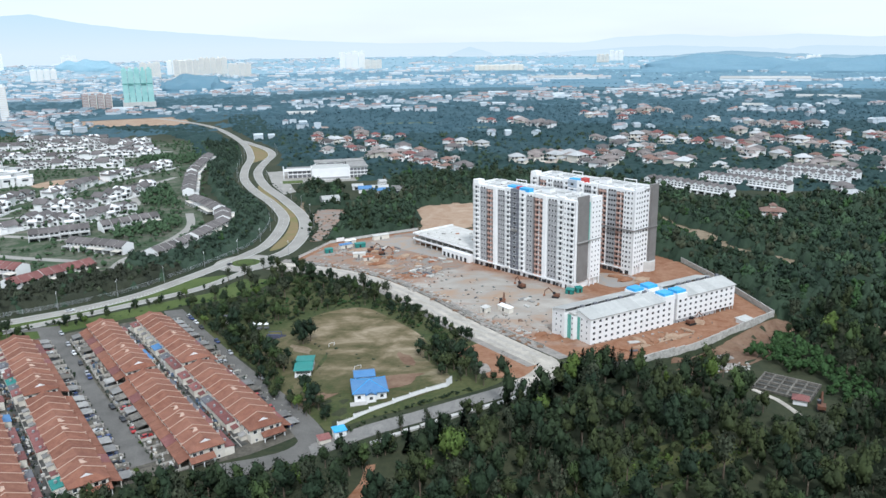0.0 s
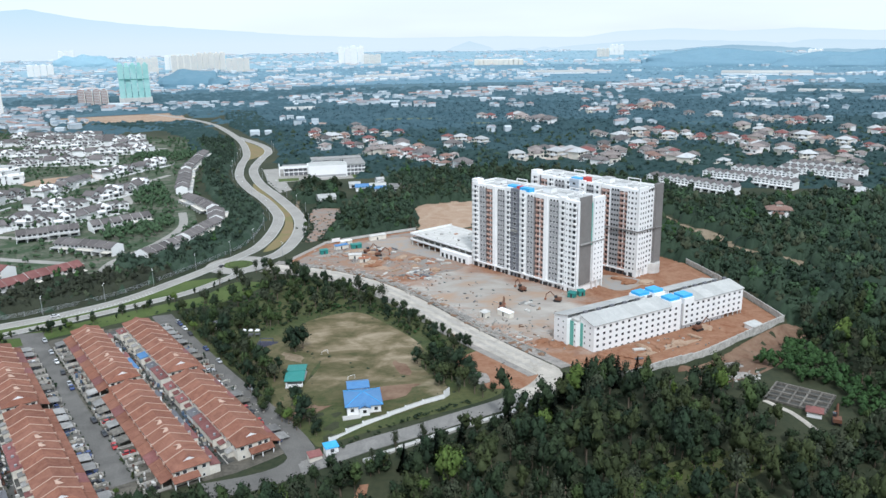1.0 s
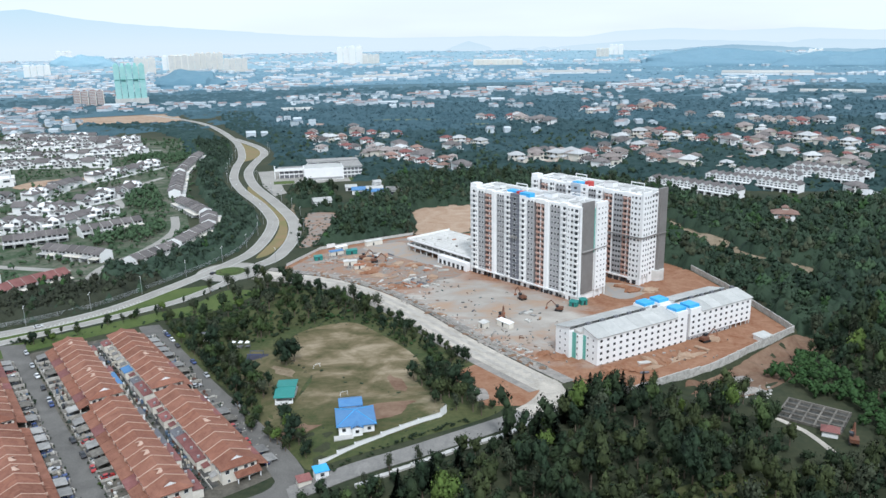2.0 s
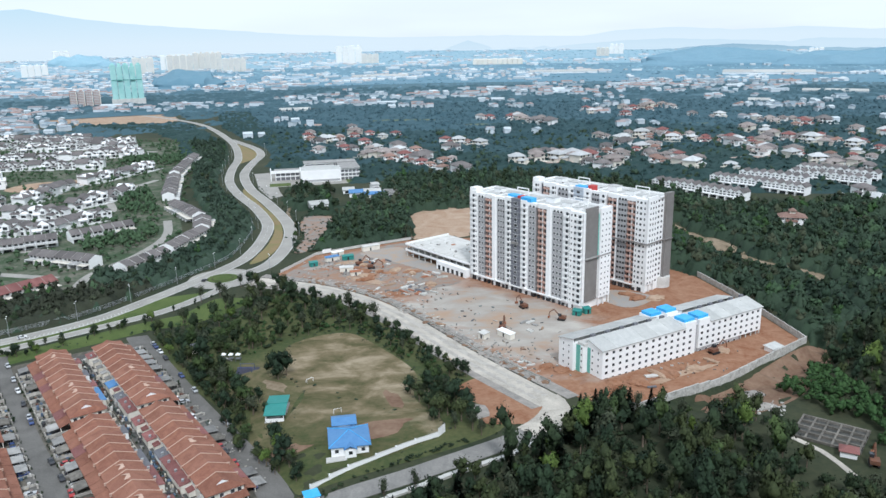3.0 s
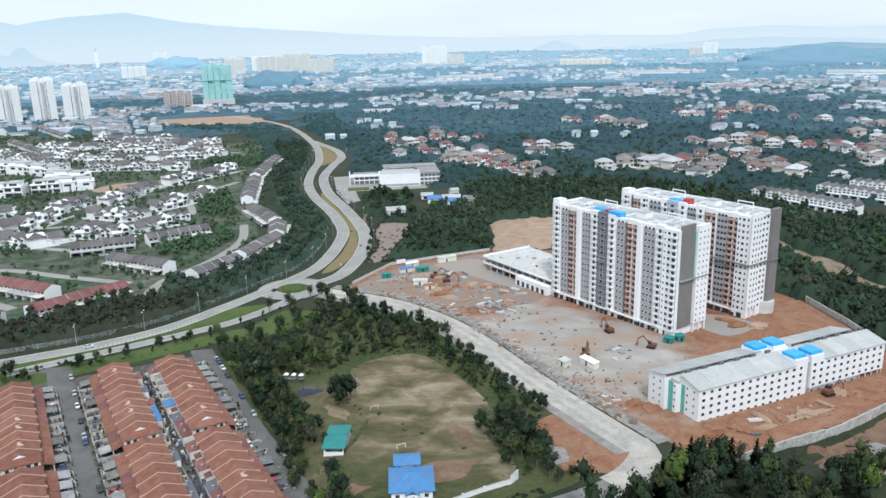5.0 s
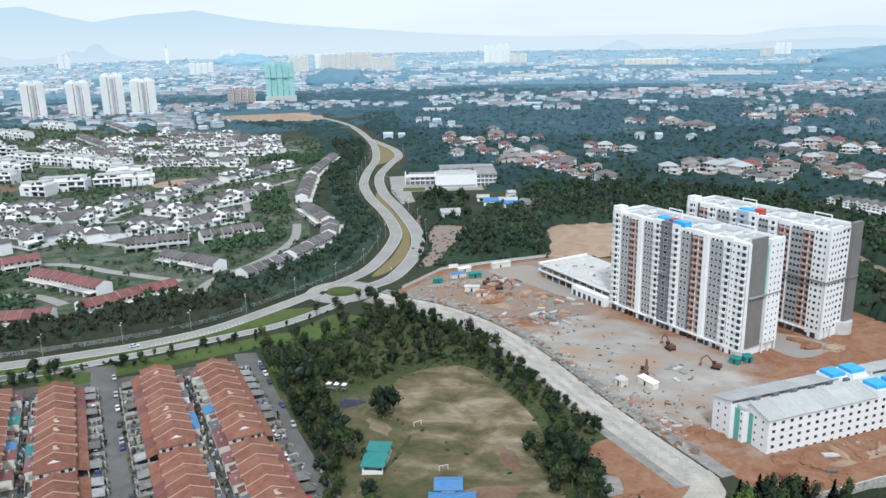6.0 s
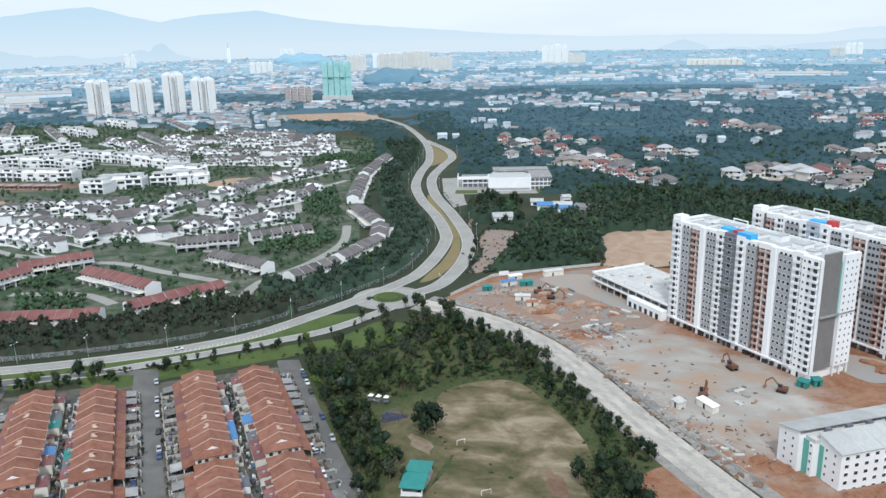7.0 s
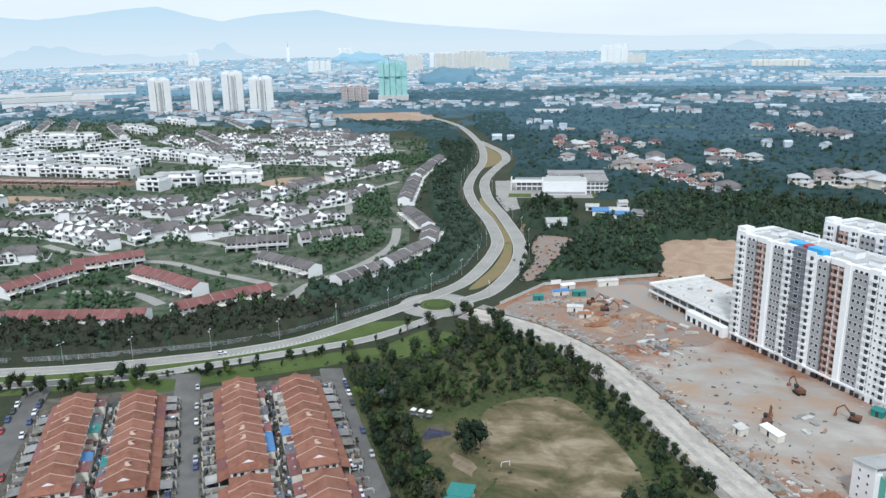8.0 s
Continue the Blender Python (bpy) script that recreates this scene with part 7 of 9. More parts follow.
for i in range(len(WOOD_EDGE)):
    ex, ey = WOOD_EDGE[i]
    if ex > 10:
        continue
    for k in range(5):
        d_ = rs.uniform(4.5, 17)
        x, y = ex + 0.45 * d_ + rs.normal() * 1.5, ey - 0.9 * d_ + rs.normal() * 1.5
        if not taken(x, y):
            under.append((x, y, ground(x, y) - 0.3, rs.uniform(1.0, 1.9) + 0.05 * d_, rs.uniform(0.7, 1.1)))
            if k == 0:
                plant(x, y, rs.uniform(1.4, 2.4) + 0.06 * d_, rs.uniform(0.9, 1.2), int(rs.integers(7)) if rs.random() < 0.8 else 14)
grove("undergrowth", under, bush_t, [M_LEAF, M_BARK], "dense green undergrowth between the trees", "shrubs", False)

# park trees
PARK = [(-148, 392), (-136, 405), (-126, 432), (-112, 444), (-84, 434), (-62, 412), (-46, 388), (-62, 380), (-84, 372), (-98, 352), (-120, 345), (-140, 372)]
STRIP = [(-42, 392), (-18, 354), (6, 324), (-6, 318), (-4, 300), (-10, 276), (-24, 292), (-26, 315), (-36, 350), (-58, 384)]
VERGE = [(-150, 372), (-134, 368), (-112, 345), (-92, 318), (-76, 298), (-60, 268), (-52, 248), (-57, 246), (-100, 302), (-128, 338)]
for poly, sp, skip, rad in ((PARK, 6.3, 0.26, (2.2, 4.8)), (STRIP, 5.4, 0.24, (1.6, 3.1)), (VERGE, 6.2, 0.26, (2.4, 4.6))):
    for x, y, z, r_, hf in scatter(poly, sp, rs, rad, (0.9, 1.3), skip):
        q = rs.random()
        plant(x, y, r_, hf, int(rs.integers(7)) if q < 0.54 else 9 + int(rs.integers(3)) if q < 0.78 else 14 + int(rs.integers(2)))
mb_poly = scatter(PARK, 3.2, rs, (1.0, 2.2), (0.5, 0.9), 0.3) + scatter(STRIP, 2.8, rs, (0.9, 1.9), (0.6, 1.0), 0.25) + scatter(VERGE, 3.5, rs, (1.0, 1.6), (0.5, 0.8), 0.3)
grove("shrubs", mb_poly[::2], bush_t, [M_LEAF_CREEP, M_BARK], "light green bushes round the park", "shrubs", False)
grove("shrubs", mb_poly[1::2], bush_t, [M_LEAF, M_BARK], "green bushes round the park and along the verge", "shrubs", False)
for d_ in (7.5, 11.5, 15.5):
    side_line = offset(ROAD_2, d_)
    for i in range(1, len(side_line) - 16):
        x, y = side_line[i][0] + rs.uniform(-1.5, 1.5), side_line[i][1] + rs.uniform(-1.5, 1.5)
        if math.hypot(x + 71, y - 284) > 13.5 and math.hypot(x + 40, y - 261) > 13 and math.hypot(x + 126, y - 354) > 6 and (d_ < 8 or i % 2 == 1) and rs.random() < 0.8:
            plant(x, y, rs.uniform(2.1, 3.8), rs.uniform(0.85, 1.15), int(rs.integers(7)) if rs.random() < 0.85 else 7 + int(rs.integers(3)))
for x, y, r_, kind in ((44, 289, 3.0, 12), (52, 293, 3.6, 2), (38, 284, 3.0, 13), (48, 292, 2.8, 13), (56, 288, 3.4, 12), (22, 250, 3.0, 12), (12, 244, 2.8, 13), (33, 270, 3.2, 13), (-4, 233, 2.8, 12), (-22, 222, 2.6, 13), (-12, 226, 3.0, 12), (64, 290, 3.2, 13), (40, 276, 3.4, 12), (28, 255, 3.0, 13), (33, 276, 3.4, 4), (60, 294, 3.2, 11), (47, 285, 3.8, 0), (27, 268, 3.0, 10), (92, 288, 4.6, 8)):
    plant(x, y, r_, 1.25, kind)
for d_, gap in ((-12.0, 1), (-15.5, 2)):
    for i, (x, y) in enumerate(offset(SITE_ROAD, d_)):
        if i % gap == 0 and 322 < y < 440 and rs.random() < (0.82 if gap == 1 else 0.6):
            plant(x + rs.normal() * 0.9, y + rs.normal() * 0.9, rs.uniform(1.9, 3.2), rs.uniform(0.9, 1.2), int(rs.integers(7)))
for x, y, r_, hf, kind in ((-126, 347, 4.4, 1.0, 2), (-112, 331, 4.2, 1.0, 0), (-101, 321, 4.6, 1.0, 1), (-90, 306, 4.6, 1.0, 5), (-62, 259, 4.2, 1.0, 2), (-55, 250, 3.0, 1.0, 0), (-65, 264, 3.4, 1.0, 8), (-24, 306, 3.6, 1.0, 2), (-17, 308, 4.0, 1.0, 5), (-12, 284, 4.4, 1.0, 1), (-16, 292, 4.2, 1.1, 0), (-20, 298, 3.8, 1.0, 4), (-6, 294, 4.6, 1.1, 2), (-9, 303, 3.8, 1.0, 3), (-2, 284, 4.4, 1.1, 5), (-12, 312, 3.2, 1.0, 6), (0, 274, 3.2, 1.2, 9)):
    plant(x, y, r_, hf, kind)
# single trees that stand out in the wood and by the roundabout
for x, y, r_, hf, kind in ((25, 258, 3.6, 1.1, 8), (95, 287, 3.6, 1.1, 7), (18, 223, 4.2, 1.2, 9), (31, 231, 4.0, 1.2, 1), (105, 300, 3.4, 1.1, 10), (-3, 197, 4.2, 1.0, 8), (60, 227, 4.6, 1.1, 4), (-33, 227, 2.0, 1.4, 9), (-26, 233, 2.4, 1.5, 11),
                           (-17, 238, 2.2, 1.5, 10), (-46, 226, 2.6, 1.0, 2), (-139, 434, 3.4, 1.2, 9), (-132, 450, 3.2, 1.2, 10), (-128, 456, 3.4, 1.1, 2), (-110, 446, 4.0, 1.2, 2), (-146, 424, 3.6, 1.2, 11), (-134, 426, 3.8, 1.2, 10), (-129, 412, 3.8, 1.2, 9), (-143, 392, 3.6, 1.2, 0), (-122, 398, 3.6, 1.1, 7)):
    plant(x, y, r_, hf, kind)
for x, y, r_, kind in ((-4, 281, 4.0, 1), (-9, 286, 3.6, 4), (0, 276, 3.8, 5), (3, 271, 2.8, 9), (-3, 291, 3.4, 2), (-13, 291, 3.2, 6), (-14, 281, 3.0, 3), (-6, 275, 2.6, 10), (7, 277, 2.4, 0)):
    plant(x, y, r_, 1.1, kind)
for x, y, r_, kind in ((-80, 268, 2.8, 1), (-71, 261, 2.6, 5), (-67, 256, 3.0, 8), (-63, 251, 2.6, 4), (-84, 276, 2.8, 6), (-89, 284, 3.0, 2), (-59, 254, 2.4, 9), (-79, 272, 2.2, 3)):
    plant(x, y, r_, 1.1, kind)
for x, y, r_ in ((-83, 328, 4.6), (-77.4, 328.6, 4.6), (-80, 324.6, 4.4), (-80.4, 331.6, 4.6)):
    plant(x, y, r_, 1.05, 2)
for x, y, r_, kind in ((-79, 275, 3.2, 14), (-67.5, 269, 3.8, 2), (-79, 267, 3.0, 0), (-62, 252.5, 3.4, 5), (-55, 246, 2.4, 2), (-94, 300, 3.8, 4), (-110, 318, 3.8, 2), (-70, 258, 3.2, 1), (-59, 256, 3.0, 14), (-84, 285, 3.2, 0)):
    plant(x, y, r_, 1.0, kind)
for x, y, r_ in ((-7, 210, 6.0), (92, 276, 5.4), (23, 242, 4.4)):
    plant(x, y, r_, 1.35, 8)
for x, y, r_, kind in ((-253, 324, 3.2, 8), (-238, 335, 3.8, 2), (-262, 315, 3.6, 0), (-243, 327, 2.4, 10), (-221, 334, 2.6, 14), (-208, 353, 2.4, 1), (-203, 359, 2.2, 14), (-198, 362, 1.8, 9), (-175, 378, 2.0, 9), (-171, 383, 1.6, 14), (-271, 314, 3.0, 4), (-228, 331, 1.8, 7)):
    plant(x, y, r_, 1.2, kind)
for i in range(26):
    q, u = rs.random(), rs.random()
    plant(-164 + 36 * q + 4 * u, 697 + 26 * u - 4 * q, rs.uniform(2.8, 4.2), rs.uniform(1.1, 1.5), (0, 2, 9, 10, 2, 5)[i % 6])
for x, y, r_, kind in ((-47, 559, 3.2, 10), (-43, 557.5, 2.8, 9), (-52, 563, 3.4, 0), (-57, 560, 3.0, 0), (-125, 560, 2.4, 14), (-127, 575, 2.8, 0), (-123, 546, 2.0, 2)):
    plant(x, y, r_, 1.45, kind)
for x, y, r_ in ((-117, 421, 4.5), (-122, 448, 4.0), (-108, 450, 4.2)):
    plant(x, y, r_, 1.2, 1)

# bank of bushes between the hall wall and the access road
bank = []
for i in range(70):
    q = rs.random()
    bank.append((-48 + 46 * q + rs.normal() * 0.8, 238.5 + 30 * q - rs.uniform(0.5, 3.0), 0, rs.uniform(0.5, 1.2), rs.uniform(0.5, 0.9)))
grove("shrubs", [(x, y, ground(x, y) - 0.1, r_, hf) for x, y, z, r_, hf in bank], bush_t, [M_LEAF, M_BARK], "straggling bushes on the bank below the hall wall", "shrubs", False)
tufts = [(x, y, ground(x, y) - 0.15, rs.uniform(0.4, 1.3), rs.uniform(0.12, 0.3)) for p in spline([(-80, 332), (-84, 362), (-62, 378), (-44, 362), (-24, 330), (-22, 302), (-10, 276), (-30, 256), (-50, 266), (-66, 256), (-68, 285), (-66, 310)], 1.2, True) for x, y in [(p[0] + rs.normal() * 1.6, p[1] + rs.normal() * 1.6)] if rs.random() < 0.7 and math.hypot(p[0] + 42, p[1] - 257) > 13]
grove("grass_tufts", tufts, bush_t, [M_LEAF_GREY, M_BARK], "rough grass tufts along the field edge", "grass", False)

# bushes that break the edges of bare ground
def edge_bushes(poly, gap, chance, rad):
    out = []
    for x, y in spline(poly, gap, True):
        if rs.random() < chance:
            x, y = x + rs.normal() * 1.8, y + rs.normal() * 1.8
            if math.hypot(x + 15, y - 345) < 16 or y < 290:
                continue
            out.append((x, y, ground(x, y) - 0.2, rs.uniform(*rad), rs.uniform(0.45, 0.8)))
    return out


edges = []
for poly in ([(-48, 640), (-20, 655), (6, 648), (8, 600), (-1, 566), (-38, 553), (-46, 590)],):
    edges += edge_bushes(poly, 2.5, 0.6, (0.8, 2.2))
fence_scrub = []
for i in range(150):
    q, u = rs.random(), rs.uniform(0, 1) ** 1.5 * 26
    x, y = -112 + 66 * q - 0.5 * u, 522 + 38 * q + 0.85 * u
    if not inside(x, y, DIRT):
        fence_scrub.append((x, y, ground(x, y) - 0.2, rs.uniform(1.0, 2.6), rs.uniform(0.5, 0.9)))
for x, y in spline(DIRT, 3.0, True):
    fence_scrub.append((x + rs.normal() * 1.8, y + rs.normal() * 1.8, ground(x, y) - 0.2, rs.uniform(0.8, 2.2), rs.uniform(0.5, 0.9)))
for i in range(40):
    x, y = -118 + rs.normal() * 7, 590 + rs.normal() * 22
    fence_scrub.append((x, y, ground(x, y) - 0.2, rs.uniform(0.4, 1.3), rs.uniform(0.5, 0.9)))
grove("shrubs", fence_scrub, bush_t, [M_LEAF_MID, M_BARK], "dark scrub between the site fence and the wood", "shrubs", False)
edges += edge_bushes([(-82, 332), (-86, 364), (-62, 380), (-44, 364), (-22, 332), (-20, 302), (-10, 278)], 2.0, 0.30, (0.4, 1.2))
for (ax, ay), (bx, by) in (((-268, 324), (-232, 343)), ((-232, 343), (-205, 352)), ((-205, 352), (-160, 379)), ((-160, 379), (-135, 396)), ((-135, 396), (-122, 424))):
    for i in range(15):
        q, u = rs.random(), abs(rs.normal()) * 3.0
        x, y = ax + (bx - ax) * q - u * 0.5, ay + (by - ay) * q + u * 0.8
        edges.append((x, y, ground(x, y) - 0.2, rs.uniform(0.5, 1.5), rs.uniform(0.5, 0.9)))
for off_d in (12.5, 12.0, -7.0, -9.0):
    for x, y in offset(BLVD_FAR if off_d > 0 else BLVD_RIGHT, off_d):
        if y < 760 and rs.random() < 0.45 and (off_d > 0 or y > 520):
            edges.append((x + rs.normal(), y + rs.normal(), ground(x, y) - 0.2, rs.uniform(0.6, 1.7), rs.uniform(0.5, 0.9)))
grove("shrubs", edges, bush_t, [M_LEAF_MID, M_BARK], "low green scrub at the edges of bare ground", "shrubs", False)

# mid-distance woods
mid_t = [crown(80 + i, 52, 0.15, 5, 0.9 + 0.25 * (i % 4), 0, 0.55, 0.95, 0.16) for i in range(8)]
BELT = [p for p in offset(BLVD_FAR, 13.5) if p[0] > -460 and p[1] < 1075][::3] + [(-380, 1060), (-330, 950), (-300, 850), (-262, 745), (-222, 660), (-200, 605), (-205, 545), (-212, 500), (-222, 468), (-232, 446), (-262, 402), (-300, 380), (-345, 358), (-470, 305)]
RIGHT = [(133, 470), (150, 440), (152, 368), (240, 330), (300, 340), (430, 480), (470, 640), (380, 680), (260, 640), (190, 650), (120, 655), (85, 555), (110, 500)]
NORTH = [(-122, 700), (-160, 745), (-166, 690), (-140, 650), (-132, 632), (-104, 634), (-99, 604), (-104, 566), (-101, 530), (-82, 538), (-64, 548), (-45, 561), (-50, 645), (10, 660), (130, 650), (190, 660), (150, 740), (60, 800), (-40, 800), (-90, 760), (-110, 720), (-100, 660), (-120, 640)]
belt = scatter(BELT, 5.0, rs, (2.6, 4.2), (0.9, 1.35), 0.03)
for near, leaf, lab in ((True, M_LEAF_UMBER, "brownish grey-green"), (False, M_LEAF_BELT, "grey-green")):
    lot = [q for q in belt if (q[1] + 0.25 * q[0] + 14 * noise.noise(Vector((q[0] * 0.04, q[1] * 0.04, 1.0))) < 400) == near]
    canopy("woodland", [(x, y, z, r_, hf * 0.8) for x, y, z, r_, hf in lot], leaf, lab + " undergrowth of the belt above the boulevard", 2.2, 0.5)
    grove("woodland", lot[::2] + lot[1::4], mid_t, [leaf, M_BARK], lab + " belt of trees above the boulevard", "trees")
low_scrub = []
for x, y in TRACK:
    for k in range(15):
        px, py = x - 3 - rs.uniform(-8, 10), y - 5 - rs.uniform(0, 18)
        if not taken(px, py):
            low_scrub.append((px, py, ground(px, py) - 0.3, rs.uniform(1.4, 3.0), rs.uniform(0.5, 0.8)))
for x, y in TRACK:
    mark_disc(x - 3, y - 10, 8)
grove("shrubs", low_scrub[::3], mid_t, [M_LEAF_CREEP, M_BARK], "fresh green scrub along the earth track", "shrubs", False)
grove("shrubs", low_scrub[1::3] + low_scrub[2::3], mid_t, [M_LEAF_MID, M_BARK], "low dark scrub along the earth track", "shrubs", False)
outside = []
for (ax, ay), (bx, by), n_ in (((151, 366), (140, 431), 60), ((140, 431), (131, 468), 36), ((131, 468), (100, 512), 40), ((101, 512), (70, 550), 30)):
    L_ = math.hypot(bx - ax, by - ay)
    for i in range(n_):
        q, u = rs.random(), rs.uniform(2.5, 17)
        x, y = ax + (bx - ax) * q - (by - ay) / L_ * -u, ay + (by - ay) * q - (bx - ax) / L_ * u
        outside.append((x, y, ground(x, y) - 0.3, rs.uniform(1.3, 2.6) + 0.09 * u, rs.uniform(0.7, 1.15)))
grove("woodland", outside, mid_t, [M_LEAF_MID, M_BARK], "dark trees and scrub outside the site wall", "trees")
mid = belt[3::4] + scatter(RIGHT, 6.4, rs, (3.2, 6.0), (0.7, 1.3), 0.05) + scatter(NORTH, 6.3, rs, (3.0, 5.2), (0.8, 1.3), 0.05)
canopy("woodland", [(x, y, z, r_, hf * 0.7) for x, y, z, r_, hf in mid], M_LEAF_MID, "dark green undergrowth of the woods beyond the site", 2.2, 0.5, 1.0, 0.8)
mixed = [rs.random() + 0.55 * noise.noise(Vector((s[0] * 0.022, s[1] * 0.022, 3.0))) for s in mid]
for lo, hi, leaf, lab in ((0.92, 9.0, M_LEAF_GREY, "greyish green trees scattered in the woodland"), (-9.0, 0.02, M_LEAF_CREEP, "fresh green creeper-hung trees in the woodland"), (0.02, 0.17, M_LEAF_GARDEN, "lighter green trees in the woodland"), (0.70, 0.92, M_LEAF, "very dark green trees in the woodland")):
    grove("woodland", [s for s, q in zip(mid, mixed) if lo <= q < hi], mid_t, [leaf, M_BARK], lab, "trees")
mid = [s for s, q in zip(mid, mixed) if 0.17 <= q < 0.70]
grove("creeper_mounds", creep, mid_t, [M_LEAF_CREEP, M_BARK], "bright green creeper-covered trees below the site wall", "trees", False)
grove("woodland", mid, mid_t, [M_LEAF_MID, M_BARK], "dense dark green woodland beyond the site and road", "trees")


# ---- far woods, town and hills ----
far_t = [crown(100 + i, 2, 0.3, 3, 0.7 + 0.15 * (i % 3), 0, 0.6, 1.15) for i in range(6)]
haze_t = [crown(120 + i, 1, 0.4, 2, 0.6, 0, 0.6, 1.1) for i in range(4)]


def cover(x, y, s, o):
    """Broad noise over the plan, about -1 to 1."""
    return noise.noise(Vector((x * s + o, y * s * 2.2, o))) + 0.5 * noise.noise(Vector((x * s * 2.4, y * s * 5.5 + o, 5.0 + o)))


ESTATE = [(-480, 300), (-300, 345), (-215, 440), (-200, 560), (-240, 660), (-300, 850), (-380, 1080), (-700, 1180), (-1250, 1250), (-1250, 900), (-700, 500)]
est = [s for s in scatter(ESTATE, 6.5, rs, (1.5, 3.4), (0.8, 1.2), 0.3) if cover(s[0], s[1], 0.02, 4.0) > -0.12]
for poly in ([(-338, 399), (-371, 443), (-359, 453), (-305, 415), (-301, 397)], [(-260, 524), (-281, 571), (-257, 604), (-227, 579), (-226, 549)], [(-301, 651), (-319, 717), (-300, 736), (-257, 643)], [(-400, 900), (-330, 900), (-345, 960), (-400, 950)]):
    est += scatter(poly, 5.5, rs, (2.4, 3.6), (1.1, 1.5), 0.1)
grove("garden_trees", est, [crown(140 + i, 7, 0.26, 3, 0.9, 0, 0.55, 1.15) for i in range(4)], [M_LEAF_GARDEN, M_BARK], "small green garden trees among the estate houses", "trees")
for line in (BLVD_FAR, BLVD_RIGHT):
    for x, y in line:
        if y > 720:
            mark_disc(x, y, 13)
for cx, cy, L, W, m_, lab in ((-266, 1277, 70, 34, M_SANDHAZE, "bare orange earth in the far woods"), (45, 770, 80, 22, M_GRASSHAZE, "rough grass clearing below the houses"), (-114, 1330, 110, 34, M_GRASSHAZE, "grassy clearing in the far woods"), (14, 1254, 60, 26, M_GRASSHAZE, "grassy clearing in the far woods"),
                              (100, 1270, 70, 26, M_GRASSHAZE, "grassy clearing by the houses"), (118, 905, 60, 20, M_GRASSHAZE, "lawns between the hillside houses"), (200, 1064, 60, 18, M_SANDHAZE, "bare earth between the houses"), (340, 1228, 90, 22, M_GRASSHAZE, "lawns between the far houses"),
                              (90, 880, 70, 16, M_SANDHAZE, "pale yards between the houses"), (310, 900, 80, 18, M_SANDHAZE, "pale yards between the houses"), (-60, 900, 60, 18, M_SANDHAZE, "pale yards between the houses"), (325, 690, 30, 14, M_GRASSHAZE, "lawn beside the villa")):
    patch("clearing", streak(cx, cy, 5, L, W, int(cx) % 97), m_, 0.12, lab, mark=True, grow=3, cut=30.0)
HILLSIDE = [(-218, 850), (-190, 860), (-112, 770), (-40, 800), (60, 800), (150, 745), (260, 700), (400, 690), (700, 620), (1100, 900), (1300, 1500), (300, 1650), (-100, 1650), (-470, 1480), (-400, 1270), (-318, 1120), (-262, 1010), (-236, 940)]
hs = [s for s in scatter(HILLSIDE, 7.0, rs, (4.0, 7.0), (0.45, 1.05), 0.03, 2.4) if cover(s[0], s[1], 0.006, 2.0) < 0.6]
grove("woodland", [s for s in hs[::9] if s[1] < 1150], far_t, [M_LEAF_MID, M_BARK], "darker green trees between the hillside houses", "trees", False)
# Leaf colour goes by depth, so the painted haze thickens farther off.
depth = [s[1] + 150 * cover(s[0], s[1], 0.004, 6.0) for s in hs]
for lo, hi, leaf, lab in ((0, 960, M_LEAF_FAR, "dark green woods, haze-tinted, between the hillside houses"), (960, 1230, M_LEAF_FARMID, "woods with blue haze painted in, between the hillside houses"), (1230, 9999, M_LEAF_FAR2, "woods tinted haze-blue beyond the hillside houses")):
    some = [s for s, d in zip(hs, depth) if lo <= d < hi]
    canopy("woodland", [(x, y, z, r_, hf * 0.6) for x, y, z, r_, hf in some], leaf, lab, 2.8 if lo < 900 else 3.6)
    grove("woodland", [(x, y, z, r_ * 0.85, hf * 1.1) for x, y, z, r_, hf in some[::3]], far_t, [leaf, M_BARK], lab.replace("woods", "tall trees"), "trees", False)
road_woods = scatter([(-300, 880), (-345, 1085), (-440, 1270), (-530, 1390), (-640, 1300), (-480, 1200), (-400, 1090), (-350, 950)], 7.0, rs, (3.8, 5.8), (0.5, 0.8), 0.06, 1.8) + scatter([(-236, 940), (-262, 1010), (-318, 1120), (-400, 1270), (-470, 1480), (-420, 1480), (-300, 1200), (-220, 1000)], 7.0, rs, (3.8, 5.8), (0.5, 0.8), 0.06, 1.8)
canopy("woodland", road_woods, M_LEAF_FAR, "dark woods flanking the far boulevard")
grove("woodland", road_woods[::2], far_t, [M_LEAF_FAR, M_BARK], "dark trees flanking the far boulevard", "trees", False)
spots_far, spots_haze, rows_near, rows_far = [], [], [], []
fr_ = random.Random(8)
tagged(patch("hill_ground", HILLSIDE, M_HILLGROUND, 0.05, "", mark=False, smooth=False, cut=120.0), "haze-tinted scrub ground under the hillside woods")
# Rings of plain whose colours carry more painted haze the farther they lie.
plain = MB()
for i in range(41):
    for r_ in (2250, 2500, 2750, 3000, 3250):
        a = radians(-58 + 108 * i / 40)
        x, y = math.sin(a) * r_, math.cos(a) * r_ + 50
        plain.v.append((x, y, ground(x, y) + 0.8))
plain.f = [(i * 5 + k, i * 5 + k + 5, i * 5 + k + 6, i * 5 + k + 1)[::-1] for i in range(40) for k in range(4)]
tagged(part("backdrop", plain, M_PLAIN), "plain tinted haze-blue towards the horizon", "", "", "structure")
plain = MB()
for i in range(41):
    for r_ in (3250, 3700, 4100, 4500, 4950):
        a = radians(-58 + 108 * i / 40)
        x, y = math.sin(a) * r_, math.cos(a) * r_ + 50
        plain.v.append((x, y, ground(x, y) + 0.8))
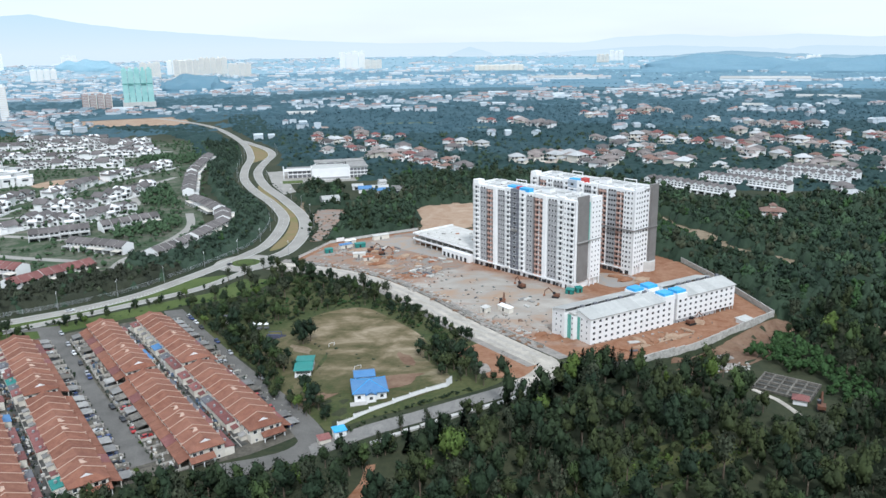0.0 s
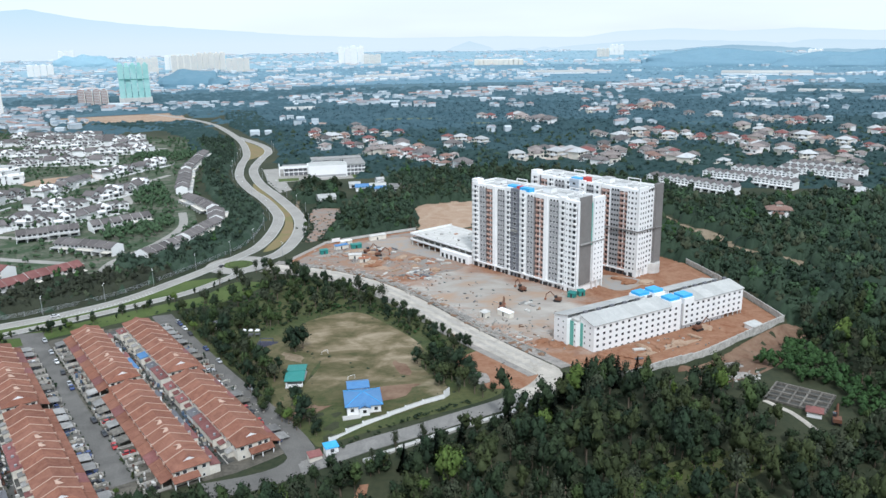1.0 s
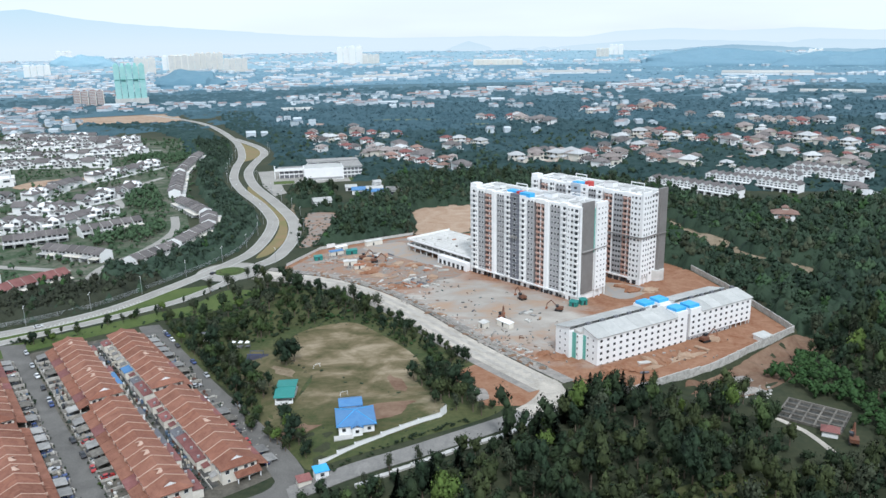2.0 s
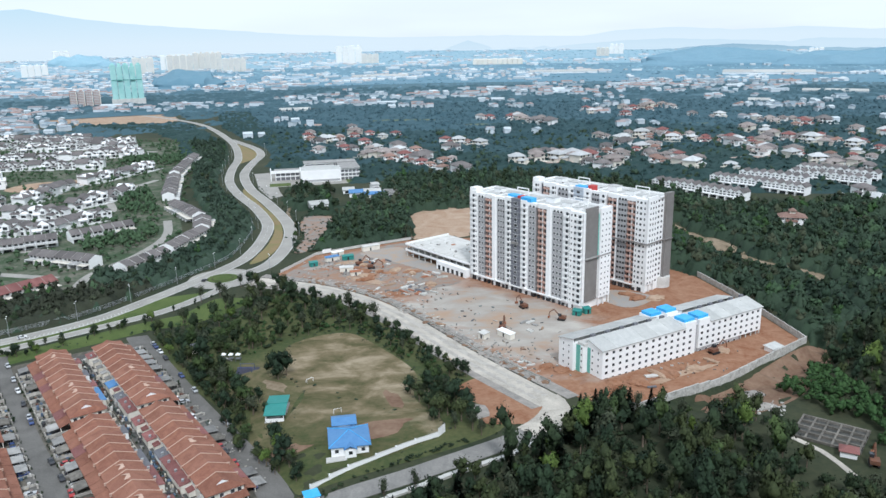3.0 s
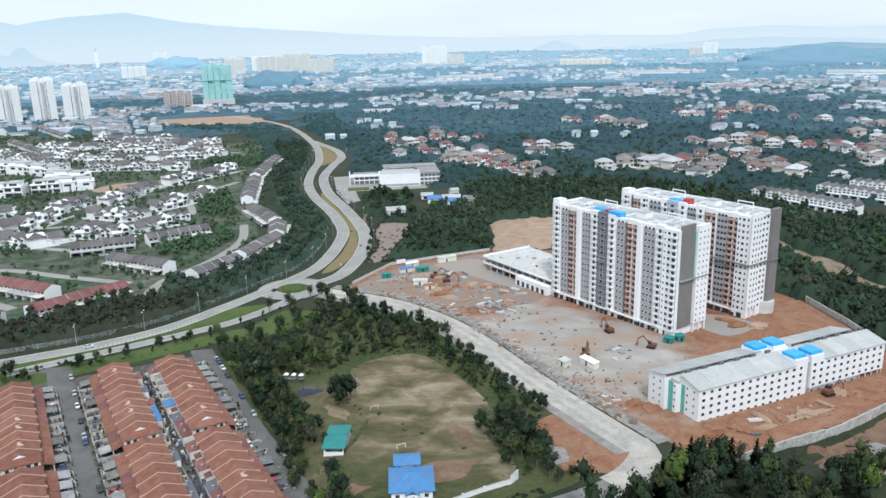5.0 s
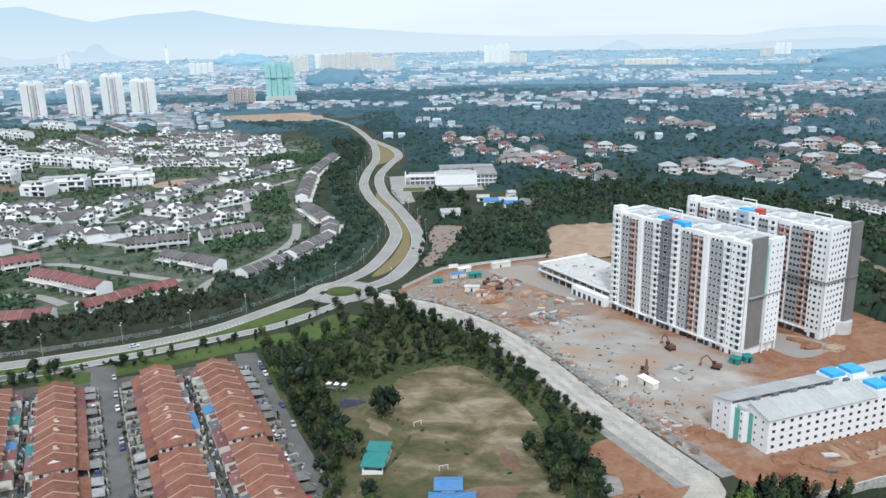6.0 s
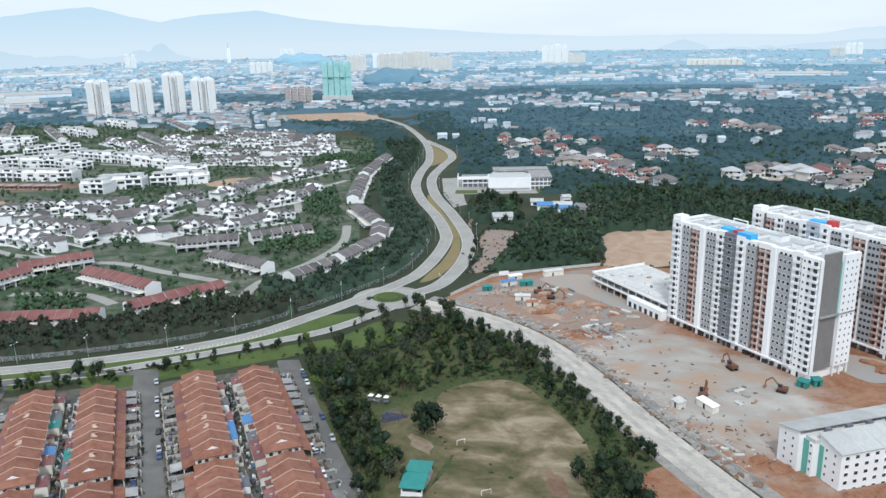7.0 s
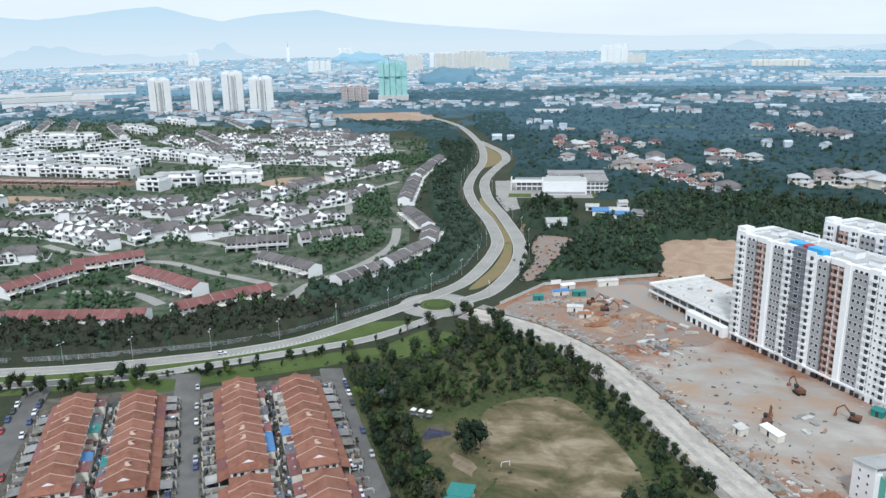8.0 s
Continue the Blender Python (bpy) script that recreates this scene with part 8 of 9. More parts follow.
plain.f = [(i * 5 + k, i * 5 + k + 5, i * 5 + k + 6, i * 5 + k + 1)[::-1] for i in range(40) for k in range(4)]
tagged(part("backdrop", plain, M_PLAIN_PALE), "plain paled by painted haze at the horizon", "", "", "structure")
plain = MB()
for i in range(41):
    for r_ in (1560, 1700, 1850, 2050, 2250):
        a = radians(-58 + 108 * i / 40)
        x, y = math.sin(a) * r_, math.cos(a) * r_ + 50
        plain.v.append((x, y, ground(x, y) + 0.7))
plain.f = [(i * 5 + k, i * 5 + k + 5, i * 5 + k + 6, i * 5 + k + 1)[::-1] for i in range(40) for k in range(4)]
tagged(part("backdrop", plain, M_PLAIN_NEAR), "country before the town, tinted dark haze-blue", "", "", "structure")
# planting and building beyond, thinning with distance
for ring_i in range(50):
    d0 = 1250 * 1.0272 ** ring_i
    step = 11 + d0 * 0.0050
    a = -56.0
    while a < 47:
        a += math.degrees(step / d0) * fr_.uniform(0.7, 1.3)
        d = d0 * fr_.uniform(0.985, 1.015)
        x, y = d * math.sin(radians(a)), d * math.cos(radians(a)) + 50
        if y < 0 or taken(x, y) or (inside(x, y, HILLSIDE)) or inside(x, y, ESTATE):
            continue
        town = cover(x, y, 0.0011, 9.0) + 0.5 * cover(x, y, 0.005, 2.0) - 0.00018 * x + (0.10 if d > 2300 else 0.02)
        if town > 0.06 and fr_.random() < 0.42 and not (d < 1620 and -640 < x < -250):
            for k in range(2):
                hx, hy = x + fr_.uniform(-1, 1) * step, y + fr_.uniform(-1, 1) * step * 1.5
                (rows_near if d < 2300 else rows_far).append((hx, hy, fr_.uniform(0, 180) if fr_.random() < 0.4 else fr_.choice((4, 9, -6, 14, 98)), fr_.choice((8, 9, 10, 12, 14, 18, 26, 40)) * (0.8 + d / 6000), fr_.uniform(8, 12), fr_.uniform(4, 8)))
        elif fr_.random() < 0.9:
            s = step * fr_.uniform(0.5, 0.8)
            for k in range(3 if d < 2100 else 2):
                tx, ty = x + k * fr_.uniform(-0.6, 0.6) * step, y + k * fr_.uniform(-0.8, 0.8) * step
                (spots_far if d < 2100 else spots_haze).append((tx, ty, ground(tx, ty) - s * (0.36 if d < 2100 else 0.25), s * (0.6 if d < 2100 else 1.0), fr_.uniform(0.5, 0.8) if d < 2100 else fr_.uniform(0.2, 0.3)))
for i in range(1500):
    x, y = fr_.uniform(-330, 1150), fr_.uniform(1120, 1640)
    if inside(x, y, HILLSIDE) and cover(x, y, 0.006, 7.0) + 0.3 * cover(x, y, 0.02, 3.0) > 0.40 and not taken(x, y):
        rows_near.append((x, y, fr_.choice((10, 20, 100, 60)), fr_.choice((9, 11, 13, 18)), fr_.uniform(9, 12), fr_.uniform(6, 9)))
# Leaf colours with haze painted in, palest beyond 2650 m.
canopy("far_woodland", spots_far, M_LEAF_FAR2, "dark green woods, haze-tinted, towards the town", 4.5)
grove("far_woodland", spots_far[::3], far_t, [M_LEAF_FAR2, M_BARK], "dark green trees, haze-tinted, towards the town", "trees", False)
grove("far_woodland", [s for s in spots_haze if s[1] < 2650], haze_t, [M_LEAF_HAZE, M_BARK], "woods with blue haze painted in, beyond the town", "trees", False)
grove("far_woodland", [s for s in spots_haze if s[1] >= 2650], haze_t, [M_LEAF_PALE_HAZE, M_BARK], "woods paled by painted haze near the horizon", "trees", False)
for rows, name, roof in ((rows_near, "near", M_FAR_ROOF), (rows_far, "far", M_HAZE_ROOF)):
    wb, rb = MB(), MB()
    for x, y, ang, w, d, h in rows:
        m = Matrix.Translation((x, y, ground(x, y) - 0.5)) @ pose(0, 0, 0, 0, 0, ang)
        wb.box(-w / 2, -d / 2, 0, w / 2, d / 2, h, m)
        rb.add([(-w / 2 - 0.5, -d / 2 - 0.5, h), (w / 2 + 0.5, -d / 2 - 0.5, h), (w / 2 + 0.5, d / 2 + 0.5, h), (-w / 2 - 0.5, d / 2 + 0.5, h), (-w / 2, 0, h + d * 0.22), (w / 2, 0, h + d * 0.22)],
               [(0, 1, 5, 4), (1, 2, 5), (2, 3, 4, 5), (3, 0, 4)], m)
    top = thing("distant_town", "low houses of the distant town, paled by painted haze" if name == "far" else "low terraced houses of the nearer town", "town", kind="stuff")
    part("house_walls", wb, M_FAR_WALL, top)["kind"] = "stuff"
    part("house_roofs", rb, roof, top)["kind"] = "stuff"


def far_tower(kind, x, y, w, h):
    """A distant high building facing the viewer."""
    ang = -math.degrees(math.atan2(x, y))
    m = Matrix.Translation((x, y, ground(x, y) - 1)) @ pose(0, 0, 0, 0, 0, ang)
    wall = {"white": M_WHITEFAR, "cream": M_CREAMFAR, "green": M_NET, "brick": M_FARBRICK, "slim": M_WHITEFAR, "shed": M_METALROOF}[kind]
    label = {"white": "white high-rise apartment block in the distance", "cream": "cream apartment block in the distant town", "green": "tower under construction wrapped in green netting", "brick": "unfinished brick and concrete frame building", "slim": "slim white distant tower", "shed": "wide low factory with pale metal roof"}[kind]
    t = thing("distant_building", label, "high-rise" if kind not in ("shed", "brick") else "building", m)
    d = w * 0.45
    if kind == "shed":
        for i in range(3):
            a, b = -w / 2 + w * i / 3, -w / 2 + w * (i + 1) / 3 - 1
            part("hall", MB().gable_wall(a, b, -d / 2, d / 2, 0, h * 0.25, h * 0.4), M_WHITEFAR, t)
            part("roof", MB().gable_roof(a - 0.5, b + 0.5, -d / 2 - 1, d / 2 + 1, h * 0.26, h * 0.42), wall, t)
        return t
    if kind == "slim":
        part("shaft", MB().box(-w / 3, -w / 3, 0, w / 3, w / 3, h * 0.75), wall, t)
        part("mast", MB().tube((0, 0, h * 0.7), (0, 0, h), 1.5, 0.6, 6), M_METAL, t)
        return t
    n = max(2, int(w / (13 if y < 2000 else 20)))
    for i in range(n):
        a, b = -w / 2 + w * i / n, -w / 2 + w * (i + 1) / n
        part("wing", MB().box(a + 0.6, -d / 2 + (i % 2) * 2.5, 0, b - 0.6, d / 2, h * (1 - 0.05 * (i % 2))), wall, t)
        part("stair_core", MB().box(b - 2.2, -d / 2 - 1.0, 0, b - 0.8, d / 2, h * 0.97), M_CREAMFAR if kind != "green" else M_NET, t)
        part("roof_house", MB().box((a + b) / 2 - 3, -3, h * 0.94, (a + b) / 2 + 3, 3, h * 1.04), wall, t)
    if kind in ("white", "cream", "brick") and h > 25:
        bands = MB()
        for f in range(int(h / 3.4)):
            for i in range(n):
                a, b = -w / 2 + w * i / n, -w / 2 + w * (i + 1) / n
                y0 = -d / 2 + (i % 2) * 2.5
                bands.box(a + 1.6, y0 - 0.1, 1.2 + f * 3.4, b - 3.0, y0 + 0.2, 2.6 + f * 3.4)
        part("window_band", bands, M_CREAMFAR if kind == "white" else M_PALEROOF, t)["kind"] = "stuff"
    if kind == "white" and y < 1500:
        # Grey box before the face: the recess's shade is put in by colour.
        part("centre_recess", MB().box(-2.2, -d / 2 - 1.2, 0, 2.2, -d / 2 + 0.4, h * 0.93), M_PALEROOF, t, "grey box painted as a shaded recess between the wings")
        part("crown", MB().box(-w * 0.3, -d / 4, h * 0.95, -w * 0.08, d / 4, h * 1.07).box(w * 0.08, -d / 4, h * 0.95, w * 0.3, d / 4, h * 1.07), M_WHITEFAR, t)
    if kind == "green":
        part("bare_base", MB().box(-w / 2 - 2, -d / 2 - 2, 0, w / 2 + 2, d / 2, h * 0.16), M_CONCRETE, t)
        part("upper_rim", MB().box(-w / 2 + 1, -d / 2 - 0.6, h * 0.62, w / 2 - 1, d / 2, h * 0.635), M_TEAL, t)
    return t


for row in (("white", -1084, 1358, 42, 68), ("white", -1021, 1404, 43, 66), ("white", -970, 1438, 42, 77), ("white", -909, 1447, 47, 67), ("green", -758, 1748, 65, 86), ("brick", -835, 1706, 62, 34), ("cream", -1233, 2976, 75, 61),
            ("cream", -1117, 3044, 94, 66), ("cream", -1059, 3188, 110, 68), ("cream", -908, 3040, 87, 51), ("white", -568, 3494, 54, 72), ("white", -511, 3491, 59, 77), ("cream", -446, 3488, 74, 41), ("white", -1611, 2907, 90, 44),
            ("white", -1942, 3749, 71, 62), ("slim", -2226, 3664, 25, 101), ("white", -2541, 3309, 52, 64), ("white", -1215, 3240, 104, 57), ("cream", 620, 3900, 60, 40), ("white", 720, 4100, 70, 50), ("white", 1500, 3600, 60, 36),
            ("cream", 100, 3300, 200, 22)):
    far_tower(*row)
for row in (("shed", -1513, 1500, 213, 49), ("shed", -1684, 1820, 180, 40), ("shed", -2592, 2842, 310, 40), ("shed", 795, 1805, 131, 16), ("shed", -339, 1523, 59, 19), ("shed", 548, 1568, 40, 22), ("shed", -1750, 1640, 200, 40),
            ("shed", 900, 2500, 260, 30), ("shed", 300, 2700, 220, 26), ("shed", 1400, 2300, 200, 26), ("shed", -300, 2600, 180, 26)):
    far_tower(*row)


def ridge(name, pts, radius, foot, colour, label, rough, seed):
    """A range of hills seen at the horizon: (azimuth, elevation) in degrees from the viewer."""
    az = np.array([p[0] for p in pts])
    el = np.array([p[1] for p in pts])
    mb = MB()
    n = 260
    rows = []
    for i in range(n + 1):
        a = az[0] + (az[-1] - az[0]) * i / n
        e = float(np.interp(a, az, el)) + rough * noise.noise(Vector((a * 1.1, seed, 0))) + rough * 0.4 * noise.noise(Vector((a * 5, seed, 3)))
        s, c = math.sin(radians(a)), math.cos(radians(a))
        z = 137.5 + radius * math.tan(radians(e))
        rows.append([(s * radius, 50 + c * radius, z), (s * (radius - 120), 50 + c * (radius - 120), z - (z - foot) * 0.45), (s * (radius - 330), 50 + c * (radius - 330), foot)])
    for r in rows:
        mb.v += r
    for i in range(n):
        for k in range(2):
            a = i * 3 + k
            mb.f.append((a, a + 1, a + 4, a + 3))
    return tagged(part(name, mb, colour), label, "", "", "structure")


# The ridges emit their haze colours, fading from crest to foot.
M_RIDGE_FAR = glow("far_hills_haze_glow", (0.69, 0.88, 0.96), (0.84, 0.95, 0.985), 100, 300)
M_RIDGE_MID = glow("mid_hills_haze_glow", (0.66, 0.84, 0.92), (0.75, 0.89, 0.95), 50, 150)
M_RIDGE_NEAR = glow("near_hills_haze_glow", (0.36, 0.55, 0.67), (0.50, 0.69, 0.78), 0, 60)
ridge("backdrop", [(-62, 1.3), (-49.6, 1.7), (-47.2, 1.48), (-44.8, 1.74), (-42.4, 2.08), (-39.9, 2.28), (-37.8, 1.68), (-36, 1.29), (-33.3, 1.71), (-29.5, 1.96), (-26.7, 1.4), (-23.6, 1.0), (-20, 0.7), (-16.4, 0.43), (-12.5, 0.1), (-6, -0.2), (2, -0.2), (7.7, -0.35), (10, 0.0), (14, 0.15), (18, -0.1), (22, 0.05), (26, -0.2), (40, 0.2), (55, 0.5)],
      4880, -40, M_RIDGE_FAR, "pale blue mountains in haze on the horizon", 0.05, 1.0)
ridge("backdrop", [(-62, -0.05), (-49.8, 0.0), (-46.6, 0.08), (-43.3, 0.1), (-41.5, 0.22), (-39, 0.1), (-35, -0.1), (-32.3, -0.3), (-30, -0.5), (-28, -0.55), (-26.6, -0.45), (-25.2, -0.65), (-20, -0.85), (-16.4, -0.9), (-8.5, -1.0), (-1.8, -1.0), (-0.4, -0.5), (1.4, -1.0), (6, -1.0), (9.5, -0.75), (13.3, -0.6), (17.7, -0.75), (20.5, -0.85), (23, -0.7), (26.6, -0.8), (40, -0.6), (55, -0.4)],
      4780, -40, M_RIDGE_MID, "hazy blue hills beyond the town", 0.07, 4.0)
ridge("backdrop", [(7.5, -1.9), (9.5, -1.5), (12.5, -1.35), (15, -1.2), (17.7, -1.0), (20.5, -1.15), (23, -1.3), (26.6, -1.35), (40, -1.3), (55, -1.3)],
      4600, -60, M_RIDGE_NEAR, "wooded ridge glowing haze-blue beyond the houses", 0.06, 7.0)
# Low hills take woodland and plain colours that have haze painted in.
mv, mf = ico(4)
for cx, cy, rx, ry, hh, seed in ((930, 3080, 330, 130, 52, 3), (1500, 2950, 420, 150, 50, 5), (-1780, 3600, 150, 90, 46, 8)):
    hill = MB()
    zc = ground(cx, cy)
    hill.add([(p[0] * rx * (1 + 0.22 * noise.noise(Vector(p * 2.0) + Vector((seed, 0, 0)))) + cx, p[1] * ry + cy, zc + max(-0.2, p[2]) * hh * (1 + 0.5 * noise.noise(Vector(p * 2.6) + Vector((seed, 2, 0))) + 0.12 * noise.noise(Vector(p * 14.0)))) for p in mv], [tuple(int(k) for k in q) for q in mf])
    tagged(part("wooded_hill", hill, M_LEAF_BLUE_HAZE if cx > 0 else M_LEAF_PALE_HAZE), "low wooded hill tinted haze-blue beyond the town", "hill", "", "structure")
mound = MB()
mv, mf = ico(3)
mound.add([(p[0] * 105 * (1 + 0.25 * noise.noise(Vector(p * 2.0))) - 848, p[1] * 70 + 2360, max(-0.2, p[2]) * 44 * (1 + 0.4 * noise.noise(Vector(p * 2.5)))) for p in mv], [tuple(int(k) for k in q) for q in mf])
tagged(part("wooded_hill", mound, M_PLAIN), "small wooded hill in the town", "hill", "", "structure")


# ---- cars ----
def car(v):
    c = thing("car", "%s car parked at the roadside" % ("white", "silver", "black", "red", "dark blue")[v], "car", group="parked cars")
    paint = M_CARS[v]
    b = MB()
    b.add([(-2.1, -0.82, 0.35), (2.1, -0.82, 0.35), (2.1, 0.82, 0.35), (-2.1, 0.82, 0.35), (-2.15, -0.85, 0.8), (2.2, -0.8, 0.72), (2.2, 0.8, 0.72), (-2.15, 0.85, 0.8), (-2.05, -0.78, 0.98), (0.9, -0.8, 0.98), (0.9, 0.8, 0.98), (-2.05, 0.78, 0.98), (2.1, -0.7, 0.82), (2.1, 0.7, 0.82)],
          [(3, 2, 1, 0), (0, 1, 5, 4), (2, 3, 7, 6), (1, 2, 6, 5), (3, 0, 4, 7), (4, 5, 12, 9, 8), (6, 7, 11, 10, 13), (5, 6, 13, 12), (7, 4, 8, 11), (8, 9, 10, 11), (9, 12, 13, 10)])
    part("body", b, paint, c)
    part("cabin_glass", MB().add([(-1.9, -0.76, 0.97), (0.95, -0.76, 0.97), (0.95, 0.76, 0.97), (-1.9, 0.76, 0.97), (-1.4, -0.62, 1.42), (0.2, -0.62, 1.42), (0.2, 0.62, 1.42), (-1.4, 0.62, 1.42)],
                                  [(0, 1, 5, 4), (1, 2, 6, 5), (2, 3, 7, 6), (3, 0, 4, 7), (4, 5, 6, 7)]), M_CARGLASS, c, "dark car windows")
    part("car_roof", MB().box(-1.35, -0.62, 1.42, 0.15, 0.62, 1.48), paint, c)
    for x in (-1.3, 1.3):
        for y in (-0.85, 0.68):
            part("wheel", MB().tube((x, y, 0.33), (x, y + 0.18, 0.33), 0.33, 0.33, 10), M_TYRE, c)
    return c


for v in range(5):
    protos["car", v] = car(v)
cr = random.Random(17)


def park(x, y, ang, v=None):
    v = cr.choice((0, 0, 1, 1, 2, 2, 3, 4)) if v is None else v
    return put(("car", v), Matrix.Translation((x, y, ground(x, y) + 0.2)) @ pose(0, 0, 0, 0, 0, ang + cr.uniform(-3, 3)))


ROW_ANG = math.degrees(math.atan2(ROW_DIR.y, ROW_DIR.x))
NRM = Vector((0.787, 0.617, 0))
for line, sides, n in ((ROAD_1, (-4.2, 4.2), 22), (ROAD_L, (-4.2, 4.2), 18), (ROAD_2, (4.0, -4.0), 10)):
    for side in sides:
        off = offset(line, side)
        for i in range(3, len(off) - 5):
            if cr.random() < (0.24 if n > 15 else 0.28) and off[i][0] < -66:
                park(off[i][0], off[i][1], ROW_ANG)
# cars on the forecourts
for name, (sx, sy), count, side in ROWS_T:
    for i in range(count):
        if cr.random() < 0.42:
            s = (i + 0.62) * UW + (0 if i < 10 else 3.5)
            f = side * (HALF + 5.6)
            x, y = sx + ROW_DIR.x * s + NRM.x * f, sy + ROW_DIR.y * s + NRM.y * f
            v = cr.choice((0, 1, 1, 2, 2, 3, 4))
            put(("car", v), Matrix.Translation((x, y, (1.3 if i < 10 else 0.7) + 0.18)) @ pose(0, 0, 0, 0, 0, ROW_ANG + 90))
park(-157, 462, 70, 2)
park(-215, 372, 40, 0)


# small trees and planting in the front yards
for name, (sx, sy), count, side in ROWS_T:
    for i in range(count):
        if cr.random() < 0.14:
            s = (i + 0.2) * UW + (0 if i < 10 else 3.5)
            f = side * (HALF + 9.0)
            plant(sx + ROW_DIR.x * s + NRM.x * f, sy + ROW_DIR.y * s + NRM.y * f, cr.uniform(0.8, 1.6), 1.1, cr.randrange(9))

# pots and shrubs in the front yards, weeds along the back lanes
pots = []
for name, (sx, sy), count, side in ROWS_T:
    for i in range(count * 9):
        s = cr.uniform(0, count * UW)
        f = side * (HALF + cr.choice((8.6, 8.9, 7.6, 4.4, 6.0)))
        x, y = sx + ROW_DIR.x * s + NRM.x * f, sy + ROW_DIR.y * s + NRM.y * f
        pots.append((x, y, (1.4 if s < 70 else 0.8), cr.uniform(0.25, 0.75), cr.uniform(0.8, 1.5)))
    for i in range(count * 3):
        s = cr.uniform(0, count * UW)
        f = -side * (HALF + cr.uniform(3.4, 5.2))
        pots.append((sx + ROW_DIR.x * s + NRM.x * f, sy + ROW_DIR.y * s + NRM.y * f, 1.0, cr.uniform(0.3, 0.8), cr.uniform(0.6, 1.2)))
grove("yard_plants", pots, [crown(160 + i, 16, 0.22, 2, 0.8, 0, 0.5, 0.9, 0.2) for i in range(4)], [M_LEAF, M_BARK], "potted plants and weeds in the terrace yards", "plants", False)
scrap = MB()
for name, (sx, sy), count, side in ROWS_T:
    for i in range(count * 10):
        s = cr.uniform(0, count * UW)
        f = side * (HALF + cr.uniform(3.9, 7.9)) if i % 5 < 3 else -side * (HALF + cr.uniform(3.2, 5.0))
        m = Matrix.Translation((sx + ROW_DIR.x * s + NRM.x * f, sy + ROW_DIR.y * s + NRM.y * f, 1.35 if s < 70 else 0.75)) @ pose(0, 0, 0, 0, 0, ROW_ANG + cr.uniform(-20, 20))
        w_, d_, h_ = cr.uniform(0.3, 1.9), cr.uniform(0.3, 1.1), cr.uniform(0.3, 1.7)
        scrap.box(-w_ / 2, -d_ / 2, 0, w_ / 2, d_ / 2, h_, m)
tagged(part("yard_clutter", scrap, M_CLUTTER), "boxes, bins and scrap in the terrace yards", "clutter", "", "stuff")

# ---- street lamps ----
def street_lamp():
    p = thing("street_lamp", "tall grey steel street lamp with a twin arm", "street lamp", group="boulevard lamps")
    part("pole", MB().tube((0, 0, 0), (0, 0, 9.5), 0.13, 0.08, 6), M_METAL, p)
    arm = part("arm", MB().tube((0, -1.6, 9.7), (0, 1.6, 9.7), 0.06, 0.06, 5), M_METAL, p)
    for s in (-1, 1):
        part("lamp_head", MB().box(-0.18, s * 1.7 - 0.45, 9.62, 0.18, s * 1.7 + 0.45, 9.82), M_WHITE, arm)
    return p


protos["lamp", 0] = street_lamp()
for line, off_d, gap in ((BLVD_FAR, 7.0, 8), (BLVD_RIGHT, -6.5, 9)):
    for i, (x, y) in enumerate(offset(line, off_d)):
        if i % gap == 3 and y < 1000 and x > -400:
            put(("lamp", 0), Matrix.Translation((x, y, ground(x, y))) @ pose(0, 0, 0, 0, 0, cr.uniform(0, 30)))

# small trees on the verge of the near carriageway
for off_d, gap, lo in ((-6.5, 3, 0), (-14, 6, 2)):
    for i, (x, y) in enumerate(offset(BLVD_NEAR, off_d)):
        if i % gap == lo and x > -400 and y < 432:
            plant(x, y, cr.uniform(0.9, 1.5), 1.5, cr.randrange(7))
for i, (x, y) in enumerate(offset(BLVD_NEAR, -10.5)):
    if -330 < x < -160 and cr.random() < 0.6:
        plant(x + cr.uniform(-1.5, 1.5), y + cr.uniform(-1.5, 1.5), cr.uniform(1.4, 3.0), 1.05, cr.choice((0, 1, 2, 3, 4, 5, 6, 8)))
for x, y, r_, k in ((-226, 333, 4.2, 0), (-247, 322, 3.2, 7), (-262, 315, 3.4, 3), (-272, 310, 3.6, 4), (-238, 328, 2.6, 2), (-198, 354, 2.6, 8), (-205, 350, 2.8, 5), (-190, 362, 2.4, 1)):
    plant(x, y, r_, 1.2, k)

# ---- wire fence above the boulevard ----
fence = thing("boundary_fence", "grey wire mesh boundary fence along the boulevard", "fence", kind="structure")
fl = offset(BLVD_FAR, 11.0)
fl = [p for p in fl if -420 < p[0] and p[1] < 700]
rail = MB()
for (ax, ay), (bx, by) in zip(fl, fl[1:]):
    za, zb = ground(ax, ay), ground(bx, by)
    for h in (0.4, 0.9, 1.4, 1.9, 2.4):
        rail.tube((ax, ay, za + h), (bx, by, zb + h), 0.05, 0.05, 4)
part("wire_mesh", rail, M_METAL, fence)
post = MB().box(-0.07, -0.07, 0, 0.07, 0.07, 2.6).mesh("post", M_METAL)
for x, y in fl[::2]:
    place("post", post, fence, x, y, ground(x, y))

# ---- building-site plant and clutter ----
M_YELLOW = mat("machine_orange", (0.19, 0.075, 0.04), (0.12, 0.07, 0.05), 0.6, 1.0, 4.0)
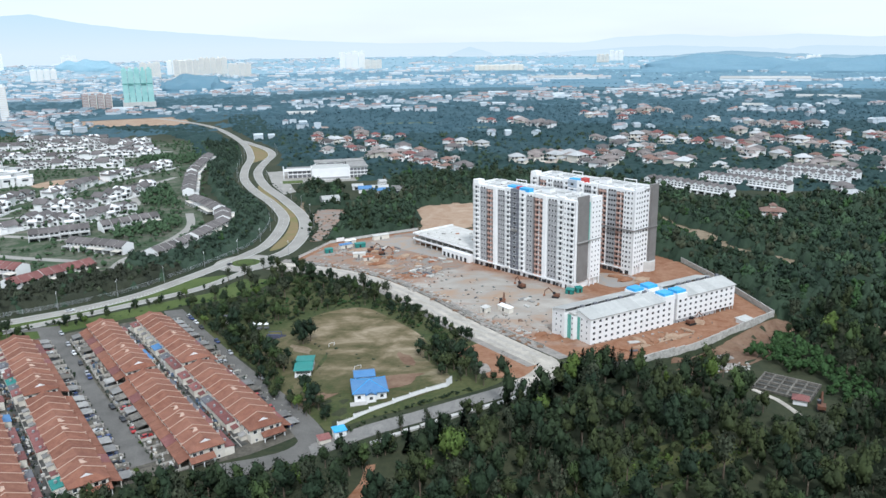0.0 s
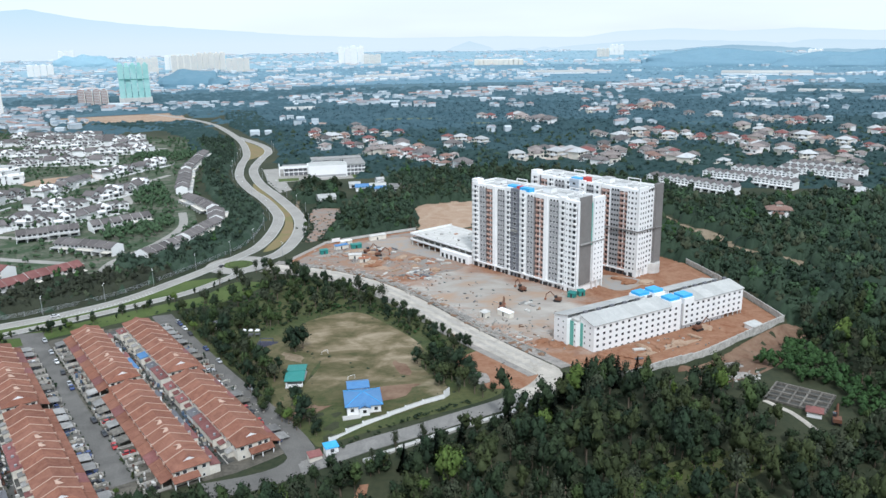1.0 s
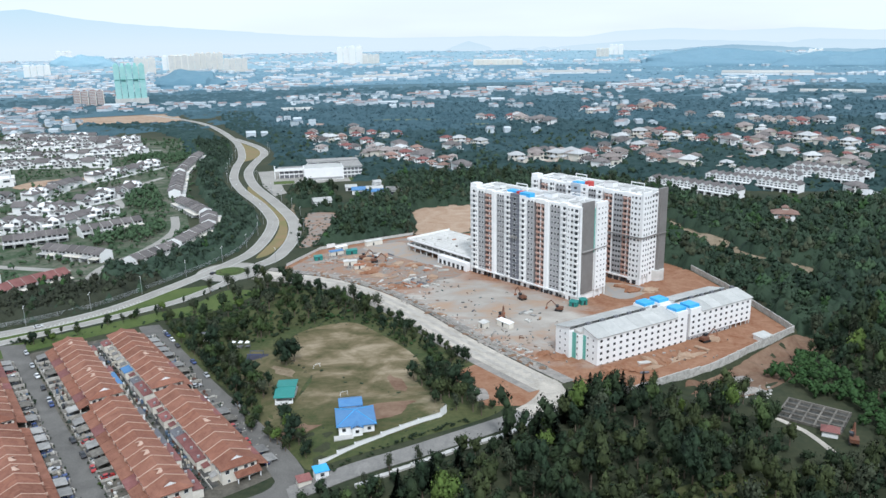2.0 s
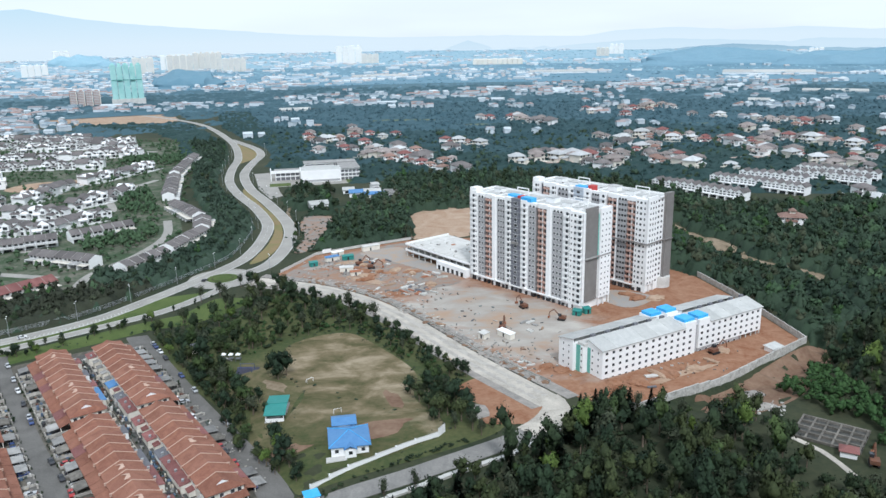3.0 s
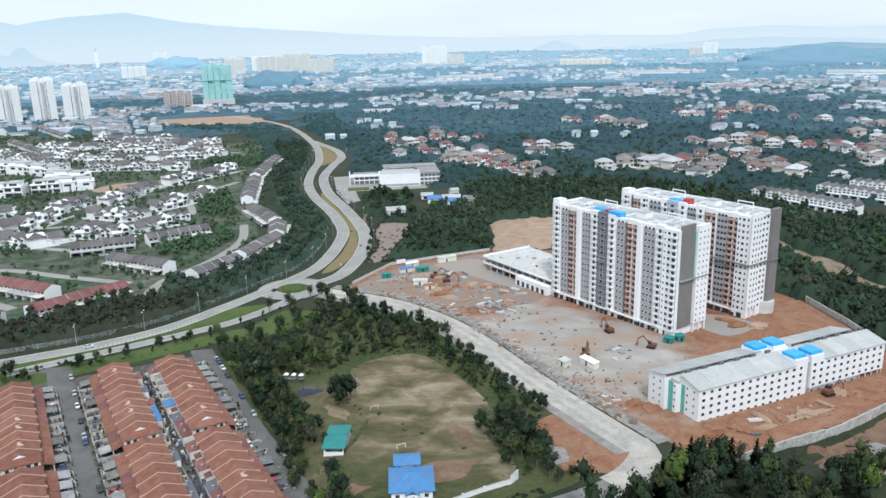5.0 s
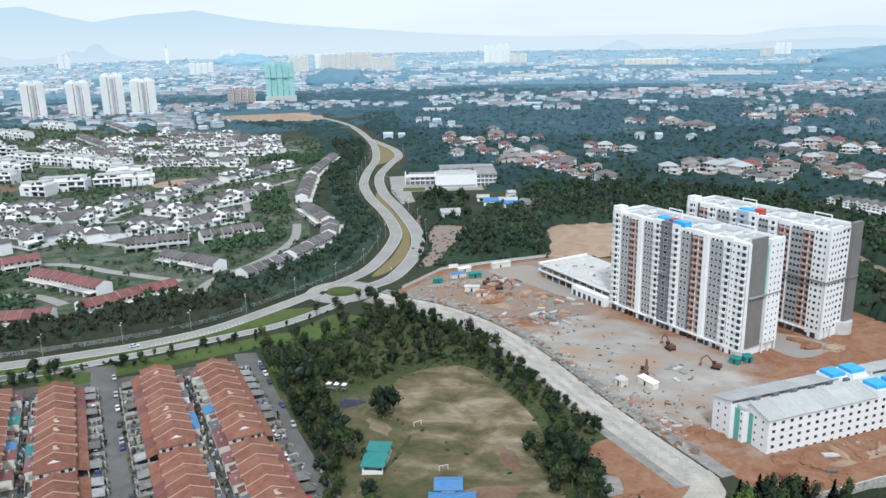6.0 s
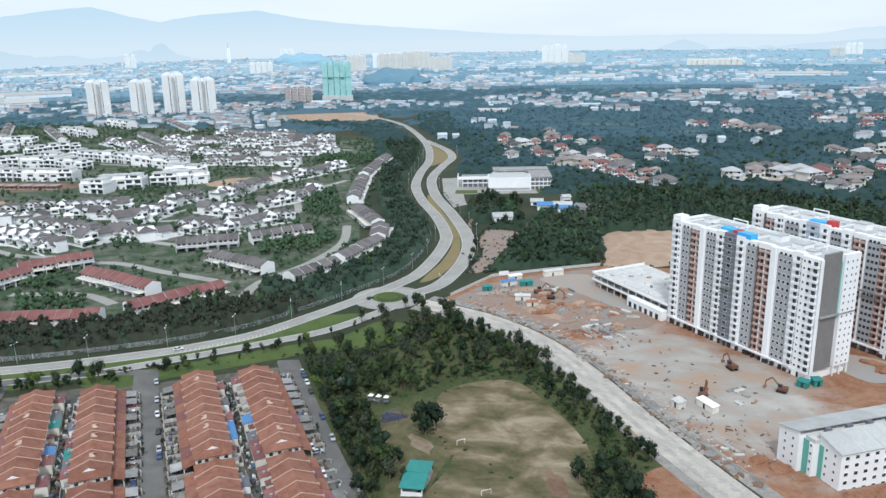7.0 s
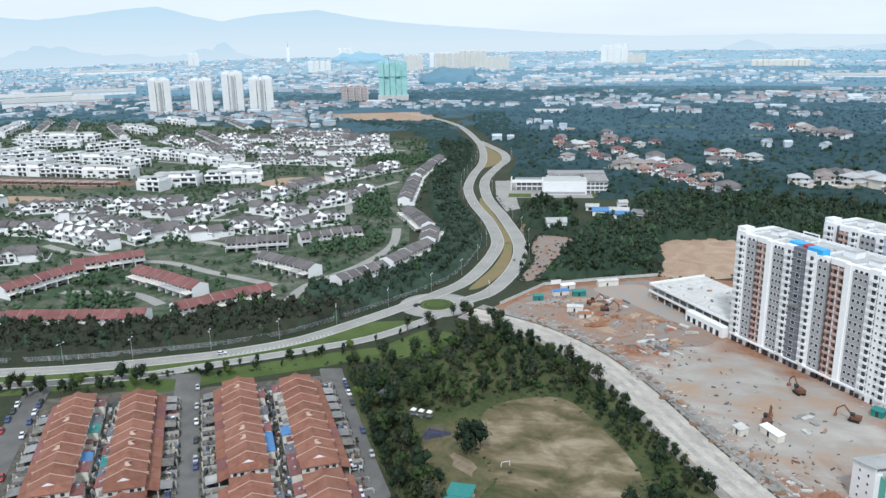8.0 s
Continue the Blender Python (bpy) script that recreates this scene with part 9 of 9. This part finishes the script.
M_DEBRIS = mat("site_debris_mix", (0.95, 0.95, 0.95), (0.75, 0.75, 0.75), 0.85, 0.5, 3.0, palette=[(0.42, 0.41, 0.38), (0.20, 0.18, 0.16), (0.22, 0.13, 0.09), (0.12, 0.12, 0.12), (0.33, 0.27, 0.21), (0.52, 0.51, 0.48), (0.36, 0.34, 0.31), (0.19, 0.22, 0.22)])
M_RUST = mat("rusty_steel", (0.28, 0.10, 0.05), (0.36, 0.17, 0.10), 0.8, 1.0, 4.0)


def excavator(paint):
    e = thing("excavator", "orange tracked excavator standing on the site", "excavator")
    for y in (-1.3, 0.7):
        part("track", MB().add([(-1.8, y, 0.25), (-1.4, y, 0), (1.4, y, 0), (1.8, y, 0.25), (1.8, y, 0.6), (1.4, y, 0.85), (-1.4, y, 0.85), (-1.8, y, 0.6)] + [(-1.8, y + 0.6, 0.25), (-1.4, y + 0.6, 0), (1.4, y + 0.6, 0), (1.8, y + 0.6, 0.25), (1.8, y + 0.6, 0.6), (1.4, y + 0.6, 0.85), (-1.4, y + 0.6, 0.85), (-1.8, y + 0.6, 0.6)],
                                [tuple(range(8)), tuple(range(15, 7, -1))] + [(i, i + 8, (i + 1) % 8 + 8, (i + 1) % 8) for i in range(8)]), M_TYRE, e)
    part("engine_body", MB().box(-1.9, -1.2, 0.9, 1.0, 1.2, 2.0), paint, e)
    part("cab", MB().box(0.0, 0.2, 2.0, 1.3, 1.2, 2.9).box(-0.1, 0.1, 2.9, 1.4, 1.3, 3.0), M_CARGLASS, e)
    part("boom", MB().tube((0.9, -0.2, 1.8), (3.6, -0.2, 4.6), 0.32, 0.25, 4).tube((3.6, -0.2, 4.6), (5.6, -0.2, 3.0), 0.25, 0.2, 4), paint, e)
    part("stick", MB().tube((5.6, -0.2, 3.2), (5.9, -0.2, 1.0), 0.22, 0.15, 4), paint, e)
    part("bucket", MB().add([(5.4, -0.7, 1.1), (6.4, -0.7, 1.0), (6.2, -0.7, 0.1), (5.5, -0.7, 0.3), (5.4, 0.3, 1.1), (6.4, 0.3, 1.0), (6.2, 0.3, 0.1), (5.5, 0.3, 0.3)], [(0, 1, 2, 3), (7, 6, 5, 4), (0, 4, 5, 1), (1, 5, 6, 2), (2, 6, 7, 3), (3, 7, 4, 0)]), M_RUST, e)
    return e


protos["exc", 0] = excavator(M_YELLOW)
SZ = 0.24
for x, y, a in ((43.5, 394, 160), (26, 412, 120), (14, 381, 80), (-62, 486, 10), (-70, 493, 40), (105, 352, 30), (129, 261, 70)):
    put(("exc", 0), Matrix.Translation((x, y, ground(x, y) + SZ)) @ pose(0, 0, 0, 0, 0, a) @ Matrix.Diagonal((1.1, 1.1, 1.1, 1)))


def site_shed(w, d, h, roof, label, x, y, a):
    s = thing("site_shed", label, "shed", Matrix.Translation((x, y, ground(x, y) + SZ)) @ pose(0, 0, 0, 0, 0, a))
    part("wall_main", MB().box(0, 0, -0.7, w, d, h), M_CREAM if roof is not M_TEAL else M_TEAL, s)
    part("roof", MB().slab([(-0.3, -0.3, h + 0.1), (w + 0.3, -0.3, h + 0.1), (w + 0.3, d + 0.3, h + 0.5), (-0.3, d + 0.3, h + 0.5)], 0.15), roof, s)
    part("door", MB().box(w * 0.4, -0.04, 0, w * 0.4 + 1.0, 0.1, 2.0), M_WINDOW, s)


site_shed(9, 2.8, 2.5, M_WHITE, "long white site cabin on the gravel", 11.5, 374.5, -51)
site_shed(4, 3.4, 2.5, M_CONCRETE, "pale square site hut", 2.5, 371, -50)
site_shed(4, 3, 2.4, M_TEAL, "teal sheeted site store", 49.5, 401, -30)
site_shed(3.4, 3, 2.6, M_TEAL, "teal sheeted site store", 56, 402, 20)
site_shed(5, 3, 2.6, M_TEAL, "teal sheeted site store", -100, 489, 30)
site_shed(9, 3, 2.6, M_BLUETILE, "small blue site cabin", -92, 500, 35)
site_shed(7, 3, 2.6, M_TEAL, "teal stacked site cabin", -82, 503, 25)
site_shed(12, 3, 3.0, M_CONCRETE, "pale site office by the fence", -72, 524, 33)
site_shed(8, 2.6, 2.5, M_WHITE, "white site cabin by the fence", -90, 512, 40)
site_shed(6, 2.6, 2.3, M_RUST, "rusty red steel site container", -72, 470, 20)
site_shed(8, 3, 2.6, M_CONCRETE, "cream steel site container", -80, 478, 10)


def pile(x, y, rx, ry, h, material, label, seed):
    """A heap of earth or rubble with a rough surface."""
    v, f = ico(3)
    mb = MB()
    for p in v:
        n = noise.fractal(Vector((p[0] * 2 + seed, p[1] * 2, p[2] * 2)), 1.0, 2.0, 3)
        k = 1 + 0.28 * n
        mb.v.append((p[0] * rx * k, p[1] * ry * k, max(-0.3, p[2] * k) * h))
    mb.f = [tuple(int(i) for i in q) for q in f]
    ob = part("earth_mound", mb, material, None, "", Matrix.Translation((x, y, ground(x, y) + 0.2)) @ pose(0, 0, 0, 0, 0, seed * 50))
    return tagged(ob, label, "earth mound")


hp = random.Random(3)
for i in range(34):
    x, y = hp.choice(((-58, 470), (-70, 485), (-45, 480), (-35, 455), (80, 332), (110, 352), (60, 315), (36, 332), (85, 425))) if i else (-58, 470)
    x, y = x + hp.uniform(-12, 12), y + hp.uniform(-8, 8)
    if inside(x, y, SITE) and not inside(x, y, [(33, 342), (52, 320), (137, 374), (122, 400)]):
        pile(x, y, hp.uniform(2, 6), hp.uniform(1.5, 4), hp.uniform(0.6, 1.9), M_EARTH if i % 3 else M_SAND, "mound of reddish earth on the site", i)
# stacks of beams, pipes and planks
for i in range(72):
    cx, cy = hp.choice(((-32, 446), (-28, 440), (-40, 452), (8, 368), (-8, 388), (-66, 452), (22, 336), (-75, 482), (-84, 490), (-60, 500), (96, 338), (-20, 470), (-50, 445), (30, 385), (75, 322)))
    x, y = cx + hp.uniform(-9, 9), cy + hp.uniform(-7, 7)
    if not inside(x, y, SITE):
        continue
    L, n = hp.uniform(1.5, 7), hp.randrange(2, 6)
    prof = [(0, 0)]
    for k in range(n):
        z = hp.uniform(0.25, 0.7)
        prof += [(k * 0.45, z), (k * 0.45 + 0.45, z)]
    prof.append((n * 0.45, 0))
    q = len(prof)
    b = MB().add([(-L / 2, y_, z_) for y_, z_ in prof] + [(L / 2, y_, z_) for y_, z_ in prof], [(i, (i + 1) % q, (i + 1) % q + q, i + q) for i in range(q)] + [tuple(range(q))[::-1], tuple(range(q, 2 * q))])
    m = hp.choice((M_CONCRETE, M_CONCRETE, M_RUST, M_CONCRETE, M_GREYSHEET, M_DARKWALL, M_GREYSHEET, M_BAREBRICK, M_SAND, M_DIRTWALL))
    ob = part("supply_crate", b, m, None, "", Matrix.Translation((x, y, ground(x, y) + 0.26)) @ pose(0, 0, 0, 0, 0, hp.choice((-46, 44, -40, 10, 70)) + hp.uniform(-8, 8)))
    tagged(ob, "low stack of building material on the gravel", "crate", "site crates")
# scattered debris of the site
deb = MB()
for i in range(520):
    cx, cy, sx_, sy_ = hp.choice(((-75, 480, 14, 9), (-52, 470, 12, 10), (-88, 492, 8, 8), (-34, 444, 10, 8), (8, 378, 22, 18), (20, 350, 8, 9), (38, 340, 6, 6), (90, 338, 22, 8), (-14, 420, 16, 14)))
    x, y = cx + hp.gauss(0, sx_), cy + hp.gauss(0, sy_)
    if inside(x, y, SITE) and not inside(x, y, [(33, 342), (52, 320), (137, 374), (122, 400)]):
        m = Matrix.Translation((x, y, ground(x, y) + 0.24)) @ pose(0, 0, 0, hp.uniform(-12, 12), hp.uniform(-12, 12), hp.uniform(0, 180))
        deb.box(-hp.uniform(0.15, 1.1), -hp.uniform(0.06, 0.35), -0.1, hp.uniform(0.15, 1.1), hp.uniform(0.06, 0.35), hp.uniform(0.12, 0.5), m)
tagged(part("site_debris", deb, M_DEBRIS), "timber, pipes, sheeting and broken concrete strewn on the site", "debris", "", "stuff")
# bank of dug soil and broken concrete between the road and the site
bank_v, bank_f = ico(2)
for m_, lab, lots in ((M_DUST, "rough grey spoil bank along the hoarding", 130), (M_BROWNSOIL, "rough brown spoil bank along the hoarding", 90)):
    spoil = MB()
    for i in range(lots):
        j = hp.randrange(8, len(SITE_ROAD) - 4)
        (px, py), (x, y) = SITE_ROAD[j - 1], SITE_ROAD[j]
        k = math.hypot(x - px, y - py) or 1
        s_ = hp.uniform(8.6, 12.6)
        x, y = x + (px - x) * hp.random() - (y - py) / k * s_, y + (x - px) / k * s_
        a_, b_, c_, o_ = hp.uniform(0.7, 2.2), hp.uniform(0.6, 1.5), hp.uniform(0.3, 0.9), hp.uniform(0, 50)
        spoil.add([tuple(c * (1 + 0.35 * noise.noise(Vector((p[0] * 2 + o_, p[1] * 2, p[2] * 2)))) for c in (p[0] * a_, p[1] * b_, max(-0.2, p[2]) * c_)) for p in bank_v.tolist()], [tuple(int(q) for q in f) for f in bank_f], Matrix.Translation((x, y, ground(x, y) + 0.2)) @ pose(0, 0, 0, 0, 0, hp.uniform(0, 180)))
    tagged(part("spoil_bank", spoil, m_), lab, "spoil bank", "", "stuff")
# rubble along the concrete road
rub = MB()
for i in range(900):
    j = hp.randrange(len(SITE_ROAD) - 12) + 6
    x, y = SITE_ROAD[j]
    (px, py) = SITE_ROAD[j - 1]
    k = math.hypot(x - px, y - py) or 1
    s = hp.uniform(7.5, 17)
    x, y = x - (y - py) / k * -s * -1, y + (x - px) / k * s
    z = ground(x, y) + 0.15
    q = hp.uniform(0.15, 0.7)
    rub.add([(p[0] * q, p[1] * q * 0.8, p[2] * q * 0.5) for p in OCTA_V.tolist()], [tuple(int(a) for a in f) for f in OCTA_F], Matrix.Translation((x, y, z)) @ pose(0, 0, 0, hp.uniform(0, 90), hp.uniform(0, 60), hp.uniform(0, 360)))
for i in range(60):
    x, y, q = 110 + hp.gauss(0, 4), 303 + hp.gauss(0, 3), hp.uniform(0.3, 1.2)
    rub.add([(p[0] * q, p[1] * q * 0.8, p[2] * q * 0.5) for p in OCTA_V.tolist()], [tuple(int(a) for a in f) for f in OCTA_F], Matrix.Translation((x, y, ground(x, y) + 0.3)) @ pose(0, 0, 0, hp.uniform(0, 90), 0, hp.uniform(0, 360)))
tagged(part("rubble", rub, M_DIRTWALL), "grey rubble strewn along the concrete road", "rubble", "", "stuff")


# ---- park things ----
def goal(x, y, a):
    gz = ground(x, y)
    ob = part("goal_frame", MB().tube((-1.5, 0, 0), (-1.5, 0, 1.9), 0.07, 0.07).tube((1.5, 0, 0), (1.5, 0, 1.9), 0.07, 0.07).tube((-1.5, 0, 1.9), (1.5, 0, 1.9), 0.07, 0.07).tube((-1.5, 0, 1.9), (-1.5, 0.9, 0), 0.05, 0.05).tube((1.5, 0, 1.9), (1.5, 0.9, 0), 0.05, 0.05),
              M_WHITE, None, "", Matrix.Translation((x, y, gz)) @ pose(0, 0, 0, 0, 0, a))
    tagged(ob, "white tubular goal frame on the playing field", "goal")


goal(-49.4, 290, 32)
goal(-66, 320.8, 42)
pg = thing("playground_slide", "playground tower with white canopies and slides", "playground", Matrix.Translation((-110, 344, ground(-108, 344))))
for x in (0, 3.2, 6.4):
    part("canopy", MB().add([(x, 0, 3.0), (x + 2, 0, 3.0), (x + 2, 2, 3.0), (x, 2, 3.0), (x + 1, 1, 3.9)], [(0, 1, 4), (1, 2, 4), (2, 3, 4), (3, 0, 4), (3, 2, 1, 0)]), M_WHITE, pg)
    part("tower_frame", MB().tube((x, 0, 0), (x, 0, 3), 0.08, 0.08).tube((x + 2, 0, 0), (x + 2, 0, 3), 0.08, 0.08).tube((x, 2, 0), (x, 2, 3), 0.08, 0.08).tube((x + 2, 2, 0), (x + 2, 2, 3), 0.08, 0.08).box(x, 0, 1.2, x + 2, 2, 1.35), M_DARKWALL, pg)
part("slide", MB().slab([(2, 0.5, 1.4), (2, 1.5, 1.4), (4.5, 1.5, 0.2), (4.5, 0.5, 0.2)], 0.15), M_GREYSHEET, pg)
fk = thing("fitness_frame", "dark blue outdoor fitness frame on a rubber court", "playground", Matrix.Translation((-96, 334, ground(-96, 334))))
part("court", MB().box(-4, -4, -0.3, 5, 4, 0.1), M_COURT, fk)
for y_ in (-2, 2):
    part("bar_frame", MB().tube((-3, y_, 0), (-3, y_, 2.4), 0.1, 0.1).tube((3, y_, 0), (3, y_, 2.4), 0.1, 0.1).tube((-3, y_, 2.4), (3, y_, 2.4), 0.1, 0.1), M_CARS[4], fk)
hut = thing("park_hut", "small dark-roofed hut under trees", "hut", Matrix.Translation((-128, 352, ground(-128, 352))) @ pose(0, 0, 0, 0, 0, 20))
part("wall_main", MB().box(0, 0, -0.4, 6, 5, 2.6), M_CREAM, hut)
part("roof", MB().hip_roof(-0.8, 6.8, -0.8, 5.8, 2.6, 4.2), M_DARKWALL, hut)

# ---- ruined foundations in the wood ----
ruin = thing("ruined_foundation", "weathered grid of old concrete ground beams in the wood", "foundation", Matrix.Translation((124, 281, ground(124, 281))) @ pose(0, 0, 0, 0, 0, -35))
part("floor_slab", MB().box(-11, -9, -0.4, 11, 9, 0.1), M_LANE, ruin)
for i in range(5):
    part("beam", MB().box(-11, -9 + i * 4.3, 0, 11, -8.4 + i * 4.3, 1.0), M_PAVING, ruin)
for i in range(6):
    part("beam", MB().box(-11 + i * 4.2, -9, 0, -10.4 + i * 4.2, 8.6, 0.9), M_PAVING, ruin)
sh = thing("ruined_hut", "small white hut with a dark red roof", "hut", Matrix.Translation((120.6, 266.2, ground(122, 268))) @ pose(0, 0, 0, 0, 0, -24))
part("wall_main", MB().box(0, 0, -0.3, 5, 4, 2.4), M_WHITE, sh)
part("roof", MB().hip_roof(-0.6, 5.6, -0.6, 4.6, 2.4, 3.8), M_MAROON, sh)

ribbon("footpath", spline([(110, 279), (113, 274.5), (116, 270), (118.5, 262), (120, 254)]), 2.2, M_CONCRETE_ROAD, 0.16, label="pale path beside the old foundations", grow=0)
for x, y, rx, ry, h, seed in ((111.5, 319.5, 4.5, 3.0, 1.5, 61), (106.5, 314, 4.0, 2.6, 1.2, 63), (109, 304, 5.5, 3.4, 0.8, 65)):
    pile(x, y, rx, ry, h, M_DUST, "pale heap of broken rubble below the wall", seed)
# villa in the wood
villa = thing("villa", "white two-storey villa with tiered orange tiled roofs", "house", Matrix.Translation((222, 590, ground(222, 590))) @ pose(0, 0, 0, 0, 0, -14))
part("wall_main", MB().box(0, 0, -0.6, 17, 11, 5.6).box(4, -3, -0.6, 11, 0, 3.0), M_WHITE, villa)
part("roof", MB().hip_roof(-1.2, 18.2, -1.2, 12.2, 5.6, 8.6), M_ORANGE, villa)
part("upper_storey", MB().box(6.4, 3.4, 7.2, 10.4, 7.4, 9.6), M_CREAM, villa)
part("upper_roof", MB().hip_roof(5.6, 11.2, 2.6, 8.2, 9.6, 11.6), M_ORANGE, villa)
part("porch_roof", MB().slab([(3.4, -3.8, 3.1), (11.6, -3.8, 3.1), (11.6, 0, 4.0), (3.4, 0, 4.0)], 0.2), M_ORANGE, villa)
for x in (1.8, 5.0, 8.4, 12.0, 15.2):
    part("window", WIN, None, villa, m=pose(x, 0.0, 3.6))

# ---- setting out the trees ----
# the nearest across the valley stand as things, those beyond are joined by kind of leaf
TREES.sort(key=lambda t: t[1])
for row in TREES[:290]:
    stand(*row)
BEYOND = [((0, 3, 6), near_t, M_LEAF, "broad dark green trees round the park and verges"), ((1, 4), near_t, M_LEAF_OLIVE, "olive green trees round the park and verges"), ((2, 5), near_t, M_LEAF_DEEP, "deep green trees round the park and verges"),
          ((14, 15), near_t[3:5], M_LEAF_FRESH, "fresh mid-green trees round the park and verges"), ((7, 8), near_t[:2], M_LEAF_BRIGHT, "bright green trees round the park and verges"), ((9, 10, 11), grey_t, M_LEAF_GREY, "tall feathery grey-green casuarina trees"), ((12, 13), [conifer(50, 420)], M_LEAF_BELT, "feathery conical casuarina trees")]
for kinds, templates, leaf, label in BEYOND:
    rows = [(x, y, ground(x, y) - 0.2, rad, hf) for x, y, rad, hf, kind in TREES[290:] if kind in kinds]
    if rows:
        grove("woodland", rows, templates, [leaf, M_BARK], label, "trees")
